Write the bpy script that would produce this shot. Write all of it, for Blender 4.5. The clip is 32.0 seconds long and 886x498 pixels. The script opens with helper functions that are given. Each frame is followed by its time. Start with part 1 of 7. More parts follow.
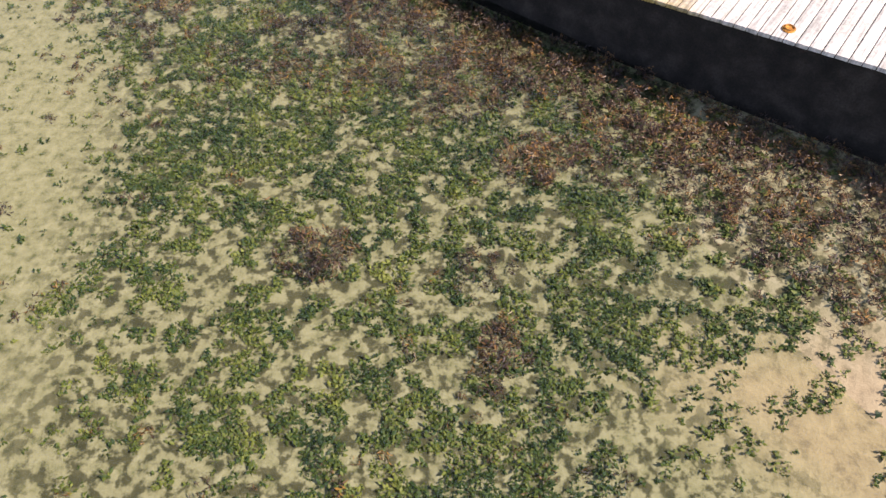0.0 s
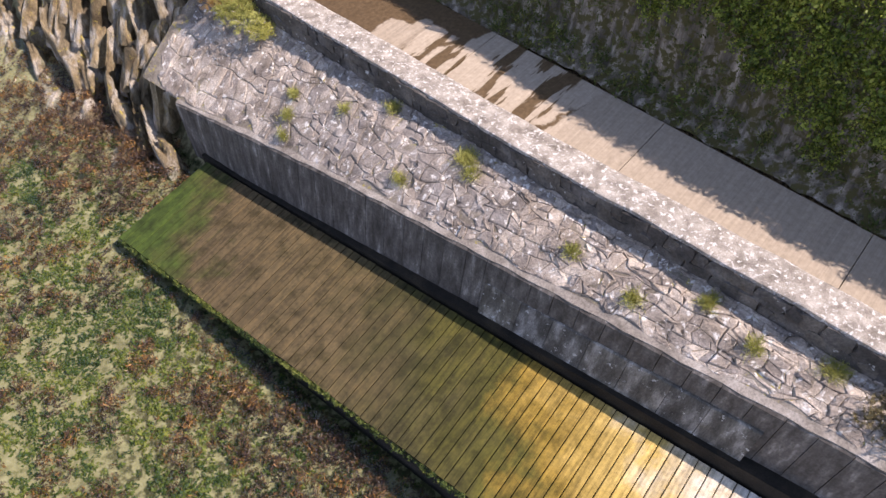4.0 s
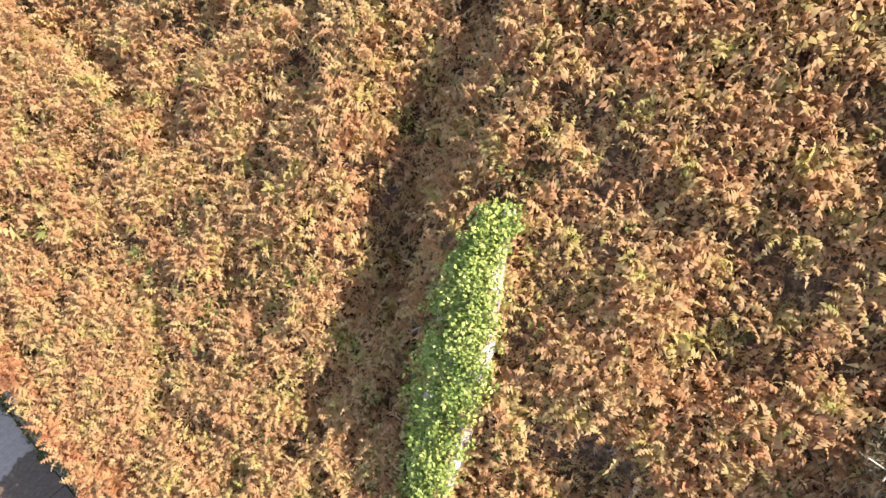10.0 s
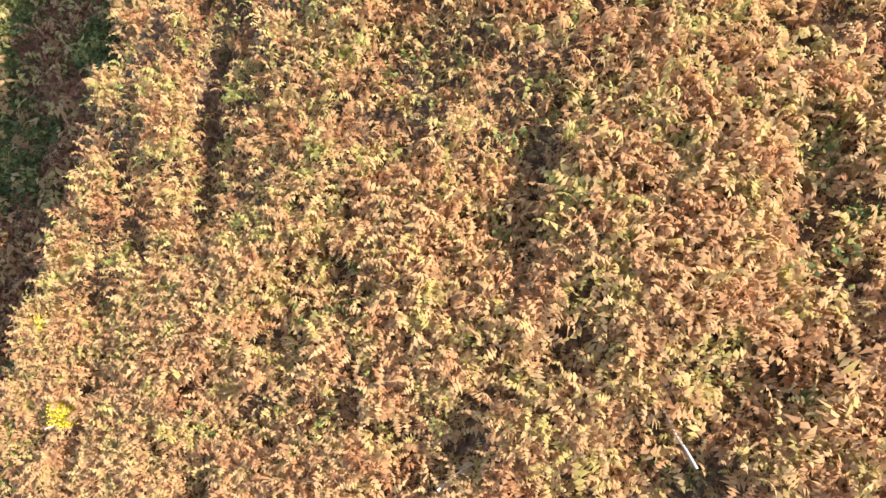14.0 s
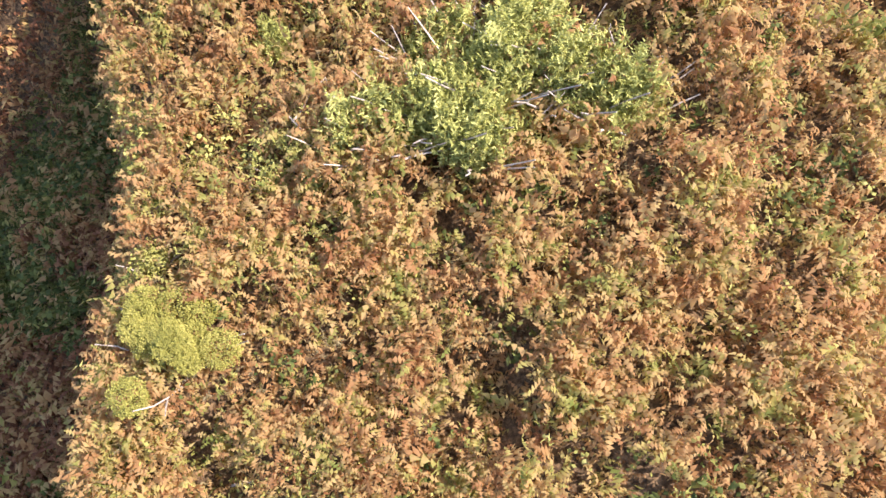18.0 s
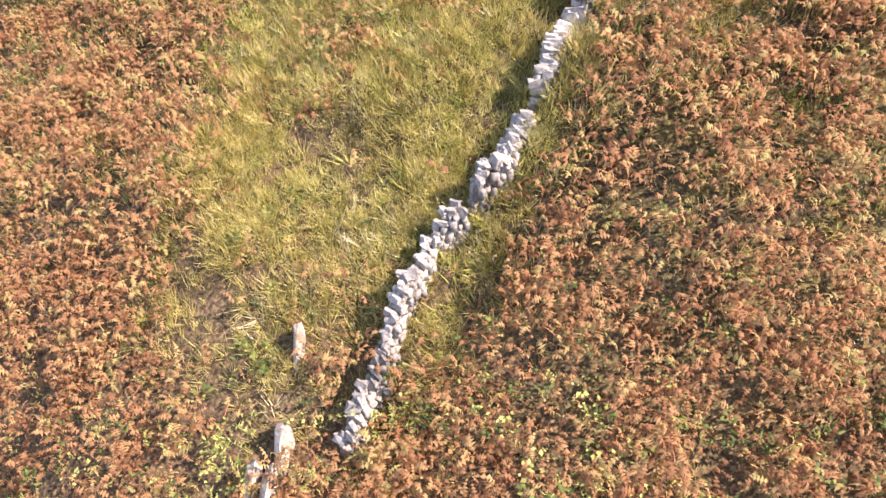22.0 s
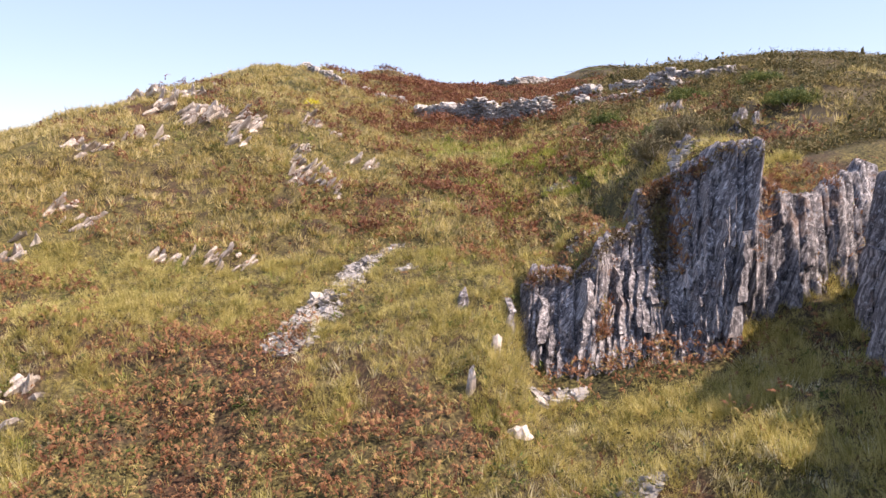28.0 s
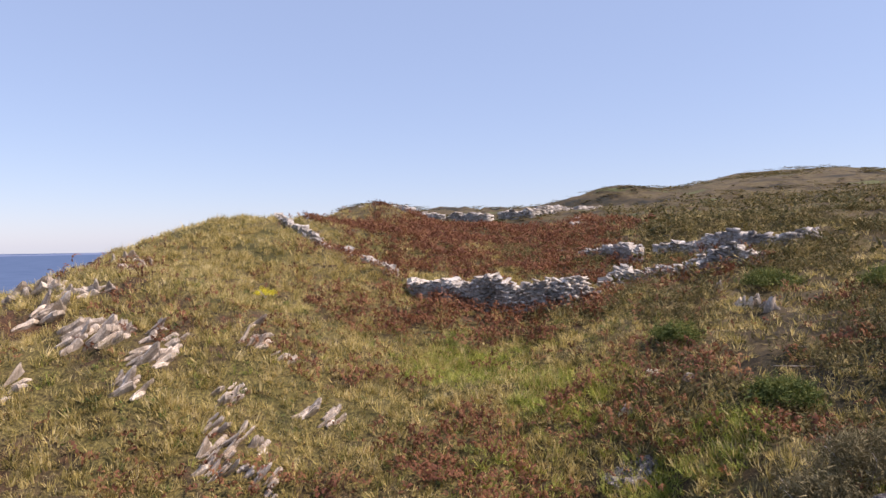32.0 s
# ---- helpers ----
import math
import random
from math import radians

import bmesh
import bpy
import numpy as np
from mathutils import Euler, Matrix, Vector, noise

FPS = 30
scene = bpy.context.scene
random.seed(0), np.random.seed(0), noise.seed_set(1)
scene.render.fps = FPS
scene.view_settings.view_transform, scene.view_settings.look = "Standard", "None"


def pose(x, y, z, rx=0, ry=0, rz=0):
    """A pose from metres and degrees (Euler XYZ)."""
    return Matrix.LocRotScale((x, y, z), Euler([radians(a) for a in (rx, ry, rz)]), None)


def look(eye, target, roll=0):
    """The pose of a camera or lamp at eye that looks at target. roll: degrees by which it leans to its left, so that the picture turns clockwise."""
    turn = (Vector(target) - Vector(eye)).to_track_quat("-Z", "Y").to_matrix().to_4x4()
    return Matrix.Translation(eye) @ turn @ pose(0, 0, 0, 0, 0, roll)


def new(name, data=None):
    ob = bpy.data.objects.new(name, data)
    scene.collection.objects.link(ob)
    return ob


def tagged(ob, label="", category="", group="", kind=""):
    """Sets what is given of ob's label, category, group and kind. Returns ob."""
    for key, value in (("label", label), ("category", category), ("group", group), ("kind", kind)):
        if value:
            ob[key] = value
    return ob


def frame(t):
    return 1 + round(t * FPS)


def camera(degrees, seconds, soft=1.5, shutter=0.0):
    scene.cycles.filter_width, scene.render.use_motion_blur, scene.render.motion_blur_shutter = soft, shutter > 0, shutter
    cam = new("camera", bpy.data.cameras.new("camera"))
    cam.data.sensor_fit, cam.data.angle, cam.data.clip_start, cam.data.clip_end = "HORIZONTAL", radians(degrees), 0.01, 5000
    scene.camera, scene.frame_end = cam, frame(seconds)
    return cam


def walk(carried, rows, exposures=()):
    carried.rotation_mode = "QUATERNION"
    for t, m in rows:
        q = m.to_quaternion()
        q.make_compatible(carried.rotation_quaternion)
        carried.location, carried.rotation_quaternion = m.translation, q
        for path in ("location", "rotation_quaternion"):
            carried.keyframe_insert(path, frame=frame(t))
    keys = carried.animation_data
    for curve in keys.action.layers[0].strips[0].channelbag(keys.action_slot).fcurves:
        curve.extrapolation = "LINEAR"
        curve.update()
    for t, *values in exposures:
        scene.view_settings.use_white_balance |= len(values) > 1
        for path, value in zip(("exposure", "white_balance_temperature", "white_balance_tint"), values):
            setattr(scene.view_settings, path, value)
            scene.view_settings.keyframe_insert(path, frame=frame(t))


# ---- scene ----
cam = camera(65.9, 32.0)
PATH = [
    (0, (-0.611, -17.602, 14.078), (-0.611, -16.445, 12.447), -0.85),
    (0.5, (-0.565, -15.898, 14.601), (-0.565, -14.747, 12.966), -0.83),
    (1, (-0.520, -14.150, 15.157), (-0.520, -13.001, 13.520), -0.82),
    (1.5, (-0.471, -12.380, 15.745), (-0.470, -11.231, 14.108), -0.81),
    (2, (-0.418, -10.621, 16.345), (-0.416, -9.473, 14.707), -0.80),
    (2.5, (-0.358, -8.871, 16.943), (-0.356, -7.724, 15.305), -0.79),
    (3, (-0.304, -7.118, 17.546), (-0.303, -5.973, 15.907), -0.78),
    (3.5, (-0.227, -5.336, 18.159), (-0.226, -4.191, 16.519), -0.77),
    (4, (-0.143, -3.555, 18.772), (-0.143, -2.410, 17.132), -0.77),
    (4.5, (-0.064, -1.776, 19.386), (-0.063, -0.632, 17.745), -0.77),
    (5, (-0.000, -0.001, 19.999), (-0.000, 1.142, 18.358), -0.77),
    (5.5, (0.036, 1.767, 20.614), (0.035, 2.908, 18.971), -0.77),
    (6, (0.033, 3.527, 21.229), (0.031, 4.666, 19.585), -0.77),
    (6.5, (0.047, 5.306, 21.850), (0.043, 6.445, 20.205), -0.77),
    (7, (0.065, 7.092, 22.465), (0.060, 8.229, 20.819), -0.78),
    (7.5, (0.082, 8.901, 23.080), (0.076, 10.036, 21.434), -0.79),
    (8, (0.106, 10.711, 23.682), (0.099, 11.845, 22.035), -0.78),
    (8.5, (0.136, 12.504, 24.285), (0.128, 13.637, 22.637), -0.77),
    (9, (0.159, 14.291, 24.887), (0.151, 15.423, 23.238), -0.77),
    (9.5, (0.202, 16.057, 25.485), (0.193, 17.188, 23.835), -0.77),
    (10, (0.245, 17.813, 26.101), (0.235, 18.942, 24.450), -0.77),
    (10.5, (0.294, 19.495, 26.682), (0.284, 20.619, 25.028), -0.78),
    (11, (0.341, 21.246, 27.288), (0.331, 22.369, 25.633), -0.78),
    (11.5, (0.393, 22.986, 27.891), (0.382, 24.108, 26.235), -0.79),
    (12, (0.434, 24.717, 28.484), (0.424, 25.838, 26.828), -0.80),
    (12.5, (0.462, 26.427, 29.058), (0.451, 27.548, 27.401), -0.81),
    (13, (0.484, 28.128, 29.636), (0.474, 29.248, 27.979), -0.82),
    (13.5, (0.501, 29.801, 30.217), (0.490, 30.921, 28.560), -0.83),
    (14, (0.530, 31.435, 30.799), (0.520, 32.509, 29.112), -0.83),
    (14.5, (0.568, 33.035, 31.382), (0.557, 34.041, 29.653), -0.82),
    (15, (0.609, 34.607, 31.968), (0.599, 35.547, 30.203), -0.81),
    (15.5, (0.651, 36.156, 32.559), (0.641, 37.063, 30.777), -0.80),
    (16, (0.689, 37.689, 33.157), (0.678, 38.620, 31.386), -0.80),
    (16.5, (0.722, 39.216, 33.743), (0.711, 40.183, 31.992), -0.79),
    (17, (0.764, 40.724, 34.335), (0.752, 41.724, 32.603), -0.78),
    (17.5, (0.799, 42.226, 34.920), (0.786, 43.259, 33.208), -0.77),
    (18, (0.828, 43.718, 35.502), (0.815, 44.787, 33.812), -0.76),
    (18.5, (0.855, 45.213, 36.064), (0.842, 46.317, 34.396), -0.76),
    (19, (0.881, 46.701, 36.627), (0.868, 47.836, 34.981), -0.74),
    (19.5, (0.907, 48.182, 37.194), (0.894, 49.353, 35.573), -0.73),
    (20, (0.933, 49.658, 37.773), (0.920, 50.863, 36.178), -0.71),
    (20.5, (0.965, 51.123, 38.360), (0.953, 52.360, 36.789), -0.69),
    (21, (0.994, 52.586, 38.944), (0.981, 53.859, 37.401), -0.68),
    (21.5, (1.021, 54.048, 39.542), (1.009, 55.368, 38.040), -0.68),
    (22, (1.048, 55.519, 40.147), (1.036, 56.911, 38.711), -0.68),
    (22.5, (1.083, 56.982, 40.753), (1.071, 58.445, 39.389), -0.68),
    (23, (1.125, 58.444, 41.352), (1.113, 59.974, 40.065), -0.67),
    (23.5, (1.174, 59.911, 41.941), (1.162, 61.505, 40.733), -0.67),
    (24, (1.224, 61.372, 42.518), (1.213, 63.027, 41.394), -0.67),
    (24.5, (1.259, 62.829, 43.087), (1.247, 64.541, 42.053), -0.67),
    (25, (1.299, 64.274, 43.668), (1.286, 66.037, 42.724), -0.67),
    (25.5, (1.339, 65.716, 44.258), (1.325, 67.526, 43.407), -0.66),
    (26, (1.394, 67.145, 44.850), (1.379, 68.997, 44.093), -0.67),
    (26.5, (1.461, 68.555, 45.435), (1.444, 70.443, 44.775), -0.68),
    (27, (1.534, 69.964, 46.023), (1.516, 71.887, 45.473), -0.70),
    (27.5, (1.607, 71.376, 46.609), (1.585, 73.330, 46.183), -0.71),
    (28, (1.667, 72.797, 47.193), (1.643, 74.775, 46.897), -0.72),
    (28.5, (1.707, 74.232, 47.772), (1.679, 76.228, 47.661), -0.73),
    (29, (1.716, 75.685, 48.344), (1.686, 77.685, 48.322), -0.74),
    (29.5, (1.727, 77.160, 48.942), (1.696, 79.160, 48.921), -0.74),
    (30, (1.746, 78.646, 49.562), (1.713, 80.646, 49.541), -0.75),
    (30.5, (1.759, 80.148, 50.196), (1.726, 82.147, 50.174), -0.76),
    (31, (1.763, 81.643, 50.841), (1.730, 83.643, 50.818), -0.78),
    (31.5, (1.781, 83.088, 51.485), (1.747, 85.088, 51.460), -0.80),
    (32, (1.811, 84.462, 52.126), (1.776, 86.461, 52.102), -0.82),
]
EXPOSURES = [(t, stops, 6750, 24) for t, stops in ((0.0, 0.95), (1.0, 1.15), (2.0, 1.05), (3.0, 0.92), (4.0, 0.92), (7.0, 1.2), (9.0, 1.62), (10.0, 1.84), (11.0, 1.92), (13.0, 1.96), (16.0, 1.72), (19.0, 1.48), (20.0, 1.42), (22.0, 1.80), (23.0, 1.76), (24.0, 1.56), (26.5, 1.28), (28.5, 1.06), (29.5, 0.84), (32.0, 0.71))]
walk(cam, [(t, look(eye, target, roll)) for t, eye, target, roll in PATH], EXPOSURES)

# ---- sky and sun ----
SUN_AZ, SUN_EL = -13.0, 48.0            # degrees: azimuth from +x towards +y, elevation
sun_dir = Vector((math.cos(radians(SUN_AZ)) * math.cos(radians(SUN_EL)), math.sin(radians(SUN_AZ)) * math.cos(radians(SUN_EL)), math.sin(radians(SUN_EL))))
world = bpy.data.worlds.new("world")
scene.world = world
world.use_nodes = True
wn, wl = world.node_tree.nodes, world.node_tree.links
sky = wn.new("ShaderNodeTexSky")
sky.sky_type = "NISHITA"
sky.sun_disc = False
sky.sun_elevation = radians(SUN_EL)
sky.sun_rotation = radians(90 - SUN_AZ)
sky.altitude = 50.0
sky.air_density, sky.dust_density, sky.ozone_density = 1.0, 0.3, 2.0
wn["Background"].inputs["Strength"].default_value = 0.108
haze = wn.new("ShaderNodeMix")            # thin even haze over the whole dome
haze.data_type = "RGBA"
haze.inputs[0].default_value = 0.62
haze.inputs[7].default_value = (2.32, 3.2, 4.8, 1)
wl.new(sky.outputs[0], haze.inputs[6])
wl.new(haze.outputs[2], wn["Background"].inputs["Color"])
sun = new("sun", bpy.data.lights.new("sun", "SUN"))
sun.data.energy, sun.data.angle, sun.data.color = 4.0, radians(0.53), (1.0, 0.94, 0.84)
sun.matrix_world = look(sun_dir * 200, (0, 0, 0))

# ---- helpers ----
def link_mesh(name, verts, faces, mat=None, parent=None, label="", smooth=False):
    """One mesh object from arrays: verts (n, 3), faces (m, 3) or (m, 4) or a list of such arrays."""
    me = bpy.data.meshes.new(name)
    faces = [np.asarray(f, np.int32) for f in (faces if isinstance(faces, list) else [faces]) if len(f)]
    verts = np.asarray(verts, np.float32)
    sizes = np.concatenate([np.full(len(f), f.shape[1], np.int32) for f in faces])
    flat = np.concatenate([f.ravel() for f in faces])
    me.vertices.add(len(verts))
    me.vertices.foreach_set("co", verts.ravel())
    me.loops.add(len(flat))
    me.loops.foreach_set("vertex_index", flat)
    me.polygons.add(len(sizes))
    me.polygons.foreach_set("loop_start", np.concatenate([[0], np.cumsum(sizes)[:-1]]).astype(np.int32))
    me.update(calc_edges=True)
    if smooth:
        me.polygons.foreach_set("use_smooth", np.ones(len(sizes), bool))
    if mat:
        me.materials.append(mat)
    ob = new(name, me)
    if parent:
        ob.parent = parent
    if label:
        ob["label"] = label
    return ob


def part(name, bm, mat, parent=None, label=""):
    me = bpy.data.meshes.new(name)
    bm.to_mesh(me)
    bm.free()
    me.materials.append(mat)
    ob = new(name, me)
    if parent:
        ob.parent = parent
    if label:
        ob["label"] = label
    return ob


def thing(name, label, category, group="", kind="", at=(0, 0, 0)):
    ob = new(name)
    ob.location = at
    ob.empty_display_size = 0.3
    return tagged(ob, label, category, group, kind)


def value_noise(x, y, scale, seed=0):
    """Fast smooth noise on arrays, -1 to 1."""
    x, y = np.asarray(x, float) * scale + 1000, np.asarray(y, float) * scale + 1000
    i, j = np.floor(x).astype(np.int64), np.floor(y).astype(np.int64)
    u, v = x - i, y - j
    u, v = u * u * (3 - 2 * u), v * v * (3 - 2 * v)

    def h(a, b):
        k = (a * 374761393 + b * 668265263 + seed * 982451653) & 0xFFFFFFFF
        k = ((k ^ (k >> 13)) * 1274126177) & 0xFFFFFFFF
        return ((k ^ (k >> 16)) & 0xFFFF) / 32767.5 - 1
    return (h(i, j) * (1 - u) + h(i + 1, j) * u) * (1 - v) + (h(i, j + 1) * (1 - u) + h(i + 1, j + 1) * u) * v


def rough(x, y, scale, octaves=4, seed=0):
    return sum(value_noise(x, y, scale * 2 ** o, seed + o) * 0.55 ** o for o in range(octaves))


def step01(a, b, x):
    u = np.clip((np.asarray(x, float) - a) / (b - a), 0, 1)
    return u * u * (3 - 2 * u)


# ---- materials ----
def material(name, roughness=0.9, metallic=0.0):
    m = bpy.data.materials.new(name)
    m.use_nodes = True
    b = m.node_tree.nodes["Principled BSDF"]
    b.inputs["Roughness"].default_value = roughness
    b.inputs["Metallic"].default_value = metallic
    b.inputs["Specular IOR Level"].default_value = 0.3
    return m, m.node_tree.nodes, m.node_tree.links, b


def ramp(nodes, stops):
    r = nodes.new("ShaderNodeValToRGB")
    while len(r.color_ramp.elements) < len(stops):
        r.color_ramp.elements.new(0.5)
    for e, (pos, col) in zip(r.color_ramp.elements, stops):
        e.position, e.color = pos, (*col, 1)
    return r


def noise_node(nodes, links, coord, scale, detail=4.0, rough_=0.55):
    n = nodes.new("ShaderNodeTexNoise")
    n.inputs["Scale"].default_value, n.inputs["Detail"].default_value, n.inputs["Roughness"].default_value = scale, detail, rough_
    links.new(coord, n.inputs["Vector"])
    return n


def mix_col(nodes, links, fac, a, b, blend="MIX"):
    m = nodes.new("ShaderNodeMix")
    m.data_type, m.blend_type = "RGBA", blend
    for sock, v in ((m.inputs[0], fac), (m.inputs[6], a), (m.inputs[7], b)):
        if hasattr(v, "is_linked"):
            links.new(v, sock)
        elif isinstance(v, tuple):
            sock.default_value = (*v, 1)
        else:
            sock.default_value = v
    return m.outputs[2]


def bump(nodes, links, bsdf, height, strength, distance):
    b = nodes.new("ShaderNodeBump")
    b.inputs["Strength"].default_value, b.inputs["Distance"].default_value = strength, distance
    links.new(height, b.inputs["Height"])
    links.new(b.outputs[0], bsdf.inputs["Normal"])


def stone_mat(name, dark, mid, light, scale=6.0, lichen=None, rough_v=0.9, stretch=(1, 1, 1), bump_d=0.02, lichen_at=0.62, tilt=0.0):
    """Weathered stone: two scales of colour, grain, pale or yellow lichen, relief."""
    m, n, l, b = material(name, rough_v)
    g = n.new("ShaderNodeNewGeometry")
    mp = n.new("ShaderNodeMapping")
    mp.inputs["Scale"].default_value = stretch
    turn = n.new("ShaderNodeMapping")
    turn.inputs["Rotation"].default_value = (0, radians(tilt), 0)
    l.new(g.outputs["Position"], turn.inputs["Vector"])
    l.new(turn.outputs[0], mp.inputs["Vector"])
    big, fine = noise_node(n, l, mp.outputs[0], scale * 0.35, 5), noise_node(n, l, mp.outputs[0], scale * 4, 6, 0.7)
    r = ramp(n, [(0.28, dark), (0.5, mid), (0.72, light)])
    l.new(big.outputs[0], r.inputs[0])
    r2 = ramp(n, [(0.25, (0.45, 0.45, 0.45)), (0.75, (1.5, 1.5, 1.5))])
    l.new(fine.outputs[0], r2.inputs[0])
    col = mix_col(n, l, 1.0, r.outputs[0], r2.outputs[0], "MULTIPLY")
    oi = n.new("ShaderNodeObjectInfo")
    rnd = ramp(n, [(0.0, (0.72, 0.72, 0.74)), (0.5, (1, 1, 1)), (1.0, (1.25, 1.2, 1.12))])
    l.new(oi.outputs["Random"], rnd.inputs[0])
    col = mix_col(n, l, 0.8, col, rnd.outputs[0], "MULTIPLY")
    isl = ramp(n, [(0.0, (0.65, 0.65, 0.67)), (1.0, (1.3, 1.27, 1.2))])
    l.new(g.outputs["Random Per Island"], isl.inputs[0])
    col = mix_col(n, l, 0.8, col, isl.outputs[0], "MULTIPLY")
    if lichen:
        ln = noise_node(n, l, g.outputs["Position"], scale * 1.1, 6, 0.65)
        lr = ramp(n, [(lichen_at, (0, 0, 0)), (lichen_at + 0.06, (1, 1, 1))])
        l.new(ln.outputs[0], lr.inputs[0])
        col = mix_col(n, l, lr.outputs[0], col, lichen)
    l.new(col, b.inputs["Base Color"])
    bump(n, l, b, fine.outputs[0], 0.7, bump_d)
    return m


def leaf_mat(name, stops, patch=0.8, translucent=0.25, rough_v=0.75, each=0.55):
    """Leaves: a colour for every leaf or frond, drifting with patches of ground."""
    m, n, l, b = material(name, rough_v)
    g = n.new("ShaderNodeNewGeometry")
    nn = noise_node(n, l, g.outputs["Position"], patch, 3)
    add = n.new("ShaderNodeMath")
    add.operation = "MULTIPLY_ADD"
    l.new(g.outputs["Random Per Island"], add.inputs[0])
    add.inputs[1].default_value = each
    l.new(nn.outputs[0], add.inputs[2])
    sub = n.new("ShaderNodeMath")
    sub.operation = "SUBTRACT"
    l.new(add.outputs[0], sub.inputs[0])
    sub.inputs[1].default_value = each / 2
    r = ramp(n, stops)
    l.new(sub.outputs[0], r.inputs[0])
    l.new(r.outputs[0], b.inputs["Base Color"])
    if translucent:
        t = n.new("ShaderNodeBsdfTranslucent")
        l.new(r.outputs[0], t.inputs["Color"])
        mx = n.new("ShaderNodeMixShader")
        mx.inputs[0].default_value = translucent
        l.new(b.outputs[0], mx.inputs[1])
        l.new(t.outputs[0], mx.inputs[2])
        l.new(mx.outputs[0], n["Material Output"].inputs["Surface"])
    return m

# ---- the lie of the land ----
# Road frame: s runs along the road, w across it, away from the sea.
ROAD_A, ROAD_N = (0.745, -0.667), (0.667, 0.745)
# Slipway frame, turned a little to the road.
SLIP_A, SLIP_N = (0.784, -0.621), (0.621, 0.784)
BED, ROAD_Z, WATER_Z = 1.45, 6.42, 1.72

# Hillside along y: height at x = 0, slope across, and curvature across.
HILL_Y = [14, 18, 22, 26, 30, 36, 42, 48, 54, 60, 66, 72, 78, 84, 90, 96, 102, 110, 120, 135, 160, 185]
HILL_Z = [8.74, 12.04, 15.42, 18.24, 19.78, 22.61, 25.80, 27.75, 29.28, 30.42, 33.43, 35.56, 38.20, 39.96, 41.89, 42.94, 44.44, 46.15, 48.75, 51.94, 54.83, 57.31]
HILL_S = [0.664, 0.713, 0.746, 0.697, 0.610, 0.496, 0.263, 0.172, 0.195, 0.290, 0.280, 0.369, 0.327, 0.076, 0.020, 0.128, 0.057, 0.011, -0.039, -0.116, -0.062, -0.02]
HILL_C = [0.0006, -0.0025, -0.0058, -0.0094, -0.0136, -0.0191, -0.0212, -0.0196, -0.0162, -0.0113, -0.0054, 0.0013, 0.0080, 0.0137, 0.0180, 0.0205, 0.0221, 0.0195, 0.0094, 0.0019, -0.0020, -0.0025]


# line of the wall on the middle slope
WALL_Y = [59.9, 62.4, 64.3, 66.1, 67.9, 69.5, 70.9, 72.1, 73.6, 75.0, 76.0, 77.3]
WALL_X = [-0.55, 0.45, 2.04, 3.04, 3.85, 4.56, 5.2, 5.77, 6.1, 6.55, 6.95, 7.5]


# the ledge that holds the terrace: wall first, then the rock return
LEDGE_Y = [64.3, 66.1, 67.9, 69.5, 70.9, 72.1, 73.6, 75.0, 76.0, 77.3, 79.0, 81.0, 84.0, 87.0, 90.0]
LEDGE_X = [2.04, 3.04, 3.85, 4.56, 5.2, 5.77, 6.1, 6.55, 6.95, 7.5, 9.2, 11.0, 12.0, 13.1, 14.2]
LEDGE_Z = [33.2, 34.15, 35.1, 36.05, 36.85, 37.6, 38.5, 39.25, 39.85, 40.5, 41.6, 43.2, 44.3, 45.2, 46.0]


def road_sw(x, y):
    return x * ROAD_A[0] + y * ROAD_A[1], x * ROAD_N[0] + y * ROAD_N[1]


def road_xy(s, w):
    return s * ROAD_A[0] + w * ROAD_N[0], s * ROAD_A[1] + w * ROAD_N[1]


def slip_sw(x, y):
    return x * SLIP_A[0] + y * SLIP_A[1], x * SLIP_N[0] + y * SLIP_N[1]


def slip_xy(s, w):
    return s * SLIP_A[0] + w * SLIP_N[0], s * SLIP_A[1] + w * SLIP_N[1]


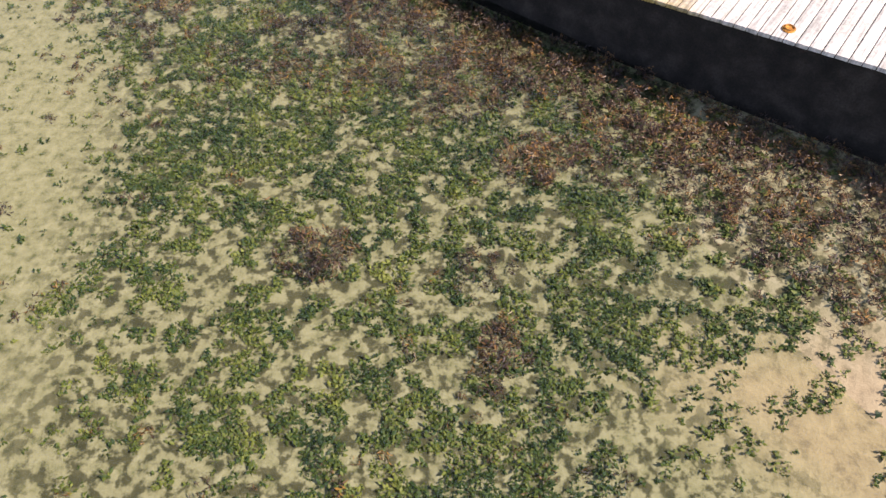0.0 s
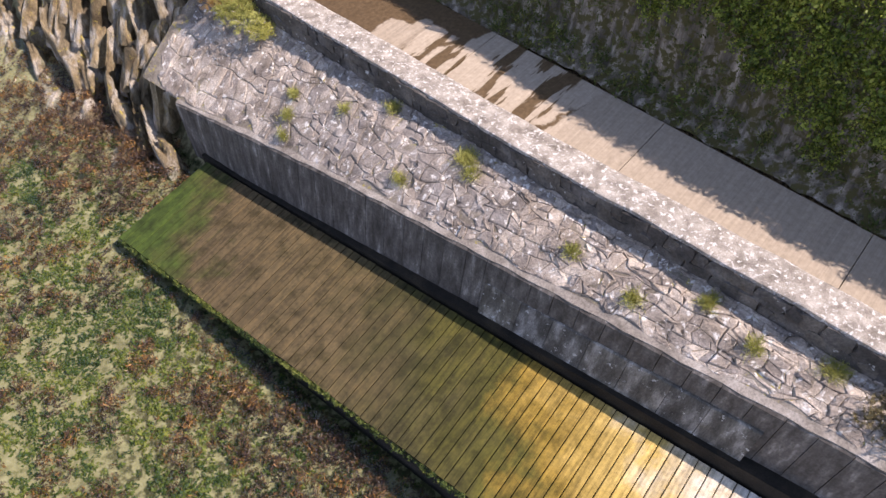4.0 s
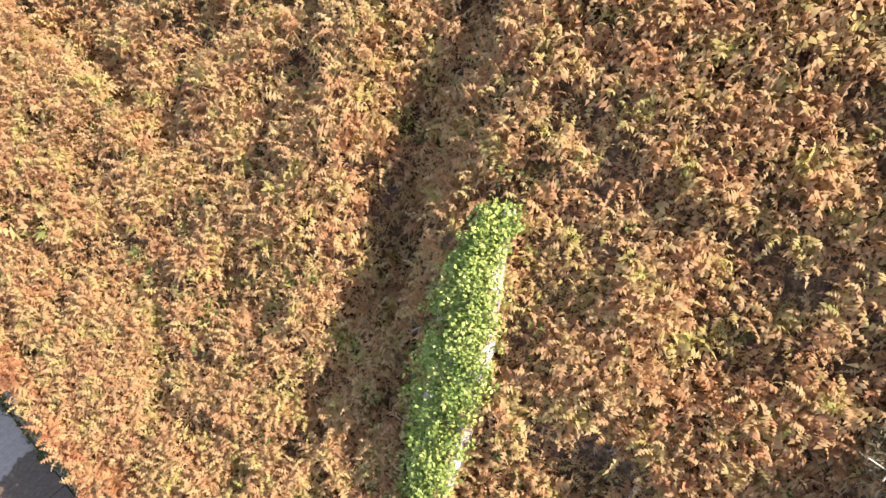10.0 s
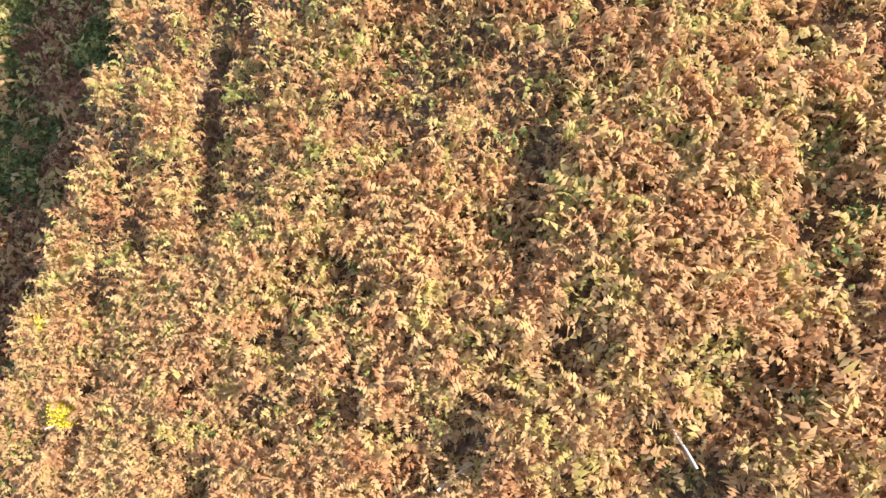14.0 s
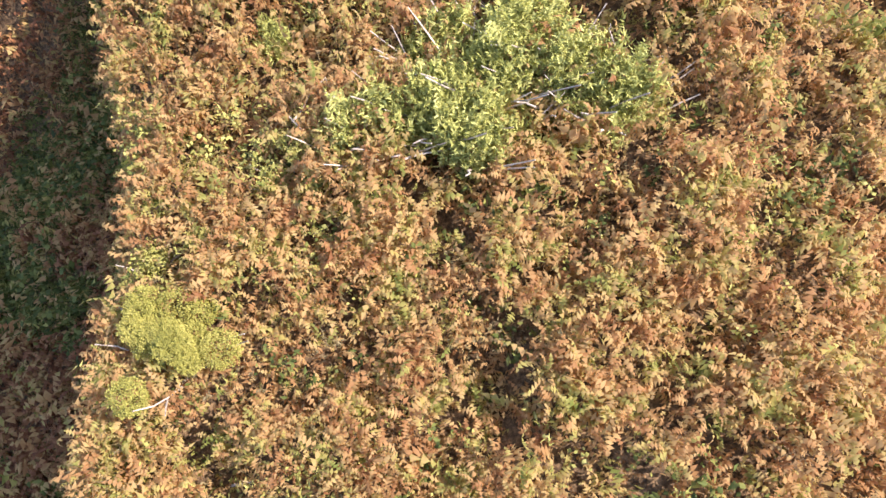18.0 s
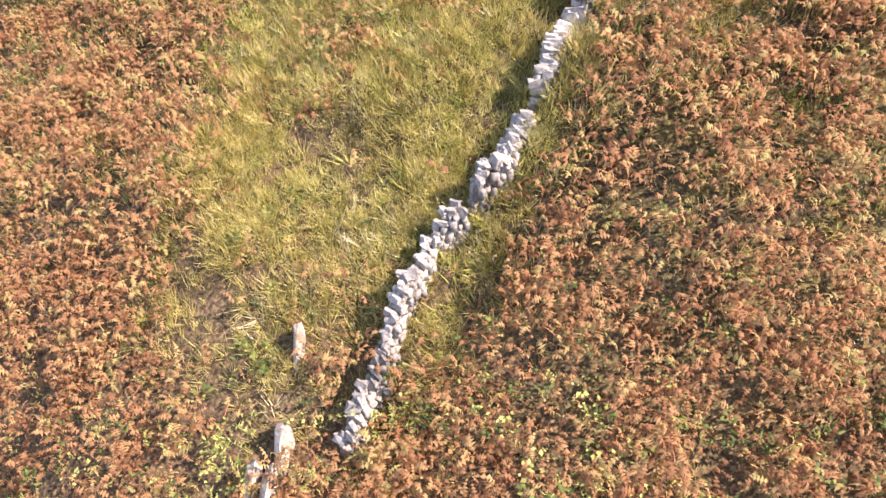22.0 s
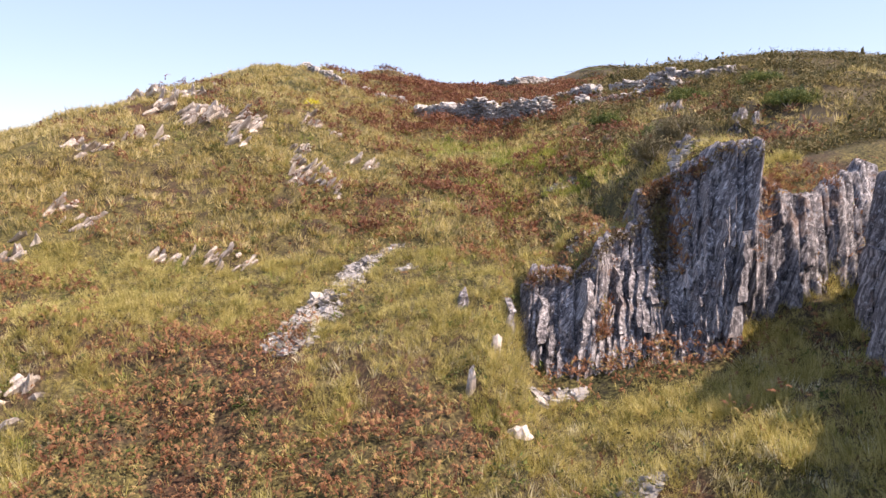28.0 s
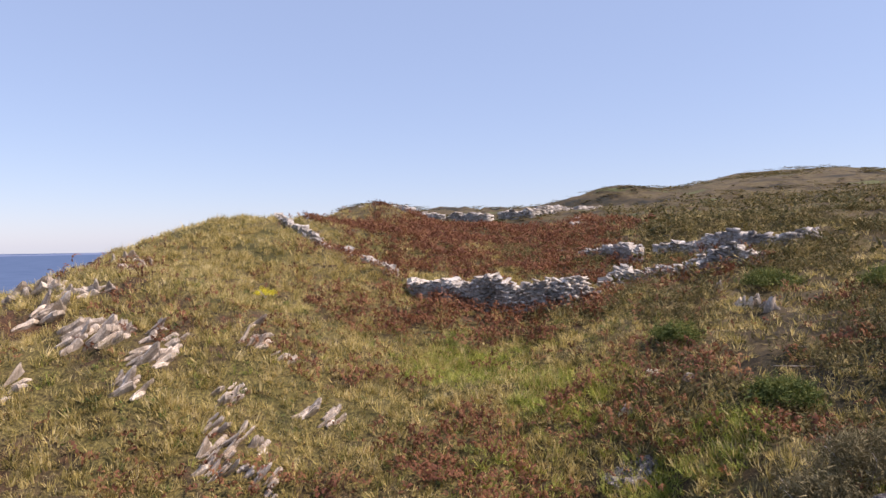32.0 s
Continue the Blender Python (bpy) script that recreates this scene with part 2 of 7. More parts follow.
def hill(x, y):
    x, y = np.asarray(x, float), np.asarray(y, float)
    wide = 14 + 12 * step01(84, 104, y)
    c = np.where(x < 0, -wide * np.tanh(-x / wide), 16 * np.tanh(x / 16))
    far = x - c
    z = np.interp(y, HILL_Y, HILL_Z) + np.interp(y, HILL_Y, HILL_S) * c + np.interp(y, HILL_Y, HILL_C) * c * c
    # beyond the beaten strip: falling to the sea on one side, rolling on inland on the other
    z = z - 0.55 * np.maximum(-far, 0) + 0.03 * np.maximum(far, 0)
    z = z - 0.22 * np.maximum(-x - 15.5, 0) ** 1.2 * step01(92, 104, y)
    z = z + np.minimum(y - 14, 0) * 0.75
    # knolls on the skyline
    for cx, cy, h, r in KNOLLS:
        z = z + h * np.exp(-((x - cx) ** 2 + (y - cy) ** 2) / (r * r))
    # the inland ridge that closes the hollow
    z = z + np.interp(x, [7, 10, 13, 18, 25, 30, 39, 50], [0, 0.4, 0.9, 1.1, 1.3, 1.5, 1.8, 1.8]) * np.exp(-(np.minimum(y - 147, 0) / 13) ** 2 - (np.maximum(y - 150, 0) / 40) ** 2)
    # the edge where the bracken slope breaks off towards the sea
    e = np.interp(y, [30, 33.9, 35.5, 38, 41, 44.5, 46.2, 48, 50, 52.7, 57, 62], [-13, -9.5, -8.4, -6.3, -4.5, -4.1, -3.75, -3.5, -3.6, -4.5, -5.4, -6.4])
    return z - 6.5 * step01(0.0, 1.4, e - x) * step01(30.5, 34, y) * (1 - step01(57, 63, y)) - 0.95 * np.exp(-((x - np.interp(y, [37, 39.4, 42, 46], [-3.4, -3.1, -2.3, -2.1])) / 0.38) ** 2) * step01(37, 39, y) * (1 - step01(45, 47.5, y))


KNOLLS = [(76, 226, 8.6, 46), (118, 190, -7, 40), (24, 191, 2.0, 7), (-8.6, 128, 1.6, 7), (-6.3, 109, 1.6, 5.0), (-11.5, 113, 1.5, 6.0),
          (-17.5, 125, 0.7, 5.5), (-21.5, 116, 0.3, 5), (-10.5, 132, 0.35, 4), (-3.6, 129, -1.0, 3.2), (22, 130, 2.3, 9), (34, 127, 1.3, 9), (-10, 165, -1.2, 16), (-10, 190, 1.6, 9), (1, 184, -1.5, 12), (10, 188, -1.0, 14), (17, 180, -0.8, 10), (38, 222, -1.5, 14), (-5.5, 150, 1.9, 4.5)]
CLIFF_X = [3.6, 4.2, 4.9, 5.3, 6.0, 6.5, 7.6, 7.75, 8.6, 8.9, 9.7, 10.3, 10.7, 14, 20]
CLIFF_TOP_Y = [93.8, 93.5, 93.5, 92.9, 92.6, 93.7, 94.0, 95.1, 95.3, 94.4, 93.2, 92.4, 93.6, 94.5, 95.5]
CLIFF_TOP_Z = [42.6, 43.3, 43.4, 43.3, 44.2, 44.4, 44.8, 45.7, 46.0, 46.3, 47.1, 47.15, 46.4, 46.8, 48]


def cliff_foot(x):
    return 90.0 - 0.4 * np.exp(-((np.asarray(x, float) - 7.5) / 1.5) ** 2)


def ground(x, y):
    x, y = np.asarray(x, float), np.asarray(y, float)
    s, w = road_sw(x, y)
    h = hill(x, y) + 0.35 * rough(x, y, 0.22, 3, 7) * step01(13, 16, w) + 0.16 * rough(x, y, 0.8, 2, 17) * step01(58, 66, y)
    d = x - np.interp(y, WALL_Y, WALL_X)            # the ground is worn low on the seaward side of the wall
    h = h - (0.5 + 0.6 * step01(68, 73, y)) * step01(-2.2, -0.45, d) * (1 - step01(0.05, 0.3, d)) * step01(62.5, 65, y) * (1 - step01(77, 79, y))
    # rock step
    ty, tz = np.interp(x, CLIFF_X, CLIFF_TOP_Y), np.interp(x, CLIFF_X, CLIFF_TOP_Z)
    low = 40.9 + 0.22 * (x - 4) + 0.22 * (y - 90)
    k = step01(2.9, 4.0, x) * step01(84, 89, y) * (1 - step01(97, 110, y))
    c = np.clip((y - cliff_foot(x) - 1.7) / np.maximum(ty - cliff_foot(x) - 0.8, 0.5), 0, 1)
    h = h * (1 - k) + k * (np.minimum(low, h + 0.3) * (1 - c) + np.maximum(tz, 0) * c)
    # the wall and the rock beyond it hold up a terrace on the inland side
    d = x - np.interp(y, LEDGE_Y, LEDGE_X)
    h = h + np.maximum(np.interp(y, LEDGE_Y, LEDGE_Z) + 0.06 * np.maximum(d, 0) - h, 0) * step01(0.0, 0.4, d) * (1 - step01(5, 16, d)) * step01(65.5, 69, y) * (1 - step01(90.5, 93, y))
    # shaded hollows on both sides of the ivy fin
    h = h - 1.7 * np.exp(-((x + 1.2 - 0.25 * (y - 22)) / 0.85) ** 2) * step01(19.5, 21, y) * (1 - step01(25, 28, y)) - 0.9 * np.exp(-((x - 2.3) / 0.55) ** 2 - ((y - 20.6) / 0.6) ** 2)
    # gully beside the head of the cliff
    h = h - 1.0 * np.exp(-((x - 7.6) / 0.65) ** 2 - ((y - 96.9) / 1.5) ** 2)
    # road bench, cutting and shore
    cut = np.interp(w, [10.75, 11.4, 11.8, 13.0], [6.2, 6.6, 10.9, 12.1])
    z = np.where(w > 13.0, np.where(w < 17, np.maximum(h, 12.0 + 0.75 * (w - 13.0)), h), cut)
    z = np.where(w < 10.75, np.interp(w, [3.2, 6.9, 7.0, 10.2, 10.45, 10.75], [BED, 5.2, 6.3, 6.3, 6.2, 6.2]), z)
    z = np.where(w < 3.2, BED, z)
    # sand banked up towards the head of the slipway, bed falling away seaward
    z = z + np.where(w < 3.2, 0.055 * np.maximum(s - 2, 0) * step01(-9, 1, w), 0)
    z = z - np.where(w < -14, 0.06 * (-14 - w), 0)
    return np.maximum(z, -12 + 0 * z)


def axis(lo, hi, step, far, grow=1.35):
    mid = list(np.arange(lo, hi + step / 2, step))
    d, out = step, []
    e = hi
    while e < far:
        d *= grow
        e += d
        out.append(e)
    d, pre, e = step, [], lo
    while e > -far:
        d *= grow
        e -= d
        pre.append(e)
    return np.array(pre[::-1] + mid + out)


gx, gy = axis(-26, 30, 0.4, 3500), axis(-24, 150, 0.4, 3500)
GX, GY = np.meshgrid(gx, gy)
GZ = ground(GX.ravel(), GY.ravel())
nx, ny = len(gx), len(gy)
idx = np.arange(nx * ny).reshape(ny, nx)
quads = np.stack([idx[:-1, :-1], idx[:-1, 1:], idx[1:, 1:], idx[1:, :-1]], -1).reshape(-1, 4)


def ground_material():
    m, n, l, b = material("ground_soil", 0.95)
    g = n.new("ShaderNodeNewGeometry")
    big = noise_node(n, l, g.outputs["Position"], 0.16, 6, 0.62)
    fine = noise_node(n, l, g.outputs["Position"], 3.5, 6, 0.7)
    blade = noise_node(n, l, g.outputs["Position"], 11.0, 5, 0.75)
    # turf soil kept dark: shadow between the tufts is put into its colour
    hill_col = ramp(n, [(0.30, (0.035, 0.028, 0.013)), (0.40, (0.075, 0.066, 0.02)), (0.48, (0.14, 0.11, 0.036)), (0.55, (0.07, 0.048, 0.024)), (0.61, (0.095, 0.045, 0.024)), (0.72, (0.06, 0.068, 0.02))])
    mid = noise_node(n, l, g.outputs["Position"], 0.9, 5, 0.65)
    both = n.new("ShaderNodeMix")
    both.inputs[0].default_value = 0.45
    l.new(big.outputs[0], both.inputs[2])
    l.new(mid.outputs[0], both.inputs[3])
    l.new(both.outputs[0], hill_col.inputs[0])
    bed_col = ramp(n, [(0.34, (0.13, 0.125, 0.055)), (0.46, (0.25, 0.225, 0.12)), (0.70, (0.35, 0.315, 0.19))])
    l.new(fine.outputs[0], bed_col.inputs[0])
    sep = n.new("ShaderNodeSeparateXYZ")
    l.new(g.outputs["Position"], sep.inputs[0])
    lvl = n.new("ShaderNodeMapRange")
    lvl.inputs[1].default_value, lvl.inputs[2].default_value = 2.2, 2.7
    l.new(sep.outputs[2], lvl.inputs[0])
    var = ramp(n, [(0.34, (0.12, 0.12, 0.12)), (0.50, (0.75, 0.75, 0.75)), (0.66, (1.9, 1.9, 1.8))])
    l.new(blade.outputs[0], var.inputs[0])
    hc = mix_col(n, l, 1.0, hill_col.outputs[0], var.outputs[0], "MULTIPLY")
    film = noise_node(n, l, g.outputs["Position"], 3.4, 6, 0.6)      # dark algae film on the sand
    fr = ramp(n, [(0.47, (0, 0, 0)), (0.56, (1, 1, 1))])
    l.new(film.outputs[0], fr.inputs[0])
    sw = n.new("ShaderNodeMapRange")                # little of it on the open sand away from the shore
    sw.inputs[1].default_value, sw.inputs[2].default_value = -10.5, -8.0
    l.new(sep.outputs[0], sw.inputs[0])
    fm = n.new("ShaderNodeMath")
    fm.operation = "MULTIPLY"
    l.new(fr.outputs[0], fm.inputs[0])
    l.new(sw.outputs[0], fm.inputs[1])
    algae = ramp(n, [(0.3, (0.035, 0.036, 0.016)), (0.7, (0.10, 0.088, 0.04))])
    l.new(fine.outputs[0], algae.inputs[0])
    dry = n.new("ShaderNodeMapRange")               # pale sand bared by the tide
    dry.inputs[1].default_value, dry.inputs[2].default_value = 1.47, 1.60
    l.new(sep.outputs[2], dry.inputs[0])
    low = n.new("ShaderNodeMapRange")
    low.inputs[1].default_value, low.inputs[2].default_value = -10.2, -12.2
    l.new(sep.outputs[1], low.inputs[0])
    bared = n.new("ShaderNodeMath")
    bared.operation = "MULTIPLY"
    l.new(dry.outputs[0], bared.inputs[0])
    l.new(low.outputs[0], bared.inputs[1])
    off = n.new("ShaderNodeMath")
    off.operation = "SUBTRACT"
    off.use_clamp = True
    l.new(fm.outputs[0], off.inputs[0])
    l.new(bared.outputs[0], off.inputs[1])
    sand = mix_col(n, l, bared.outputs[0], bed_col.outputs[0], mix_col(n, l, 0.8, (0.52, 0.45, 0.37), bed_col.outputs[0], "OVERLAY"))
    bed_mix = mix_col(n, l, off.outputs[0], sand, algae.outputs[0])
    shade = n.new("ShaderNodeMapRange")          # leaf litter under the bracken is darker than the open turf
    shade.inputs[1].default_value, shade.inputs[2].default_value = 30.5, 33.5
    l.new(sep.outputs[2], shade.inputs[0])
    litter = mix_col(n, l, 1.0, (0.15, 0.098, 0.054), var.outputs[0], "MULTIPLY")
    hc = mix_col(n, l, shade.outputs[0], litter, hc)
    heath = ramp(n, [(0.38, (0.022, 0.02, 0.011)), (0.46, (0.08, 0.056, 0.027)), (0.51, (0.13, 0.10, 0.044)), (0.56, (0.068, 0.042, 0.023)), (0.63, (0.10, 0.108, 0.036))])
    wide = noise_node(n, l, g.outputs["Position"], 0.10, 9, 0.74)
    l.new(wide.outputs[0], heath.inputs[0])

    def reach(sock, lo, hi):
        r = n.new("ShaderNodeMapRange")
        r.inputs[1].default_value, r.inputs[2].default_value = lo, hi
        l.new(sock, r.inputs[0])
        return r.outputs[0]

    def joined(a, b, op):
        q = n.new("ShaderNodeMath")
        q.operation = op
        l.new(a, q.inputs[0])
        l.new(b, q.inputs[1])
        return q.outputs[0]
    heathy = joined(reach(sep.outputs[1], 128, 160), joined(reach(sep.outputs[0], 6, 13), reach(sep.outputs[1], 94, 100), "MULTIPLY"), "MAXIMUM")
    soft = mix_col(n, l, 0.5, var.outputs[0], (1.0, 1.0, 1.0))
    hc = mix_col(n, l, heathy, hc, mix_col(n, l, 1.0, heath.outputs[0], soft, "MULTIPLY"))
    # bed goes blue-black with depth: light lost in water, painted into the sand
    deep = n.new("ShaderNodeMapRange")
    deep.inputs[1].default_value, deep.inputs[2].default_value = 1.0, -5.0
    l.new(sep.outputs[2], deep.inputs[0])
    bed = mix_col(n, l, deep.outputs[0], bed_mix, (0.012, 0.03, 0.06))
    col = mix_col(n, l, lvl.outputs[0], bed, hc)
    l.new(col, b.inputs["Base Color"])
    bump(n, l, b, fine.outputs[0], 0.8, 0.06)
    return m


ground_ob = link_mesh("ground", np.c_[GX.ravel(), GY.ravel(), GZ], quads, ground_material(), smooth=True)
tagged(ground_ob, "rough hillside falling to a sandy shallow sea bed", "ground", kind="structure")


def water_material():
    m, n, l, b = material("sea_water", 0.06)
    n.remove(b)
    tr, gl, mx, fr = n.new("ShaderNodeBsdfTransparent"), n.new("ShaderNodeBsdfGlossy"), n.new("ShaderNodeMixShader"), n.new("ShaderNodeFresnel")
    g = n.new("ShaderNodeNewGeometry")
    nn = noise_node(n, l, g.outputs["Position"], 1.6, 4)
    bp = n.new("ShaderNodeBump")
    bp.inputs["Strength"].default_value, bp.inputs["Distance"].default_value = 0.12, 0.05
    l.new(nn.outputs[0], bp.inputs["Height"])
    l.new(bp.outputs[0], gl.inputs["Normal"])
    l.new(bp.outputs[0], fr.inputs["Normal"])
    tr.inputs[0].default_value = (0.86, 0.93, 0.88, 1)
    gl.inputs["Roughness"].default_value = 0.08
    fr.inputs["IOR"].default_value = 1.33
    l.new(fr.outputs[0], mx.inputs[0])
    l.new(tr.outputs[0], mx.inputs[1])
    l.new(gl.outputs[0], mx.inputs[2])
    l.new(mx.outputs[0], n["Material Output"].inputs["Surface"])
    return m


wv = np.array([(-70, -70, WATER_Z), (70, -70, WATER_Z), (70, 70, WATER_Z), (-70, 70, WATER_Z)])
water = link_mesh("water", wv, np.array([[0, 1, 2, 3]]), water_material())
water.visible_shadow = False
tagged(water, "clear calm shallow sea water over sand and weed", "water", kind="structure")


def sea_material():
    m, n, l, b = material("open_sea", 0.35)
    g = n.new("ShaderNodeNewGeometry")
    nn = noise_node(n, l, g.outputs["Position"], 0.02, 5)
    r = ramp(n, [(0.3, (0.075, 0.115, 0.20)), (0.7, (0.10, 0.145, 0.24))])
    l.new(nn.outputs[0], r.inputs[0])
    l.new(r.outputs[0], b.inputs["Base Color"])
    b.inputs["Specular IOR Level"].default_value = 0.0
    b.inputs["Roughness"].default_value = 0.9
    return m


SEA = 4900
sv = np.array([(x, y, WATER_Z) for q in (70, SEA) for x, y in ((-q, -q), (q, -q), (q, q), (-q, q))])
sea = link_mesh("open_sea", sv, np.array([[0, 4, 5, 1], [1, 5, 6, 2], [2, 6, 7, 3], [3, 7, 4, 0]])[:, ::-1], sea_material())
tagged(sea, "calm blue open sea reaching the horizon", "sea", kind="structure")
# hazy land on the far side of the bay; the air's haze is its blue base colour
fv, nf = [], 120
for k in range(nf + 1):
    a = radians(60 + 120 * k / nf)
    h = 14 + 10 * float(rough(k * 0.13, 2, 1.0, 4, 9))
    for d, z in ((4300, 0), (4420, max(h, 8)), (4600, 0)):
        fv.append((d * math.cos(a), 80 + d * math.sin(a), z))
fi = np.arange((nf + 1) * 3).reshape(nf + 1, 3)
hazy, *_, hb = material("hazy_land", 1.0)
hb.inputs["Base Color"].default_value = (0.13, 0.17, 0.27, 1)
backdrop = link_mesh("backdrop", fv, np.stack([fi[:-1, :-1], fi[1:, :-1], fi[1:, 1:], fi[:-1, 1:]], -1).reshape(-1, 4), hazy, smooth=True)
tagged(backdrop, "hazy blue far shore across the bay", "far shore", kind="structure")

# ---- slipway, sea wall, road ----
def slip_z(x, y):
    return 3.24 + 0.120 * x - 0.0065 * y


def apron_z(s, w):
    return 5.55 + 0.50 * (w - 5.2) + 0.028 * (s + 5)


def coping_z(s):
    return float(np.interp(s, [-27, -14, -5, -2, 0, 3, 8], [6.88, 6.92, 7.0, 7.1, 7.24, 7.36, 7.5]))


def prism(pts, top, bottom):
    """A solid from a plan outline with a top and a bottom height for each corner."""
    k = len(pts)
    v = [(x, y, z) for (x, y), z in zip(pts, bottom)] + [(x, y, z) for (x, y), z in zip(pts, top)]
    bm = bmesh.new()
    vs = [bm.verts.new(p) for p in v]
    bm.faces.new(vs[k:])
    bm.faces.new(vs[:k][::-1])
    for i in range(k):
        j = (i + 1) % k
        bm.faces.new((vs[i], vs[j], vs[k + j], vs[k + i]))
    bmesh.ops.recalc_face_normals(bm, faces=bm.faces)
    return bm


def swept(stations, closed=True):
    """A solid swept through stations: each a list of the same number of points (x, y, z), round the outline."""
    bm = bmesh.new()
    rings = [[bm.verts.new(p) for p in ring] for ring in stations]
    k = len(rings[0])
    for a, b in zip(rings, rings[1:]):
        for i in range(k):
            j = (i + 1) % k
            bm.faces.new((a[i], a[j], b[j], b[i]))
    bm.faces.new(rings[0])
    bm.faces.new(rings[-1])
    bmesh.ops.recalc_face_normals(bm, faces=bm.faces)
    return bm


def slip_material(name):
    """Pale concrete; an amber algae band at the tide line, olive below it, green slime at the toe."""
    m, n, l, b = material(name, 0.85)
    g = n.new("ShaderNodeNewGeometry")
    sep = n.new("ShaderNodeSeparateXYZ")
    l.new(g.outputs["Position"], sep.inputs[0])
    warp = noise_node(n, l, g.outputs["Position"], 0.9, 5, 0.6)
    ma = n.new("ShaderNodeMath")
    ma.operation = "MULTIPLY_ADD"
    l.new(warp.outputs[0], ma.inputs[0])
    ma.inputs[1].default_value = 0.62
    l.new(sep.outputs[2], ma.inputs[2])
    mr = n.new("ShaderNodeMapRange")
    mr.inputs[1].default_value, mr.inputs[2].default_value = 2.44, 4.71
    l.new(ma.outputs[0], mr.inputs[0])
    r = ramp(n, [(0.0, (0.05, 0.08, 0.012)), (0.06, (0.06, 0.065, 0.017)), (0.11, (0.10, 0.072, 0.036)), (0.30, (0.105, 0.077, 0.036)), (0.42, (0.06, 0.052, 0.018)), (0.53, (0.085, 0.078, 0.014)), (0.595, (0.27, 0.175, 0.03)), (0.71, (0.50, 0.35, 0.11)), (0.825, (0.68, 0.63, 0.56))])
    l.new(mr.outputs[0], r.inputs[0])
    mp = n.new("ShaderNodeMapping")
    mp.inputs["Rotation"].default_value = (0, 0, math.atan2(SLIP_A[1], SLIP_A[0]))
    mp.vector_type = "TEXTURE"
    l.new(g.outputs["Position"], mp.inputs[0])
    m2 = n.new("ShaderNodeMapping")
    m2.inputs["Scale"].default_value = (14, 0.9, 1)
    l.new(mp.outputs[0], m2.inputs[0])
    streak = noise_node(n, l, m2.outputs[0], 1.0, 4, 0.6)
    r2 = ramp(n, [(0.30, (0.42, 0.42, 0.40)), (0.62, (1.2, 1.2, 1.2))])
    l.new(streak.outputs[0], r2.inputs[0])
    col = mix_col(n, l, 0.75, r.outputs[0], r2.outputs[0], "MULTIPLY")
    fine = noise_node(n, l, g.outputs["Position"], 9, 7, 0.75)
    r3 = ramp(n, [(0.32, (0.5, 0.5, 0.48)), (0.5, (0.92, 0.92, 0.92)), (0.68, (1.25, 1.22, 1.15))])
    l.new(fine.outputs[0], r3.inputs[0])
    col = mix_col(n, l, 0.8, col, r3.outputs[0], "MULTIPLY")
    oi = n.new("ShaderNodeObjectInfo")
    blot = noise_node(n, l, g.outputs["Position"], 2.2, 6, 0.7)
    r5_ = ramp(n, [(0.36, (0.5, 0.52, 0.42)), (0.52, (1, 1, 1)), (0.7, (1.25, 1.2, 1.1))])
    l.new(blot.outputs[0], r5_.inputs[0])
    dull = n.new("ShaderNodeMapRange")              # blotches fade out on the dry concrete
    dull.inputs[1].default_value, dull.inputs[2].default_value = 0.72, 0.55
    l.new(mr.outputs[0], dull.inputs[0])
    col = mix_col(n, l, dull.outputs[0], col, mix_col(n, l, 1.0, col, r5_.outputs[0], "MULTIPLY"))
    r4 = ramp(n, [(0.0, (0.86, 0.86, 0.86)), (1.0, (1.08, 1.08, 1.08))])
    l.new(oi.outputs["Random"], r4.inputs[0])
    col = mix_col(n, l, 1.0, col, r4.outputs[0], "MULTIPLY")
    l.new(col, b.inputs["Base Color"])
    bump(n, l, b, fine.outputs[0], 0.5, 0.02)
    return m


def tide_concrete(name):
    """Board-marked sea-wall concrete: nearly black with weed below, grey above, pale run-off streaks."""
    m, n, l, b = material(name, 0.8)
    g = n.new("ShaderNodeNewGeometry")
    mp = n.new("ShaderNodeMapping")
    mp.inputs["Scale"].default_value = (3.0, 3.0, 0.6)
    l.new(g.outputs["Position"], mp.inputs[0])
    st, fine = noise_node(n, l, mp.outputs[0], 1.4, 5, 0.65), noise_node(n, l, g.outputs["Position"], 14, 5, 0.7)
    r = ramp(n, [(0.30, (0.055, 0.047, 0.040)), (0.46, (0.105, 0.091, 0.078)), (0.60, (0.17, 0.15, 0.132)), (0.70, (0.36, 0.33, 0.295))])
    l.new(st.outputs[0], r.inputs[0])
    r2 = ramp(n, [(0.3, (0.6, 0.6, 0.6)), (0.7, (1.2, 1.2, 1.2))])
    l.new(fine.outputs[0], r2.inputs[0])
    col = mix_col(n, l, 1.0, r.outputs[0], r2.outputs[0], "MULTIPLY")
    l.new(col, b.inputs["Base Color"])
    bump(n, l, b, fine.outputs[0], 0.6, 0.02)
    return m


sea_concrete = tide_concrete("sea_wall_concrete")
slip_concrete = slip_material("slipway_concrete")
apron_stone = stone_mat("apron_stone", (0.16, 0.135, 0.115), (0.31, 0.27, 0.24), (0.50, 0.45, 0.41), 5.0, (0.70, 0.66, 0.61), bump_d=0.06, lichen_at=0.57)
joint_soil = stone_mat("joint_mortar", (0.13, 0.11, 0.085), (0.24, 0.205, 0.165), (0.36, 0.32, 0.27), 5.0, (0.34, 0.28, 0.08), lichen_at=0.57)
coping_stone = stone_mat("coping_stone", (0.17, 0.15, 0.13), (0.36, 0.325, 0.29), (0.54, 0.50, 0.46), 9.0, (0.70, 0.67, 0.63), bump_d=0.05, lichen_at=0.55)
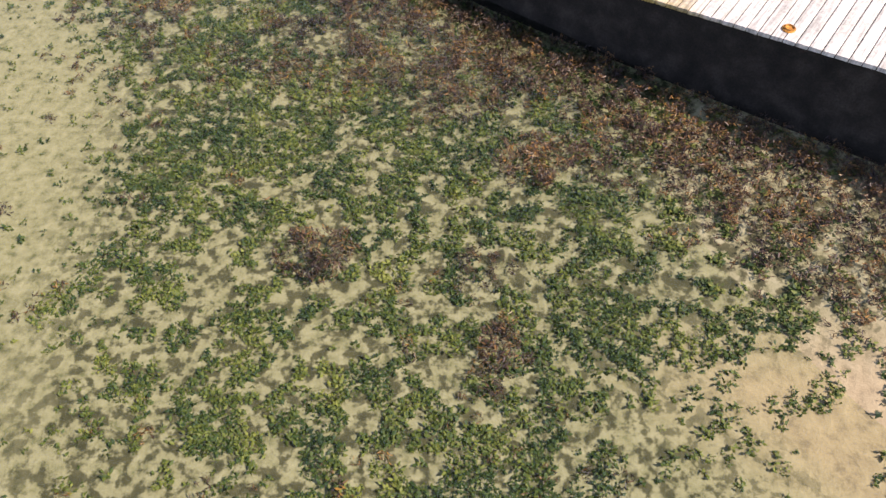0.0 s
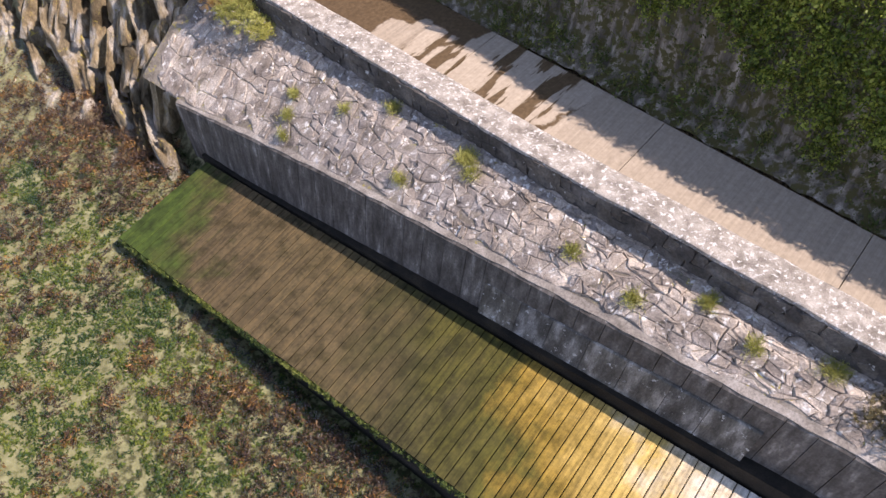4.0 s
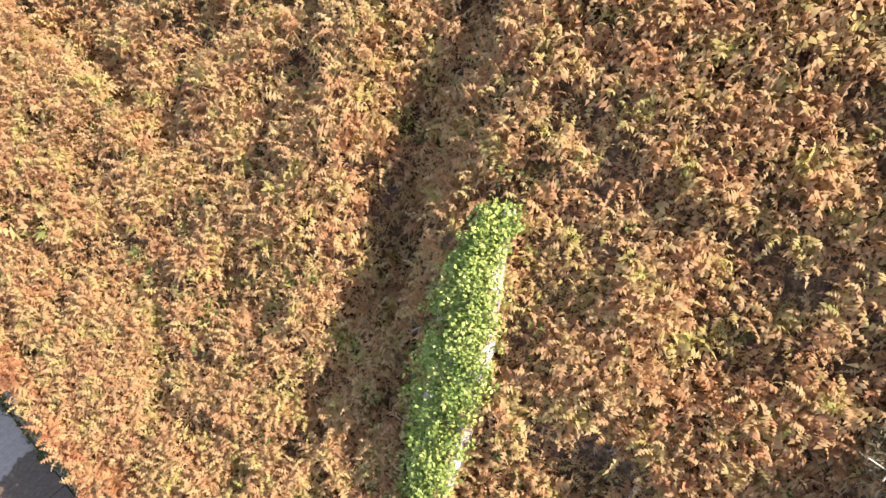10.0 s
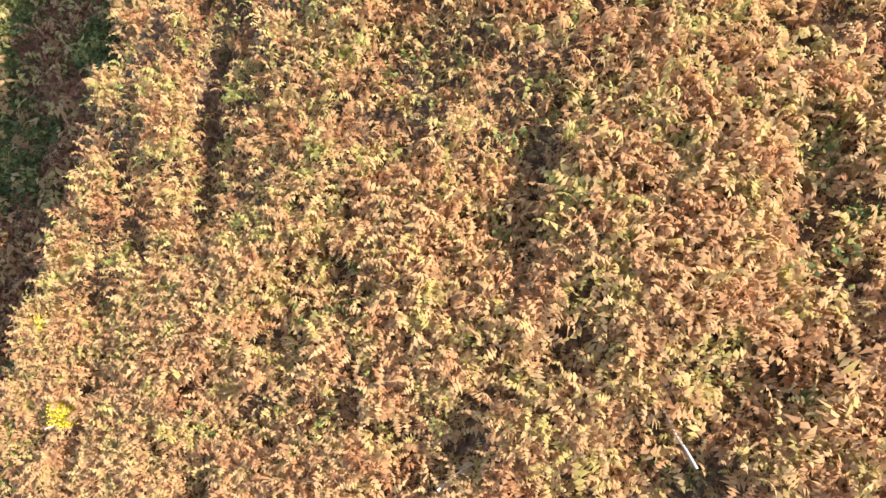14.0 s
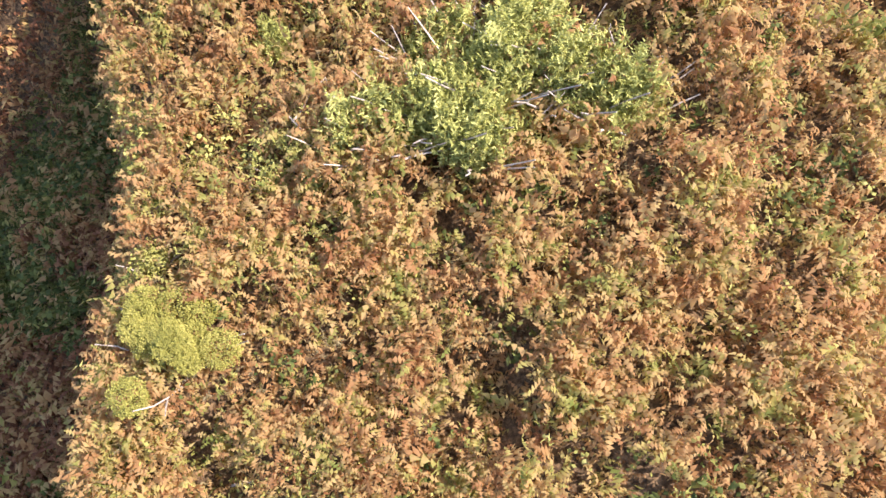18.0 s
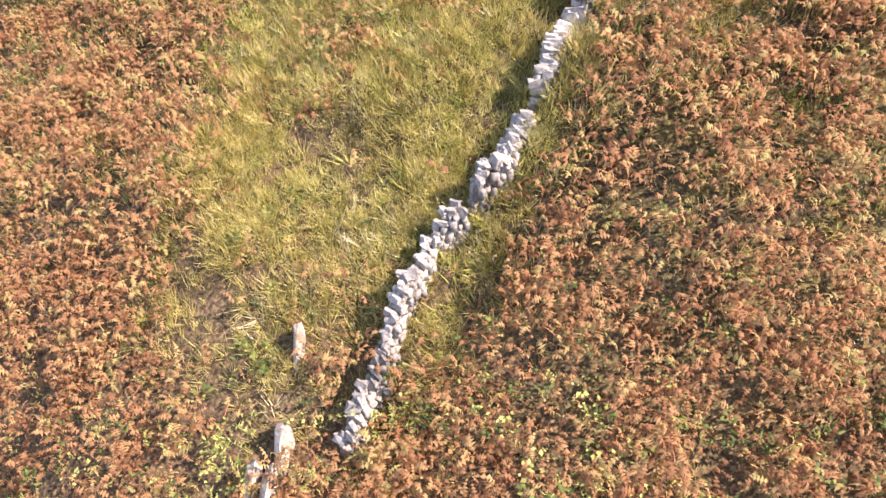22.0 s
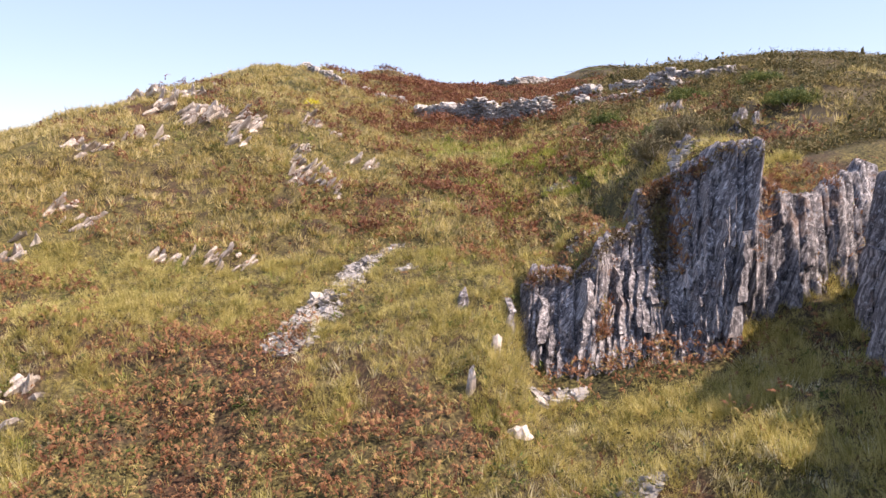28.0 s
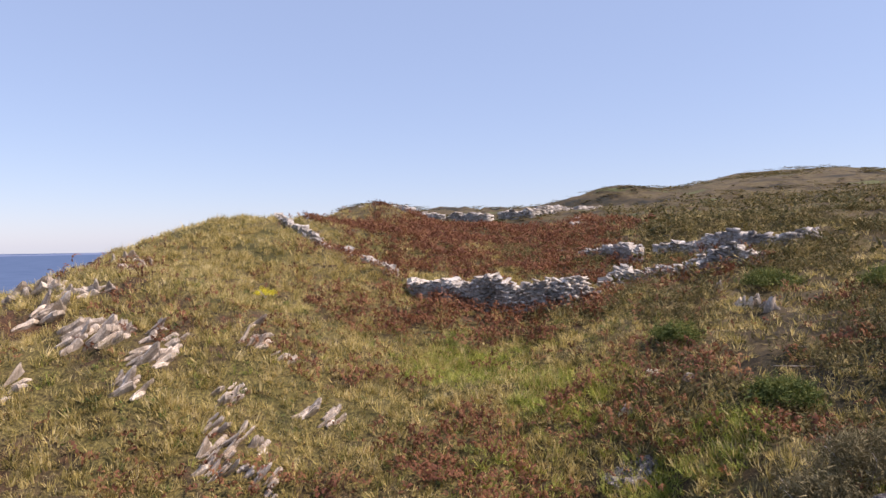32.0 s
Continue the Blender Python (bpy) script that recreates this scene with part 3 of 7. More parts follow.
# parapet face: dark lichened stone, its seaward shade also painted into the tones
wall_stone = stone_mat("parapet_stone", (0.045, 0.04, 0.036), (0.09, 0.08, 0.072), (0.17, 0.155, 0.145), 4.0, (0.62, 0.60, 0.56), lichen_at=0.64)

# Slipway: a wedge of mass concrete with cross strips cast on it
SLIP_S0, SLIP_S1, SLIP_W0, SLIP_W1 = -13.3, 24.0, 0.66, 4.25
slipway = thing("slipway", "concrete slipway with cross grooves, algae-stained towards the water", "slipway")
c4 = [slip_xy(*q) for q in ((SLIP_S0, SLIP_W0 + 0.05), (SLIP_S1, SLIP_W0 + 0.05), (SLIP_S1, SLIP_W1), (SLIP_S0, SLIP_W1))]
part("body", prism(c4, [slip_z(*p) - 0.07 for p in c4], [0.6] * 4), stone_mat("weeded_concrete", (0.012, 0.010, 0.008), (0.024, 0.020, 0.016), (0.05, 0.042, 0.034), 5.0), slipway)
rng = random.Random(4)
s = SLIP_S0
STRIP = 0.285
while s < SLIP_S1 - 0.01:
    e = min(s + STRIP - 0.020, SLIP_S1)
    q = [slip_xy(*v) for v in ((s, SLIP_W0 + rng.uniform(-0.012, 0.012)), (e, SLIP_W0 + rng.uniform(-0.012, 0.012)), (e, SLIP_W1 - 0.02), (s, SLIP_W1 - 0.02))]
    dz = rng.uniform(-0.006, 0.006)
    bm = prism(q, [slip_z(*p) + dz for p in q], [slip_z(*p) - 0.10 for p in q])
    bmesh.ops.bevel(bm, geom=[k for k in bm.edges if k.calc_length() > 1], offset=0.012, segments=1, affect="EDGES")
    part("slab", bm, slip_concrete, slipway)
    s += STRIP

# Sea wall: battered concrete with board marks, a low footing and a kerb along its top
sea_wall = thing("sea_wall", "grey battered concrete sea wall with board joints and pale stains", "wall", kind="structure")


def sea_wall_top(s):
    """Distance across and height of the wall's top edge, in the slipway frame."""
    at = [-14.2, -11.8, -8, -3, 0.25, 2.4, 4.8, 6, 24]
    return float(np.interp(s, at, [4.45, 4.66, 4.76, 4.85, 4.87, 4.88, 4.9, 4.9, 4.9])), float(np.interp(s, at, [4.1, 4.25, 4.79, 5.3, 5.66, 5.88, 6.14, 6.26, 7.0]))


# Near-black: weed stain, plus the gutter's shade put into the colour
weed_shade_foot = stone_mat("weeded_shaded_foot", (0.010, 0.009, 0.007), (0.022, 0.018, 0.013), (0.05, 0.04, 0.026), 5.0)
part("footing", swept([[(*slip_xy(q, 4.28), 1.0), (*slip_xy(q, 4.75), 1.0), (*slip_xy(q, 4.75), max(2.3, 3.92 + 0.135 * q)), (*slip_xy(q, 4.31), max(2.3, 3.9 + 0.135 * q))] for q in np.linspace(-13.6, 9.0, 12)]), weed_shade_foot, sea_wall, "black footing, weed stain and painted gutter shade")
plinth_mat = stone_mat("stained_plinth", (0.06, 0.054, 0.046), (0.13, 0.12, 0.105), (0.42, 0.40, 0.37), 5.0, (0.50, 0.48, 0.45), stretch=(1.8, 1.8, 0.45), lichen_at=0.60)
s = -2.6
while s < 4.1:
    e = min(s + rng.uniform(0.8, 1.1), 4.15)
    part("plinth", swept([[(*slip_xy(q, 4.36), 3.6 + 0.135 * q), (*slip_xy(q, 4.95), 3.6 + 0.135 * q), (*slip_xy(q, 4.95), 4.92 + 0.125 * q), (*slip_xy(q, 4.74), 4.93 + 0.125 * q), (*slip_xy(q, 4.705), 4.90 + 0.125 * q)] for q in (s, e - 0.012)]), plinth_mat, sea_wall, "pale run-off stains")
    s = e
s = -14.2
while s < 23.5:
    e = s + 0.62 + rng.uniform(-0.06, 0.06)
    rings = []
    out = rng.uniform(-0.008, 0.008)
    for q in (s, e - 0.014):
        w, t = sea_wall_top(q)
        b0 = max(1.0, 3.24 + 0.095 * q - 0.3)
        rings.append([(*slip_xy(q, 4.40 + out), b0), (*slip_xy(q, 5.3), b0), (*slip_xy(q, 5.3), t - 0.14), (*slip_xy(q, w + 0.06 + out), t), (*slip_xy(q, w + out), t - 0.05)])
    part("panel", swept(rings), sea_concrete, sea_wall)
    s = e
part("kerb", swept([[(*slip_xy(q, w + 0.05), t - 0.12), (*slip_xy(q, w + 0.32), t - 0.12), (*slip_xy(q, w + 0.32), t + 0.10), (*slip_xy(q, w + 0.05 + 0.02 * math.sin(q * 5)), t + 0.02)] for q in np.linspace(-14.2, 24, 90) for w, t in (sea_wall_top(q),)]), stone_mat("kerb_mortar", (0.13, 0.115, 0.10), (0.25, 0.225, 0.20), (0.42, 0.39, 0.36), 5.0), sea_wall)

# Pitched stone apron: a bed of mortar, the stones come last
apron = thing("apron", "sloping apron of pale rough stones set in mortar above the sea wall", "revetment", kind="structure")
AP0, AP1 = -16.2, 14.0


def apron_low(s):
    """Where the apron meets the sea wall, in the road frame."""
    return road_sw(*slip_xy(s, sea_wall_top(s)[0] + 0.18))[1]


def apron_point(s, f, up=0.0):
    lo = apron_low(s)
    w = lo + f * (6.72 - lo)
    x, y = road_xy(s, w)
    z0 = sea_wall_top(s)[1] + 0.06
    return (x, y, z0 + (max(apron_z(s, 6.72), z0 + 0.4) - z0) * f + 0.14 * math.sin(3.14 * f) + up)


av, na, nf = [], 110, 14
for i in range(na + 1):
    for j in range(nf + 1):
        q = apron_point(AP0 + (AP1 - AP0) * i / na, j / nf)
        k = 0.03 * float(rough(q[0], q[1], 2.0, 3, 3))
        av.append((q[0], q[1], q[2] - 0.006 + k * 0.7))
ai = np.arange((na + 1) * (nf + 1)).reshape(na + 1, nf + 1)
link_mesh("mortar_bed", av, np.stack([ai[:-1, :-1], ai[1:, :-1], ai[1:, 1:], ai[:-1, 1:]], -1).reshape(-1, 4), joint_soil, apron, smooth=True)

# Parapet
parapet = thing("parapet", "low rubble-stone parapet wall with a pale mortared coping beside the road", "wall", kind="structure")
st = []
for q in np.linspace(-27, 15, 60):
    t = coping_z(q) - 0.10
    st.append([(*road_xy(q, 6.72), 4.8), (*road_xy(q, 7.48), 4.8), (*road_xy(q, 7.48), t), (*road_xy(q, 6.72), t)])
part("core", swept(st), joint_soil, parapet)
st = []
for q in np.arange(-27, 15.01, 0.25):
    t = coping_z(q) + 0.018 * float(value_noise(q, 3, 1.3, 5))
    o, i_ = 6.68 + 0.022 * float(value_noise(q, 1, 1.7, 8)), 7.52 + 0.022 * float(value_noise(q, 5, 1.7, 9))
    st.append([(*road_xy(q, o), t - 0.11), (*road_xy(q, i_), t - 0.11), (*road_xy(q, i_ - 0.01), t - 0.02), (*road_xy(q, i_ - 0.06), t), (*road_xy(q, (o + i_) / 2), t + 0.012), (*road_xy(q, o + 0.06), t), (*road_xy(q, o + 0.01), t - 0.02)])
part("coping", swept(st), coping_stone, parapet, "pale lichen-spotted mortared coping")


# dried bays of the road: middle along and across, half sizes, skew
DRY_BAYS = ((-27.4, 9.25, 2.4, 0.95, 0.0), (-19.6, 9.1, 1.75, 1.15, 0.25), (-16.8, 8.95, 0.75, 0.7, 0.5), (-9.55, 8.3, 0.42, 0.55, -0.2), (-8.75, 8.7, 0.55, 0.75, -0.25), (-5.9, 8.9, 2.0, 1.6, -0.35), (6.0, 8.9, 9.8, 1.55, -0.2))


def road_material():
    """Brushed concrete: dry and pale in the middle of bays, dark wet stains along the inland side."""
    m, n, l, b = material("road_concrete", 0.85)
    g = n.new("ShaderNodeNewGeometry")
    mp = n.new("ShaderNodeMapping")
    mp.vector_type = "TEXTURE"
    mp.inputs["Rotation"].default_value = (0, 0, math.atan2(ROAD_A[1], ROAD_A[0]))
    l.new(g.outputs["Position"], mp.inputs[0])
    wob = noise_node(n, l, g.outputs["Position"], 1.3, 6, 0.6)
    off = n.new("ShaderNodeVectorMath")
    off.operation = "MULTIPLY_ADD"
    l.new(wob.outputs["Color"], off.inputs[0])
    off.inputs[1].default_value, off.inputs[2].default_value = (0.9, 0.9, 0), (-0.45, -0.45, 0)
    at = n.new("ShaderNodeVectorMath")
    l.new(mp.outputs[0], at.inputs[0])
    l.new(off.outputs[0], at.inputs[1])
    sp = n.new("ShaderNodeSeparateXYZ")
    l.new(at.outputs[0], sp.inputs[0])

    def calc(op, *v):
        q = n.new("ShaderNodeMath")
        q.operation = op
        for k, x in enumerate(v):
            if hasattr(x, "is_linked"):
                l.new(x, q.inputs[k])
            else:
                q.inputs[k].default_value = x
        return q.outputs[0]
    far = None                                      # distance from the nearest dried patch, along and across the road
    for cs, cw, hs, hw, skew in DRY_BAYS:
        u = calc("SUBTRACT", calc("ABSOLUTE", calc("SUBTRACT", calc("MULTIPLY_ADD", sp.outputs[1], skew, sp.outputs[0]), cs + skew * cw)), hs)
        v = calc("SUBTRACT", calc("ABSOLUTE", calc("SUBTRACT", sp.outputs[1], cw)), hw)
        d = calc("MAXIMUM", u, v)
        far = d if far is None else calc("MINIMUM", far, d)
    m2 = n.new("ShaderNodeMapping")                 # runnels of water crossing the road
    m2.inputs["Scale"].default_value = (2.6, 0.35, 1)
    l.new(mp.outputs[0], m2.inputs[0])
    run = noise_node(n, l, m2.outputs[0], 1.0, 4, 0.5)
    fing = calc("MULTIPLY", calc("SUBTRACT", run.outputs[0], 0.56), 7.0)
    sep_s = n.new("ShaderNodeSeparateXYZ")
    l.new(mp.outputs[0], sep_s.inputs[0])
    near = n.new("ShaderNodeMapRange")
    near.inputs[1].default_value, near.inputs[2].default_value = -3.6, -5.0
    l.new(sep_s.outputs[0], near.inputs[0])
    cut = n.new("ShaderNodeMapRange")
    cut.inputs[1].default_value, cut.inputs[2].default_value = -9.0, -7.8
    l.new(sep_s.outputs[0], cut.inputs[0])
    far = calc("MAXIMUM", far, calc("SUBTRACT", calc("MULTIPLY", fing, calc("MULTIPLY", near.outputs[0], cut.outputs[0])), 0.02))
    wet = n.new("ShaderNodeMapRange")
    wet.inputs[1].default_value, wet.inputs[2].default_value = -0.03, 0.04
    l.new(far, wet.inputs[0])
    fine = noise_node(n, l, g.outputs["Position"], 9, 6, 0.7)
    m3 = n.new("ShaderNodeMapping")
    m3.inputs["Scale"].default_value = (26, 0.6, 1)
    l.new(mp.outputs[0], m3.inputs[0])
    brush = noise_node(n, l, m3.outputs[0], 1.0, 3)
    wr = ramp(n, [(0.0, (0, 0, 0)), (1.0, (1, 1, 1))])
    l.new(wet.outputs[0], wr.inputs[0])
    dry = ramp(n, [(0.3, (0.33, 0.27, 0.205)), (0.7, (0.45, 0.375, 0.295))])
    l.new(fine.outputs[0], dry.inputs[0])
    damp = ramp(n, [(0.3, (0.074, 0.048, 0.026)), (0.7, (0.155, 0.105, 0.060))])
    l.new(fine.outputs[0], damp.inputs[0])
    col = mix_col(n, l, wr.outputs[0], dry.outputs[0], damp.outputs[0])
    br = ramp(n, [(0.3, (0.86, 0.86, 0.86)), (0.7, (1.1, 1.1, 1.1))])
    l.new(brush.outputs[0], br.inputs[0])
    col = mix_col(n, l, 1.0, col, br.outputs[0], "MULTIPLY")
    l.new(col, b.inputs["Base Color"])
    rr = ramp(n, [(0, (0.85, 0.85, 0.85)), (1, (0.38, 0.38, 0.38))])
    l.new(wr.outputs[0], rr.inputs[0])
    l.new(rr.outputs[0], b.inputs["Roughness"])
    bump(n, l, b, brush.outputs[0], 0.35, 0.01)
    return m


road_mat = road_material()
road = thing("road", "narrow concrete road, damp brown stains and dry pale patches", "road", kind="structure")
s = -29.0
for length in (5.6, 5.2, 5.4, 5.6, 5.4, 5.3, 5.5, 5.5, 5.5):
    e = s + length - 0.02
    q = [road_xy(s, 7.46), road_xy(e, 7.46), road_xy(e, 10.25), road_xy(s, 10.25)]
    part("road_slab", prism(q, [ROAD_Z] * 4, [ROAD_Z - 0.25] * 4), road_mat, road)
    s += length

# ---- rock ----
def slate_material(name, tilt):
    """Upright bedded slate: fine streaks along the bedding, pale weathered faces, lichen spots, dark cracks across."""
    m, n, l, b = material(name, 0.85)
    g = n.new("ShaderNodeNewGeometry")
    turn = n.new("ShaderNodeMapping")
    turn.inputs["Rotation"].default_value = (0, radians(tilt), 0)
    l.new(g.outputs["Position"], turn.inputs["Vector"])

    def streaks(scale, across, up, detail, rough_):
        mp = n.new("ShaderNodeMapping")
        mp.inputs["Scale"].default_value = (across, across, up)
        l.new(turn.outputs[0], mp.inputs["Vector"])
        return noise_node(n, l, mp.outputs[0], scale, detail, rough_).outputs[0]
    broad, beds, fine = streaks(1.0, 1.3, 0.35, 4, 0.6), streaks(1.0, 9.0, 0.55, 5, 0.65), streaks(1.0, 30.0, 2.2, 5, 0.7)
    r = ramp(n, [(0.32, (0.035, 0.030, 0.031)), (0.45, (0.11, 0.098, 0.097)), (0.55, (0.24, 0.215, 0.205)), (0.70, (0.56, 0.51, 0.48))])
    l.new(beds, r.inputs[0])
    r1 = ramp(n, [(0.35, (0.55, 0.53, 0.55)), (0.65, (1.45, 1.42, 1.38))])
    l.new(broad, r1.inputs[0])
    col = mix_col(n, l, 1.0, r.outputs[0], r1.outputs[0], "MULTIPLY")
    r2 = ramp(n, [(0.30, (0.4, 0.4, 0.42)), (0.5, (1, 1, 1)), (0.7, (1.6, 1.58, 1.52))])
    l.new(fine, r2.inputs[0])
    col = mix_col(n, l, 0.85, col, r2.outputs[0], "MULTIPLY")
    spots = noise_node(n, l, g.outputs["Position"], 8.0, 6, 0.7)
    lr = ramp(n, [(0.55, (0, 0, 0)), (0.63, (0.8, 0.8, 0.8))])
    l.new(spots.outputs[0], lr.inputs[0])
    col = mix_col(n, l, lr.outputs[0], col, (0.55, 0.52, 0.50))
    iron = noise_node(n, l, g.outputs["Position"], 0.9, 5, 0.6)
    ir = ramp(n, [(0.60, (0, 0, 0)), (0.68, (0.55, 0.55, 0.55))])
    l.new(iron.outputs[0], ir.inputs[0])
    col = mix_col(n, l, ir.outputs[0], col, (0.20, 0.105, 0.06))
    cracks = streaks(1.0, 1.6, 4.0, 3, 0.5)
    cr = ramp(n, [(0.485, (1, 1, 1)), (0.5, (0.25, 0.25, 0.25)), (0.515, (1, 1, 1))])
    l.new(cracks, cr.inputs[0])
    col = mix_col(n, l, 0.8, col, cr.outputs[0], "MULTIPLY")
    l.new(col, b.inputs["Base Color"])
    bump(n, l, b, fine, 0.8, 0.05)
    return m


slate = slate_material("slate_rock", -12)
pale_rock = stone_mat("pale_outcrop_rock", (0.16, 0.13, 0.10), (0.46, 0.385, 0.315), (0.74, 0.65, 0.56), 3.5, (0.62, 0.57, 0.51), stretch=(1.5, 1.5, 0.7), bump_d=0.03, lichen_at=0.6)
shore_rock = stone_mat("shore_rock", (0.07, 0.052, 0.034), (0.29, 0.225, 0.135), (0.64, 0.60, 0.55), 3.2, (0.42, 0.33, 0.08), stretch=(2.2, 0.6, 0.8), bump_d=0.14, lichen_at=0.60)
cut_rock = stone_mat("cutting_rock", (0.045, 0.04, 0.034), (0.14, 0.122, 0.10), (0.40, 0.36, 0.325), 4.2, (0.10, 0.088, 0.032), stretch=(3.0, 3.0, 0.3), bump_d=0.05, lichen_at=0.48)
dry_stone = stone_mat("dry_wall_stone", (0.13, 0.117, 0.105), (0.28, 0.255, 0.235), (0.46, 0.425, 0.39), 3.0, (0.62, 0.59, 0.555), bump_d=0.02, lichen_at=0.62)


far_stone = stone_mat("weathered_wall_stone", (0.16, 0.145, 0.13), (0.34, 0.31, 0.285), (0.56, 0.52, 0.48), 3.0, (0.62, 0.59, 0.56), bump_d=0.02, lichen_at=0.6)


def stone_shape(seed, squash=0.16):
    """An angular block about one unit across."""
    r = random.Random(seed)
    bm = bmesh.new()
    bmesh.ops.create_cube(bm, size=1.0)
    bmesh.ops.subdivide_edges(bm, edges=bm.edges[:], cuts=1, use_grid_fill=True)
    for v in bm.verts:
        n = v.co.normalized()
        v.co = v.co * 0.86 + n * 0.10 + Vector((r.uniform(-1, 1), r.uniform(-1, 1), r.uniform(-1, 1))) * squash
    bmesh.ops.recalc_face_normals(bm, faces=bm.faces)
    me = bpy.data.meshes.new("stone")
    bm.to_mesh(me)
    bm.free()
    return me


STONES = {}


def stone_set(mat):
    if mat.name not in STONES:
        STONES[mat.name] = []
        for k in range(8):
            me = stone_shape(k)
            me.materials.append(mat)
            STONES[mat.name].append(me)
    return STONES[mat.name]


def lay(name, mat, m, parent, pick, label=""):
    ob = new(name, stone_set(mat)[pick % 8])
    ob.parent = parent
    ob.matrix_basis = m
    if label:
        ob["label"] = label
    return ob


def pile(name, mat, mats, parent=None, seed=1):
    """Many stones joined into one mesh."""
    r = random.Random(seed)
    vs, fs, n = [], [], 0
    for m in mats:
        me = stone_set(mat)[r.randrange(8)]
        co = np.empty(len(me.vertices) * 3, np.float32)
        me.vertices.foreach_get("co", co)
        co = np.c_[co.reshape(-1, 3), np.ones(len(me.vertices))] @ np.array(m).T
        vs.append(co[:, :3])
        fs.append(np.array([f.vertices[:] for f in me.polygons]) + n)
        n += len(co)
    return link_mesh(name, np.concatenate(vs), np.concatenate(fs), mat, parent)


def placed(x, y, z, sx, sy, sz, rx=0, ry=0, rz=0):
    return pose(x, y, z, rx, ry, rz) @ Matrix.Diagonal((sx, sy, sz, 1))


def gz(x, y):
    return float(ground(x, y))


# Cutting beside the road: steep bedded rock with ledges
def lip(s):
    """Where the top of the cutting stands: distance across and height."""
    at = [-26, -20, -15, -11.5, -7, -4, -1, 4]
    return np.interp(s, at, [11.7, 11.5, 11.4, 11.35, 11.5, 11.4, 11.2, 11.2]), np.interp(s, at, [11.6, 11.4, 10.8, 10.5, 10.6, 10.6, 10.8, 11.2])


def bank_point(s, k):
    """A place on the cutting: k from 0 at the verge over 0.85 at the lip to 1 on the slope above."""
    lw, lz = lip(s)
    b = 0.34 * float(step01(-12, -6, s))            # the verge widens where the bank is overgrown
    return float(np.interp(k, [0, 0.1, 0.2, 0.85, 1], [10.24 + 0.5 * b, 10.46 + b, 10.62 + 1.2 * b, lw, 12.1])), float(np.interp(k, [0, 0.1, 0.2, 0.85, 1], [6.34, 6.58, 6.95, lz, 10.9]))


cv, nu, nv = [], 520, 40
for i in range(nu + 1):
    s = -30 + 46 * i / nu
    for j in range(nv + 1):
        k = j / nv
        w, z = bank_point(s, k)
        u = s + 0.25 * z
        rib = float(rough(u * 2.4, z * 0.3, 1.0, 3, 61))
        step = math.floor(3 * float(value_noise(u * 1.1, z * 0.3, 1.0, 62))) / 3 + 0.5 * math.floor(3 * float(value_noise(u * 4.0, z * 0.5, 1.0, 64))) / 3
        w -= (0.13 * rib + 0.16 * step) * min(1, k * 4) * (1 if k < 0.86 else 0.3)
        z += 0.08 * float(rough(s, z, 1.5, 3, 63))
        cv.append((*road_xy(s, w), z))
ci = np.arange((nu + 1) * (nv + 1)).reshape(nu + 1, nv + 1)
cutting = link_mesh("rock_cutting", cv, np.stack([ci[:-1, :-1], ci[1:, :-1], ci[1:, 1:], ci[:-1, 1:]], -1).reshape(-1, 4), cut_rock)
tagged(cutting, "steep mossy rock cutting with upright bedding beside the road", "rock face", kind="structure")

def hash01(i, j):
    k = (int(i) * 374761393 + int(j) * 668265263) & 0xFFFFFFFF
    k = ((k ^ (k >> 13)) * 1274126177) & 0xFFFFFFFF
    return ((k ^ (k >> 16)) & 0xFFFF) / 65535


# Shore rocks: upstanding ribs of bedded rock, steep on the seaward side, with deep clefts between
rv, nu, nv = [], 300, 130
for i in range(nu + 1):
    s = -31 + 17.6 * i / nu
    for j in range(nv + 1):
        w = 1.2 + 5.5 * j / nv
        x, y = road_xy(s, w)
        u = 0.95 * x + 0.20 * y + 0.55 * float(value_noise(x, y, 0.45, 3)) + 0.12 * float(value_noise(x, y, 1.6, 4))
        c = u / 1.1 + 0.3 * math.sin(u * 1.7)
        f = c - math.floor(c)
        saw = min(1.0, f / 0.10) * (1.0 - 0.55 * f - 0.45 * max(0.0, (f - 0.62) / 0.38) ** 0.6) * (0.55 + 0.9 * abs(float(value_noise(math.floor(c) * 3.7, y * 0.5, 1.0, 71))))
        block = math.floor(4 * float(value_noise(u * 3.1, y * 0.6, 1.0, 72))) / 4
        z = float(np.interp(w, [1.2, 2.4, 3.4, 4.6, 5.6, 6.7], [1.25, 1.55, 2.0, 3.0, 4.3, 5.9]))
        z += (2.3 * (saw - 0.5) + 0.34 * block + 0.12 * float(rough(x, y, 2.5, 3, 73))) * min(1, (w - 1.1) / 1.4) * min(1.0, 0.35 + (6.9 - w) * 0.6)
        i, j = math.floor(u * 3.4), math.floor(u * 9.0)
        z += (0.55 * (hash01(i, math.floor(y * 0.75 + 3 * hash01(i, 7))) - 0.5) + 0.22 * (hash01(j, math.floor(y * 1.6 + 5 * hash01(j, 3))) - 0.5)) * min(1, (w - 1.1) / 1.4)
        if s > -15.2:
            z = min(z, 1.2 + max(0.0, -14.0 - s) * 3.0 + (w - 3.6) * 0.9)
        rv.append((x, y, z))
ri = np.arange((nu + 1) * (nv + 1)).reshape(nu + 1, nv + 1)
shore = link_mesh("shore_rocks", rv, np.stack([ri[:-1, :-1], ri[1:, :-1], ri[1:, 1:], ri[:-1, 1:]], -1).reshape(-1, 4), shore_rock)
tagged(shore, "upstanding ribs of banded shore rock with ochre lichen and dark clefts", "rock", kind="structure")

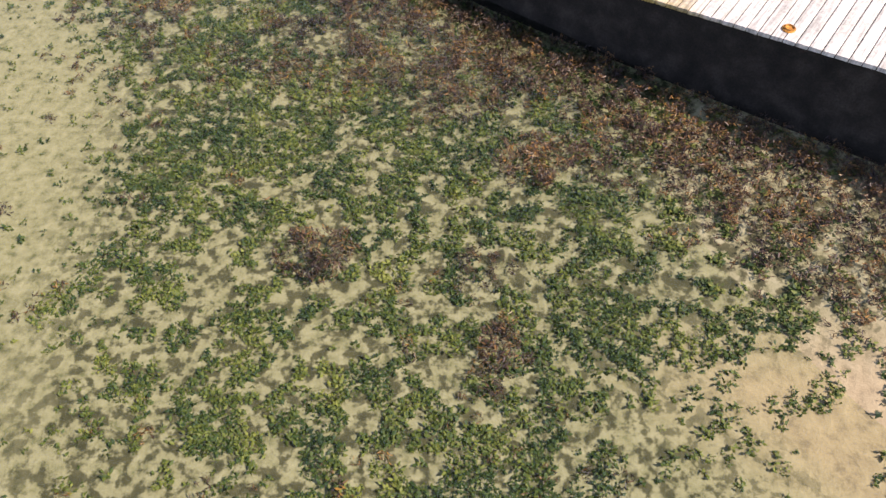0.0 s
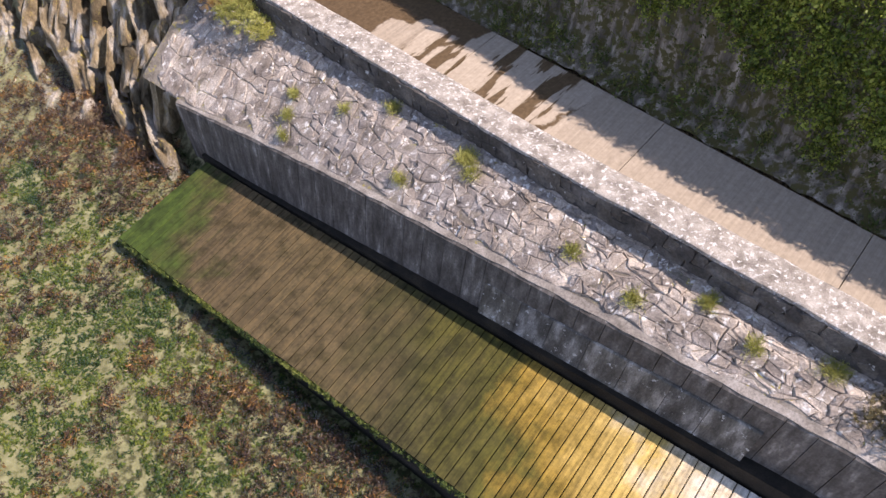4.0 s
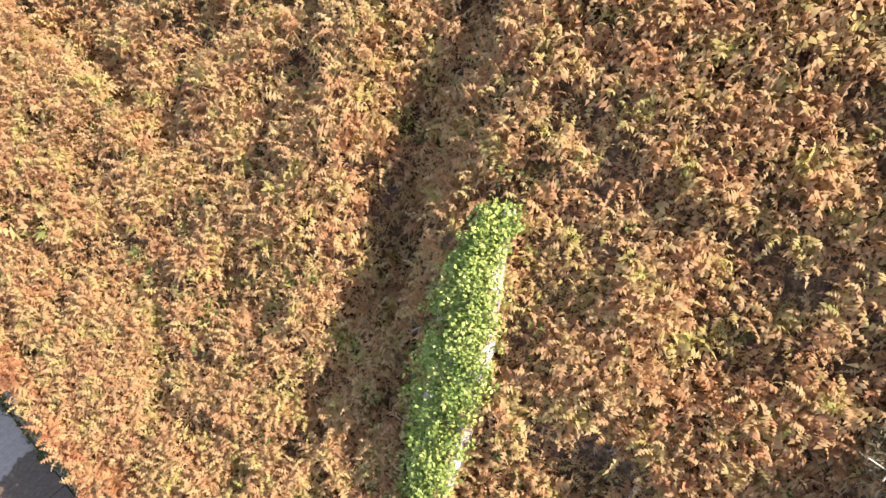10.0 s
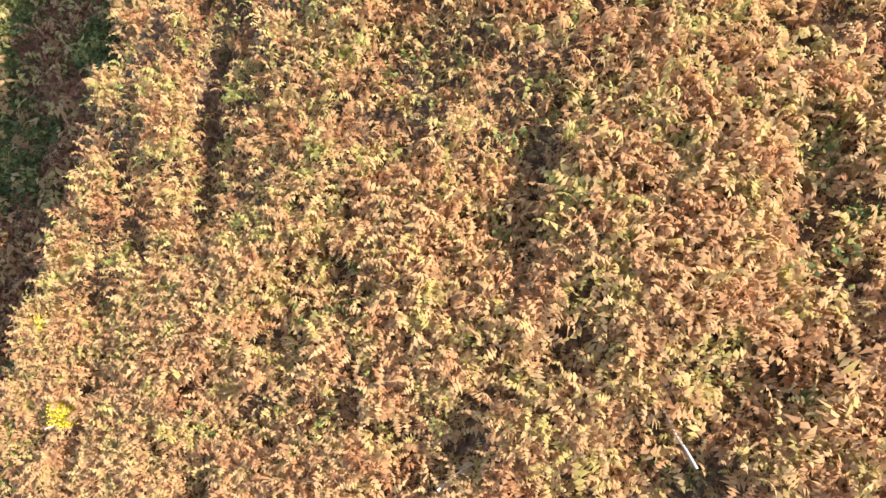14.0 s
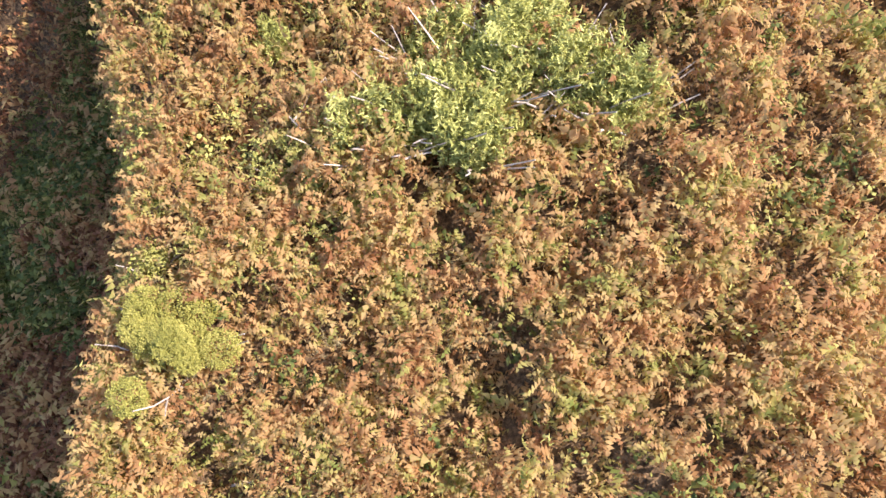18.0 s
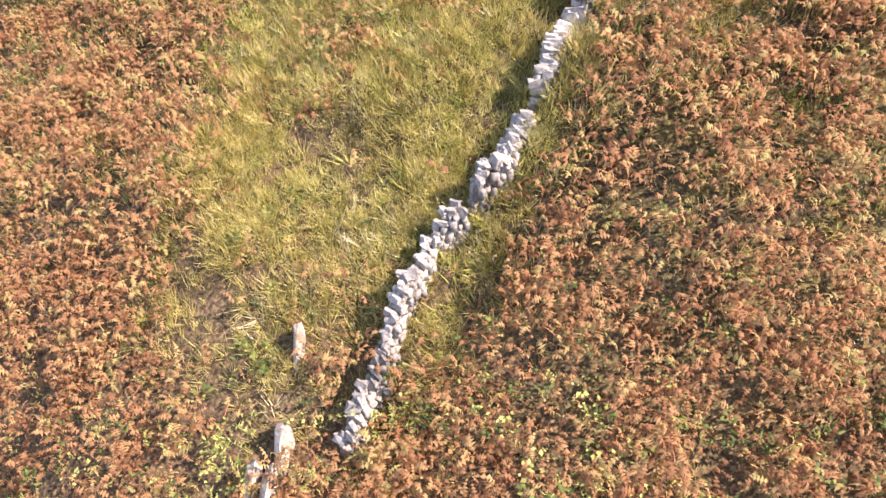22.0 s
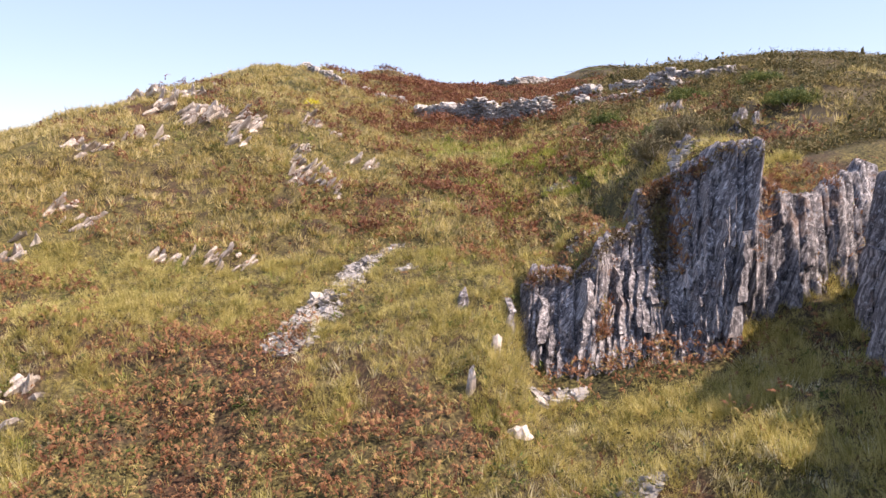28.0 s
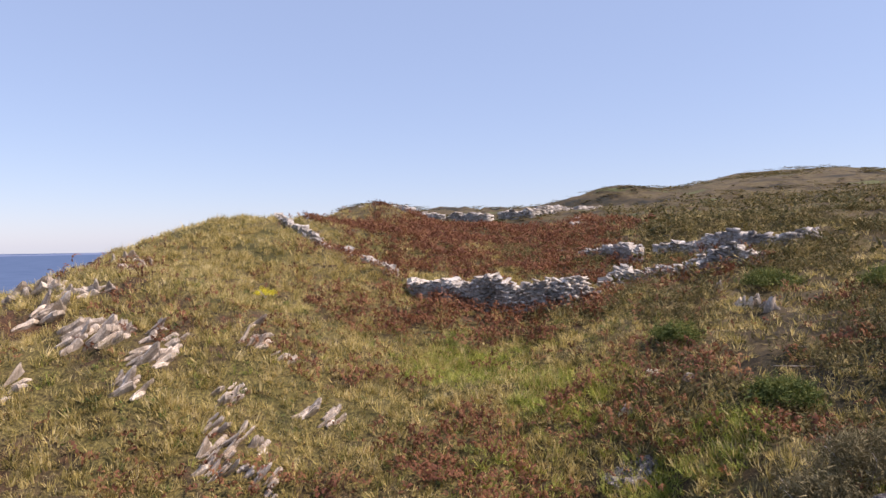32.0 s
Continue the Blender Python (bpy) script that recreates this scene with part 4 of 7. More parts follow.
# Cliff: a craggy face of upright bedding leaning to one side, with loose slabs standing proud of it
cliff = thing("cliff", "dark slate cliff of upright bedded slabs, lit along their edges", "cliff", kind="structure")
r5 = random.Random(5)
CLIFF_LEAN = 0.22


def strata(u, z):
    """How far the face stands out at a place along the bedding, in metres."""
    c = u * 2.6 + 0.16 * float(value_noise(u, z, 0.35, 400))
    bed, part_of = math.floor(c), c - math.floor(c)
    d = 0.22 * float(value_noise(u, z * 0.15, 0.7, 401)) + 0.24 * hash01(bed, math.floor(z * 0.42 + 3 * hash01(bed, 1)))
    e = u * 8.0 + 0.2 * float(value_noise(u, z, 0.6, 402))
    d += 0.15 * hash01(math.floor(e), math.floor(z * 0.9 + 5 * hash01(math.floor(e), 2))) - 0.14 * (part_of < 0.10)
    return 1.5 * d - 0.33 + 0.05 * float(rough(u * 3, z * 0.35, 2.5, 3, 405))


def rock_face(name, u0, u1, foot, head, n, rows, parent, mat, seed=0.0, back=1.6, along=1.0, out=(0.0, -1.0)):
    """foot(u), head(u): points (x, y, z) at the bottom and the top of the face."""
    vs = []
    for i in range(n + 1):
        f = u0 + (u1 - u0) * i / n
        a, b = Vector(foot(f)), Vector(head(f))
        u = f * along
        jag = 0.10 * float(value_noise(u + seed, 3, 1.6, 411)) + 0.26 * (hash01(math.floor((u + seed) * 3.2), 9) - 0.5) + 0.12 * (hash01(math.floor((u + seed) * 9), 8) - 0.5)
        b.z += jag
        for j in range(rows + 1):
            k = j / rows
            p = a.lerp(b, k)
            d = strata(u + seed, p.z) * (0.6 + 0.4 * math.sin(3.0 * k)) + 0.25 * math.sin(3.14 * k) - 0.10
            p += Vector((out[0], out[1], 0)) * d
            vs.append(p)
        vs.append(vs[-1] - Vector((out[0], out[1], 0)) * 0.45 + Vector((0, 0, 0.08 + 0.1 * jag)))
        vs.append(vs[-1] - Vector((out[0], out[1], 0)) * back - Vector((0, 0, 1.2)))
    m = rows + 3
    fi = np.arange((n + 1) * m).reshape(n + 1, m)
    return link_mesh(name, np.array([tuple(v) for v in vs]), np.stack([fi[:-1, :-1], fi[1:, :-1], fi[1:, 1:], fi[:-1, 1:]], -1).reshape(-1, 4), mat, parent)


def cliff_head(u):
    z = float(np.interp(u, CLIFF_X, CLIFF_TOP_Z))
    return u, float(np.interp(u, CLIFF_X, CLIFF_TOP_Y)) - (0.15 if u < 9.3 else 0.15 + 0.7 * min(1.0, (u - 9.3) / 0.9)), z


def cliff_base(u):
    z = float(np.interp(u, CLIFF_X, CLIFF_TOP_Z))
    x = u - CLIFF_LEAN * (z - 40)
    return x, float(cliff_foot(x)) - 0.2, 40.2 + 0.22 * (x - 4)


rock_face("face", 3.8, 10.4, cliff_base, cliff_head, 300, 60, cliff, slate)
rock_face("shaded_face", 10.1, 17.5, lambda u: (u - 1.0, 90.5 - 0.2 * max(u - 12.5, 0), 40.6), lambda u: (u, 92.7 + 0.2 * (u - 10.4), 45.6 + 0.14 * (u - 10) + 0.25 * math.sin(u * 1.9)), 150, 44, cliff, slate, 40.0)


def slab(x, wd, dp, y0, z0, y1, z1, lean, parent, mat=slate, name="slab"):
    """A tall slab: leaning prism with a ragged top and a chipped front."""
    bm = bmesh.new()
    rings = []
    levels = 6
    for k in range(levels + 1):
        f = k / levels
        xx, yy, zz = x + lean * f, y0 + (y1 - y0) * f, z0 + (z1 - z0) * f
        w2 = wd * (1 - 0.2 * f ** 3) / 2
        jit = [r5.uniform(-0.07, 0.07) for _ in range(8)]
        up = [r5.uniform(-0.22, 0.06) if k == levels else 0 for _ in range(4)]
        rings.append([bm.verts.new(p) for p in ((xx - w2 + jit[0], yy + jit[1], zz + up[0]), (xx + w2 + jit[2], yy + 0.14 + jit[3], zz + up[1]), (xx + w2 + jit[4], yy + dp, zz + up[2]), (xx - w2 + jit[5], yy + dp, zz + up[3]))])
    for a, b in zip(rings, rings[1:]):
        for i in range(4):
            j = (i + 1) % 4
            bm.faces.new((a[i], a[j], b[j], b[i]))
    bm.faces.new(rings[-1])
    bm.faces.new(rings[0][::-1])
    bmesh.ops.recalc_face_normals(bm, faces=bm.faces)
    return part(name, bm, mat, parent)


for k in range(60):
    u = 4.3 + 5.9 * r5.random()
    a, b = cliff_base(u), cliff_head(u)
    k0 = r5.uniform(0.0, 0.6)
    k1 = min(k0 + r5.uniform(0.15, 0.45), 0.93)
    p, q = Vector(a).lerp(Vector(b), k0), Vector(a).lerp(Vector(b), k1)
    out = 0.25 * math.sin(3.14 * k0) + r5.uniform(0.20, 0.34)
    slab(p.x, r5.uniform(0.14, 0.34), 0.8, p.y - out, p.z, q.y - out + r5.uniform(0.0, 0.1), q.z, q.x - p.x, cliff)
# the low block at the seaward end and loose blades round the foot
for x, y, w, h in ((4.2, 90.3, 0.3, 0.5), (3.2, 91.0, 0.25, 0.6), (1.9, 91.4, 0.25, 0.6)):
    slab(x, w, 0.9, y, gz(x, y) - 0.5, y + 0.2, gz(x, y) + h, CLIFF_LEAN * h, cliff)
# the return of the rock towards the wall, in shade
rock_face("return_face", 0.0, 1.0, lambda f: (8.4 + 4.8 * f - 0.5, 78.6 + 12.2 * f, gz(8.4 + 4.8 * f, 78.6 + 12.2 * f) - 1.2), lambda f: (9.3 + 4.4 * f + 0.3 * math.sin(17 * f), 78.9 + 12.1 * f, 42.0 + 2.7 * min(1.0, f / 0.14) + 2.6 * f + 0.4 * math.sin(11 * f)), 240, 34, cliff, slate, 80.0, 1.0, 13.0, (-0.93, 0.36))
for k in range(70):
    f = r5.uniform(0.06, 1.0)
    k0 = r5.uniform(0.0, 0.55)
    k1 = min(1.0, k0 + r5.uniform(0.25, 0.5))
    a = Vector((7.75 + 4.8 * f, 78.6 + 12.2 * f, gz(8.0 + 4.8 * f, 78.6 + 12.2 * f) - 0.6))
    b = Vector((9.1 + 4.4 * f, 78.9 + 12.1 * f, 41.6 + 2.4 * min(1.0, f / 0.16) + 2.6 * f))
    p, q = a.lerp(b, k0), a.lerp(b, k1)
    slab(p.x - r5.uniform(0.0, 0.2), r5.uniform(0.12, 0.35), r5.uniform(0.35, 0.7), p.y - 0.4, p.z, q.y - 0.4 + r5.uniform(-0.1, 0.2), q.z, q.x - p.x, cliff)


# Outcrops: leaning blades of rock breaking through the turf
BLADES = []
for k in range(8):
    r8 = random.Random(300 + k)
    bm = bmesh.new()
    rings = []
    for j in range(7):
        v = j / 6 - 0.5
        full = max(0.12, 1 - abs(2 * v + r8.uniform(-0.15, 0.15)) ** 1.7)
        w, top, low = 0.5 * (0.35 + 0.65 * full), full * r8.uniform(0.55, 1.0) - 0.42, -0.6
        c = r8.uniform(-0.12, 0.12)
        rings.append([bm.verts.new(q) for q in ((c - w, v, low), (c + w, v, low), (c + w * 0.75 + r8.uniform(-0.1, 0.1), v + r8.uniform(-0.04, 0.04), top - 0.18), (c + w * 0.1, v, top), (c - w * 0.7, v, top - r8.uniform(0.05, 0.3)))])
    for a, b in zip(rings, rings[1:]):
        for i in range(5):
            j = (i + 1) % 5
            bm.faces.new((a[i], a[j], b[j], b[i]))
    bm.faces.new(rings[0][::-1])
    bm.faces.new(rings[-1])
    bmesh.ops.recalc_face_normals(bm, faces=bm.faces)
    me = bpy.data.meshes.new("blade")
    bm.to_mesh(me)
    bm.free()
    BLADES.append(me)


def blade_set(mat):
    key = "blade " + mat.name
    if key not in STONES:
        STONES[key] = []
        for me in BLADES:
            c = me.copy()
            c.materials.append(mat)
            STONES[key].append(c)
    return STONES[key]


ROCKY = []          # centre and reach of each outcrop, where grass grows thin


def outcrop(label, blades, group="outcrops on the hill", mat=pale_rock, seed=1, tilt=(0, 14), up=0.0):
    """blades: (x, y, length, height, thickness, turn, lean)."""
    r = random.Random(seed)
    x0, y0 = blades[0][0], blades[0][1]
    ROCKY.extend((b[0], b[1], b[2] * 0.35) for b in blades)
    ob = thing("rock_outcrop", label, "rock", group, at=(x0, y0, gz(x0, y0)))
    for x, y, ln, h, th, turn, lean in blades:
        z = gz(x, y)
        m = placed(x - x0, y - y0, z - gz(x0, y0) + h * 0.30 + up, th, ln, h, lean, r.uniform(*tilt), turn)
        o = new("blade", blade_set(mat)[r.randrange(8)])
        o.parent, o.matrix_basis = ob, m
    return ob


def blades_at(cx, cy, n, rx, ry, size, turn, lean, seed):
    r = random.Random(seed)
    return [(cx + r.uniform(-rx, rx), cy + r.uniform(-ry, ry), size * r.uniform(0.5, 1.7), size * r.choice((0.4, 0.6, 0.85, 1.3)) * r.uniform(0.8, 1.2), size * r.uniform(0.16, 0.42), turn * 0.7 + r.uniform(-16, 16), r.uniform(-8, 16)) for _ in range(round(n * 2.0))]


LEAN = "pale leaning blades of bedded rock in the grass"
for k, (cx, cy, n, rx, ry, size, turn) in enumerate((
        (-9.3, 87.2, 16, 1.5, 1.4, 0.62, -35), (-10.9, 85.9, 8, 1.0, 0.8, 0.6, -30), (-8.0, 84.0, 6, 0.5, 0.7, 0.55, -20), (-9.5, 82.6, 9, 0.8, 0.8, 0.6, -25), (-10.4, 83.6, 9, 0.9, 0.9, 0.6, -25), (-10.3, 85.2, 10, 0.9, 0.7, 0.6, -28),
        (-7.2, 97.0, 16, 1.9, 0.45, 0.5, 0), (-14.5, 96.2, 7, 1.4, 0.8, 0.6, -25), (-12.8, 99.0, 6, 1.1, 0.8, 0.6, -25),
        (-5.6, 110.3, 7, 0.5, 0.9, 0.55, -20), (-4.5, 109.3, 4, 0.4, 0.4, 0.5, -20), (-5.6, 106.8, 5, 0.4, 0.6, 0.5, -25), (-2.9, 106.9, 4, 0.5, 0.3, 0.55, -30), (-2.1, 107.1, 3, 0.25, 0.3, 0.6, -25), (-4.7, 104.3, 15, 0.8, 0.9, 0.55, -20), (-3.5, 103.3, 5, 0.3, 0.5, 0.5, -20), (-5.7, 105.2, 3, 0.3, 0.3, 0.5, -20),
        (-11.2, 108.3, 7, 0.8, 0.5, 0.85, -42), (-10.2, 108.4, 5, 0.5, 0.5, 0.85, -40), (-8.5, 108.2, 11, 0.6, 0.9, 0.75, -30), (-8.6, 106.1, 6, 0.6, 0.4, 0.6, -30), (-13.5, 110.0, 6, 0.5, 0.6, 0.8, -38), (-13.2, 111.6, 9, 1.2, 0.4, 0.6, -70), (-15.4, 112.4, 6, 1.0, 0.5, 0.7, -60), (-13.8, 117.3, 7, 0.8, 0.4, 0.7, -70), (-15.6, 120.0, 5, 1.2, 0.6, 0.6, -60),
        (-14.4, 103.0, 6, 1.0, 0.8, 0.6, -30), (-12.6, 105.6, 5, 0.9, 0.7, 0.55, -30), (-2.6, 93.4, 3, 0.5, 0.4, 0.4, 10))):
    outcrop(LEAN, blades_at(cx, cy, n, rx, ry, size, turn, 28, 100 + k), seed=200 + k, tilt=(24, 54))
outcrop("pale bedded blades beside the terrace wall", [(7.35, 73.75, 0.5, 0.8, 0.25, 10, 0), (7.55, 73.62, 0.5, 0.7, 0.22, 5, 0), (7.72, 73.55, 0.45, 0.85, 0.2, 5, 4), (7.2, 74.5, 0.5, 0.5, 0.16, -20, 0), (8.3, 73.7, 0.5, 0.7, 0.25, 0, 0)], seed=8)
outcrop("upright pale rock with grass round its foot beside the wall end", [(-1.68, 60.2, 1.5, 1.1, 0.34, -8, 6), (-1.5, 60.75, 0.9, 0.9, 0.3, -6, 8), (-2.0, 60.4, 0.8, 0.7, 0.3, 2, 10), (-1.31, 62.1, 0.6, 0.9, 0.2, -5, -6)], seed=9)
outcrop("white weathered rock lying in the grass", [(2.1, 88.2, 0.35, 0.9, 0.25, 5, -8), (2.75, 89.3, 0.4, 0.6, 0.3, 15, 5), (3.1, 86.8, 0.6, 0.25, 0.4, 60, 0)], seed=10)
outcrop("dark upright boulder above the cliff", [(14.8, 104.6, 0.9, 1.2, 0.8, 20, 8), (14.3, 103.6, 0.7, 0.7, 0.5, 50, 10), (15.4, 104.2, 0.6, 0.8, 0.5, 10, 0)], mat=slate, seed=11)
outcrop("scattered pale boulders in the hollow", [(8.6, 108.3, 0.5, 0.4, 0.5, 20, 0), (7.4, 106.8, 0.6, 0.45, 0.5, 70, 5), (9.4, 106.9, 0.35, 0.3, 0.4, 0, 0)], seed=12)
outcrop("weathered grey rocks and ledge above the cliff", blades_at(9.7, 97.1, 7, 0.45, 0.4, 0.4, 60, 10, 31) + blades_at(11.6, 96.2, 5, 0.7, 0.4, 0.5, 70, 5, 32), mat=slate, seed=13)
outcrop("low grey rocks by the old wall in the heather", blades_at(14.5, 113.2, 7, 0.5, 1.6, 0.5, 30, 10, 33) + blades_at(14.3, 117.0, 4, 0.4, 0.4, 0.5, 30, 10, 34), seed=14)


# Angular ribs standing along the shore below the parapet
r9 = random.Random(91)
for cs, cw, n in ((-17.2, 4.9, 6), (-18.6, 4.3, 6), (-20.2, 4.8, 6), (-22.0, 4.4, 6), (-24.2, 4.6, 6), (-16.4, 5.8, 5), (-16.3, 4.5, 6), (-19.4, 6.0, 4), (-22.4, 6.0, 4)):
    ribs = []
    for _ in range(n):
        x, y = road_xy(cs + r9.uniform(-0.9, 0.9), cw + r9.uniform(-0.9, 0.6))
        ribs.append((x, y, r9.uniform(1.0, 2.4), r9.uniform(1.0, 2.2), r9.uniform(0.32, 0.8), r9.uniform(-16, 12), r9.uniform(-14, 10)))
    outcrop("angular upright ribs of pale and ochre shore rock", ribs, "shore ribs", shore_rock, round(-cs * 10), (6, 26), 0.35)


# Scree: loose stones spilled over the turf
def scree(label, shapes, n, size, seed, mat=dry_stone):
    """shapes: patches (cx, cy, rx, ry, turn)."""
    r = random.Random(seed)
    cx, cy = shapes[0][0], shapes[0][1]
    ob = thing("stone_scatter", label, "stones", "spilled stones", at=(cx, cy, gz(cx, cy)))
    for k in range(n):
        px, py, rx, ry, turn = r.choice(shapes)
        a, d = r.uniform(0, 6.28), math.sqrt(r.random())
        u, v = rx * d * math.cos(a), ry * d * math.sin(a)
        c, s = math.cos(radians(turn)), math.sin(radians(turn))
        x, y = px + u * c - v * s, py + u * s + v * c
        z = size * r.uniform(0.5, 1.5)
        lay("stone", mat, placed(x - cx, y - cy, gz(x, y) - gz(cx, cy) + z * 0.16, z * r.uniform(0.7, 1.7), z * r.uniform(0.7, 1.1), z * r.uniform(0.22, 0.55), r.uniform(-30, 30), r.uniform(-30, 30), r.uniform(0, 360)), ob, r.randrange(8))
    return ob


scree("pale tumbled stones from the fallen wall lying in grass", [(1.9, 69.6, 0.95, 0.85, 0), (2.5, 69.3, 0.75, 0.7, 0), (2.75, 70.3, 0.45, 0.6, 0), (1.9, 68.6, 0.6, 0.45, 0)], 300, 0.115, 1)
scree("fine pale chips between the tumbled wall stones", [(1.95, 69.5, 0.95, 0.85, 0), (2.5, 69.3, 0.8, 0.75, 0), (2.7, 70.2, 0.5, 0.6, 0), (1.9, 68.7, 0.65, 0.5, 0)], 300, 0.085, 9)
scree("tapering heap of pale stones in the grass", [(1.2, 80.7, 0.45, 0.7, 0), (1.05, 79.4, 0.32, 0.9, -8), (0.75, 78.3, 0.25, 0.6, -15)], 260, 0.12, 2)
scree("long spill of pale flat stones down the slope", [(-2.35, 92.3, 0.75, 1.2, -10), (-1.95, 94.2, 0.62, 1.2, -14), (-1.6, 95.9, 0.5, 1.0, -16), (-2.7, 90.6, 0.8, 1.0, 0)], 300, 0.2, 3)
scree("smaller flat stones at the head of the long spill", [(-1.75, 95.2, 0.5, 1.2, -15), (-1.2, 97.2, 0.35, 0.6, -25), (-0.5, 97.85, 0.45, 0.15, 20), (-2.3, 93.0, 0.7, 1.2, -12), (0.15, 95.4, 0.4, 0.15, 10)], 280, 0.14, 8)
scree("dark wet stones in a small hollow", [(-2.45, 80.1, 0.35, 0.9, 10), (-2.7, 79.2, 0.3, 0.5, 0)], 110, 0.12, 4, slate)
scree("small heap of flat stones below the cliff", [(5.3, 84.9, 0.55, 0.25, 0)], 40, 0.17, 5)
scree("flat stones spilled below the cliff top", [(6.3, 95.2, 0.7, 0.7, 30), (7.0, 95.9, 0.5, 0.4, 0), (4.3, 89.4, 0.7, 0.25, 0)], 110, 0.2, 6)
scree("grey stones half buried in the hollow", [(6.8, 104.1, 0.8, 0.5, 0)], 70, 0.2, 7, slate)


# Dry-stone walls
def wall_line(pts, step):
    """Points every step metres along a line of (x, y, top), with the heading."""
    p = np.array(pts, float)
    d = np.r_[0, np.cumsum(np.hypot(*np.diff(p[:, :2], axis=0).T))]
    q = np.arange(0, d[-1], step)
    x, y, z = (np.interp(q, d, p[:, k]) for k in range(3))
    return x, y, z, np.degrees(np.arctan2(np.gradient(y), np.gradient(x)))


def dry_wall(label, pts, width, step, courses, seed, gap=None, parts=300, upright=False, mat=dry_stone):
    """Stones laid in courses on two faces; upright: thin plates stood on edge along the top."""
    r = random.Random(seed)
    x, y, top, head = wall_line(pts, step)
    x0, y0, z0 = x[0], y[0], gz(x[0], y[0])
    ob = thing("dry_stone_wall", label, "wall", "dry-stone walls", at=(x0, y0, z0))
    rest, made = [], 0
    for i in range(len(x)):
        if gap and gap(x[i], y[i]):
            continue
        a, g0 = radians(head[i]), gz(x[i], y[i]) - 0.2
        h = (max(top[i] - g0, 0.45) if top[i] > 5 else top[i] + 0.2) * (0.95 + (0.3 if upright else 0.16) * float(value_noise(x[i], y[i], 1.3, seed)) + r.uniform(-0.10, 0.10))
        n = max(2, round(courses * h / 0.9))
        wide = width * (1.0 + (0.45 * float(value_noise(x[i], y[i], 1.1, seed + 2)) if upright else 0))
        for c in range(n):
            k = (c + 0.5) / n
            last = c == n - 1
            for side in ((0,) if last else (-1, 1)):
                off = side * wide * 0.27
                jog = (0.13 * float(value_noise(x[i], y[i], 2.2, seed + 1)) + r.uniform(-0.07, 0.07)) if upright else r.uniform(-0.05, 0.05)
                px, py = x[i] - math.sin(a) * (off + jog) + r.uniform(-0.04, 0.04), y[i] + math.cos(a) * (off + jog) + r.uniform(-0.04, 0.04)
                th = h / n
                if last and upright:
                    size = (step * r.uniform(0.6, 1.7), wide * r.uniform(0.6, 1.3), max(th, 0.14) * r.uniform(0.55, 1.1))
                    turn = (r.uniform(-20, 20), r.uniform(-10, 30), head[i] + r.uniform(-32, 32))
                else:
                    size = (step * r.uniform(0.9, 1.6), wide * (1.12 if last else 0.62) * r.uniform(0.8, 1.15), th * r.uniform(0.8, 1.3))
                    turn = (r.uniform(-14, 14), r.uniform(-20, 20), head[i] + r.uniform(-24, 24))
                m = placed(px - x0, py - y0, g0 - z0 + h * k, *size, *turn)
                if made < parts and (last or not upright):
                    lay("stone", mat, m, ob, r.randrange(8))
                    made += 1
                else:
                    rest.append(m)
    if rest:
        tagged(pile("further_stones", mat, rest, ob, seed), kind="stuff")
    return ob


dry_wall("pale dry-stone wall of thin slabs running uphill through bracken", [(-0.48, 60.55, 31.2), (-0.2, 61.1, 31.75), (0.45, 62.4, 32.35), (0.77, 63.05, 32.75), (2.04, 64.29, 33.55), (3.04, 66.07, 34.5), (3.85, 67.9, 35.5), (4.56, 69.47, 36.45), (5.2, 70.9, 37.2), (5.77, 72.14, 37.95), (6.1, 73.62, 38.85), (6.55, 75.0, 39.6), (6.95, 76.0, 40.2), (7.5, 77.3, 40.8)], 0.19, 0.06, 6, 41, upright=True,
         gap=lambda x, y: 66.5 < y < 66.9 or 64.9 < y < 65.2 or 63.5 < y < 63.7 or 72.5 < y < 72.75 or 74.3 < y < 74.65)
dry_wall("short stack of flat slabs at the head of the cliff", [(8.8, 95.0, 0.5), (8.95, 95.15, 0.45), (9.2, 95.35, 0.22), (9.8, 95.6, 0.18), (10.6, 96.0, 0.15)], 0.26, 0.15, 10, 49)
dry_wall("broad tumbled dry-stone wall across the hollow", [(-0.3, 121.7, 0.5), (0.6, 121.0, 0.9), (1.3, 120.6, 1.0), (2.2, 119.9, 1.1), (3.0, 119.3, 1.5), (4.2, 118.9, 1.75), (5.0, 118.7, 1.5), (5.6, 118.6, 1.25), (6.4, 118.3, 1.5), (7.3, 118.1, 1.35), (8.2, 118.3, 0.9), (8.6, 118.4, 0.4)], 0.9, 0.19, 9, 42, mat=far_stone)
dry_wall("dry-stone wall climbing the grassy knoll", [(-11.6, 132.0, 0.7), (-11.0, 131.4, 0.5), (-8.9, 129.0, 0.45), (-7.5, 127.6, 0.6), (-5.6, 127.4, 0.55), (-3.9, 126.4, 0.6), (-2.6, 124.4, 0.45), (-1.4, 122.6, 0.5), (-0.4, 121.8, 0.6)], 0.42, 0.27, 4, 43, mat=far_stone, gap=lambda x, y: value_noise(x, y, 1.1, 44) < -0.35)
dry_wall("dry-stone wall on the far side of the hollow", [(9.7, 121.7, 0.5), (10.2, 121.8, 0.8), (11.0, 121.8, 1.0), (11.7, 121.7, 0.6), (14.0, 121.6, 0.75), (15.2, 121.0, 1.0), (16.3, 120.6, 1.1), (17.0, 120.4, 0.7), (17.9, 120.2, 0.3)], 0.8, 0.26, 6, 44, mat=far_stone)
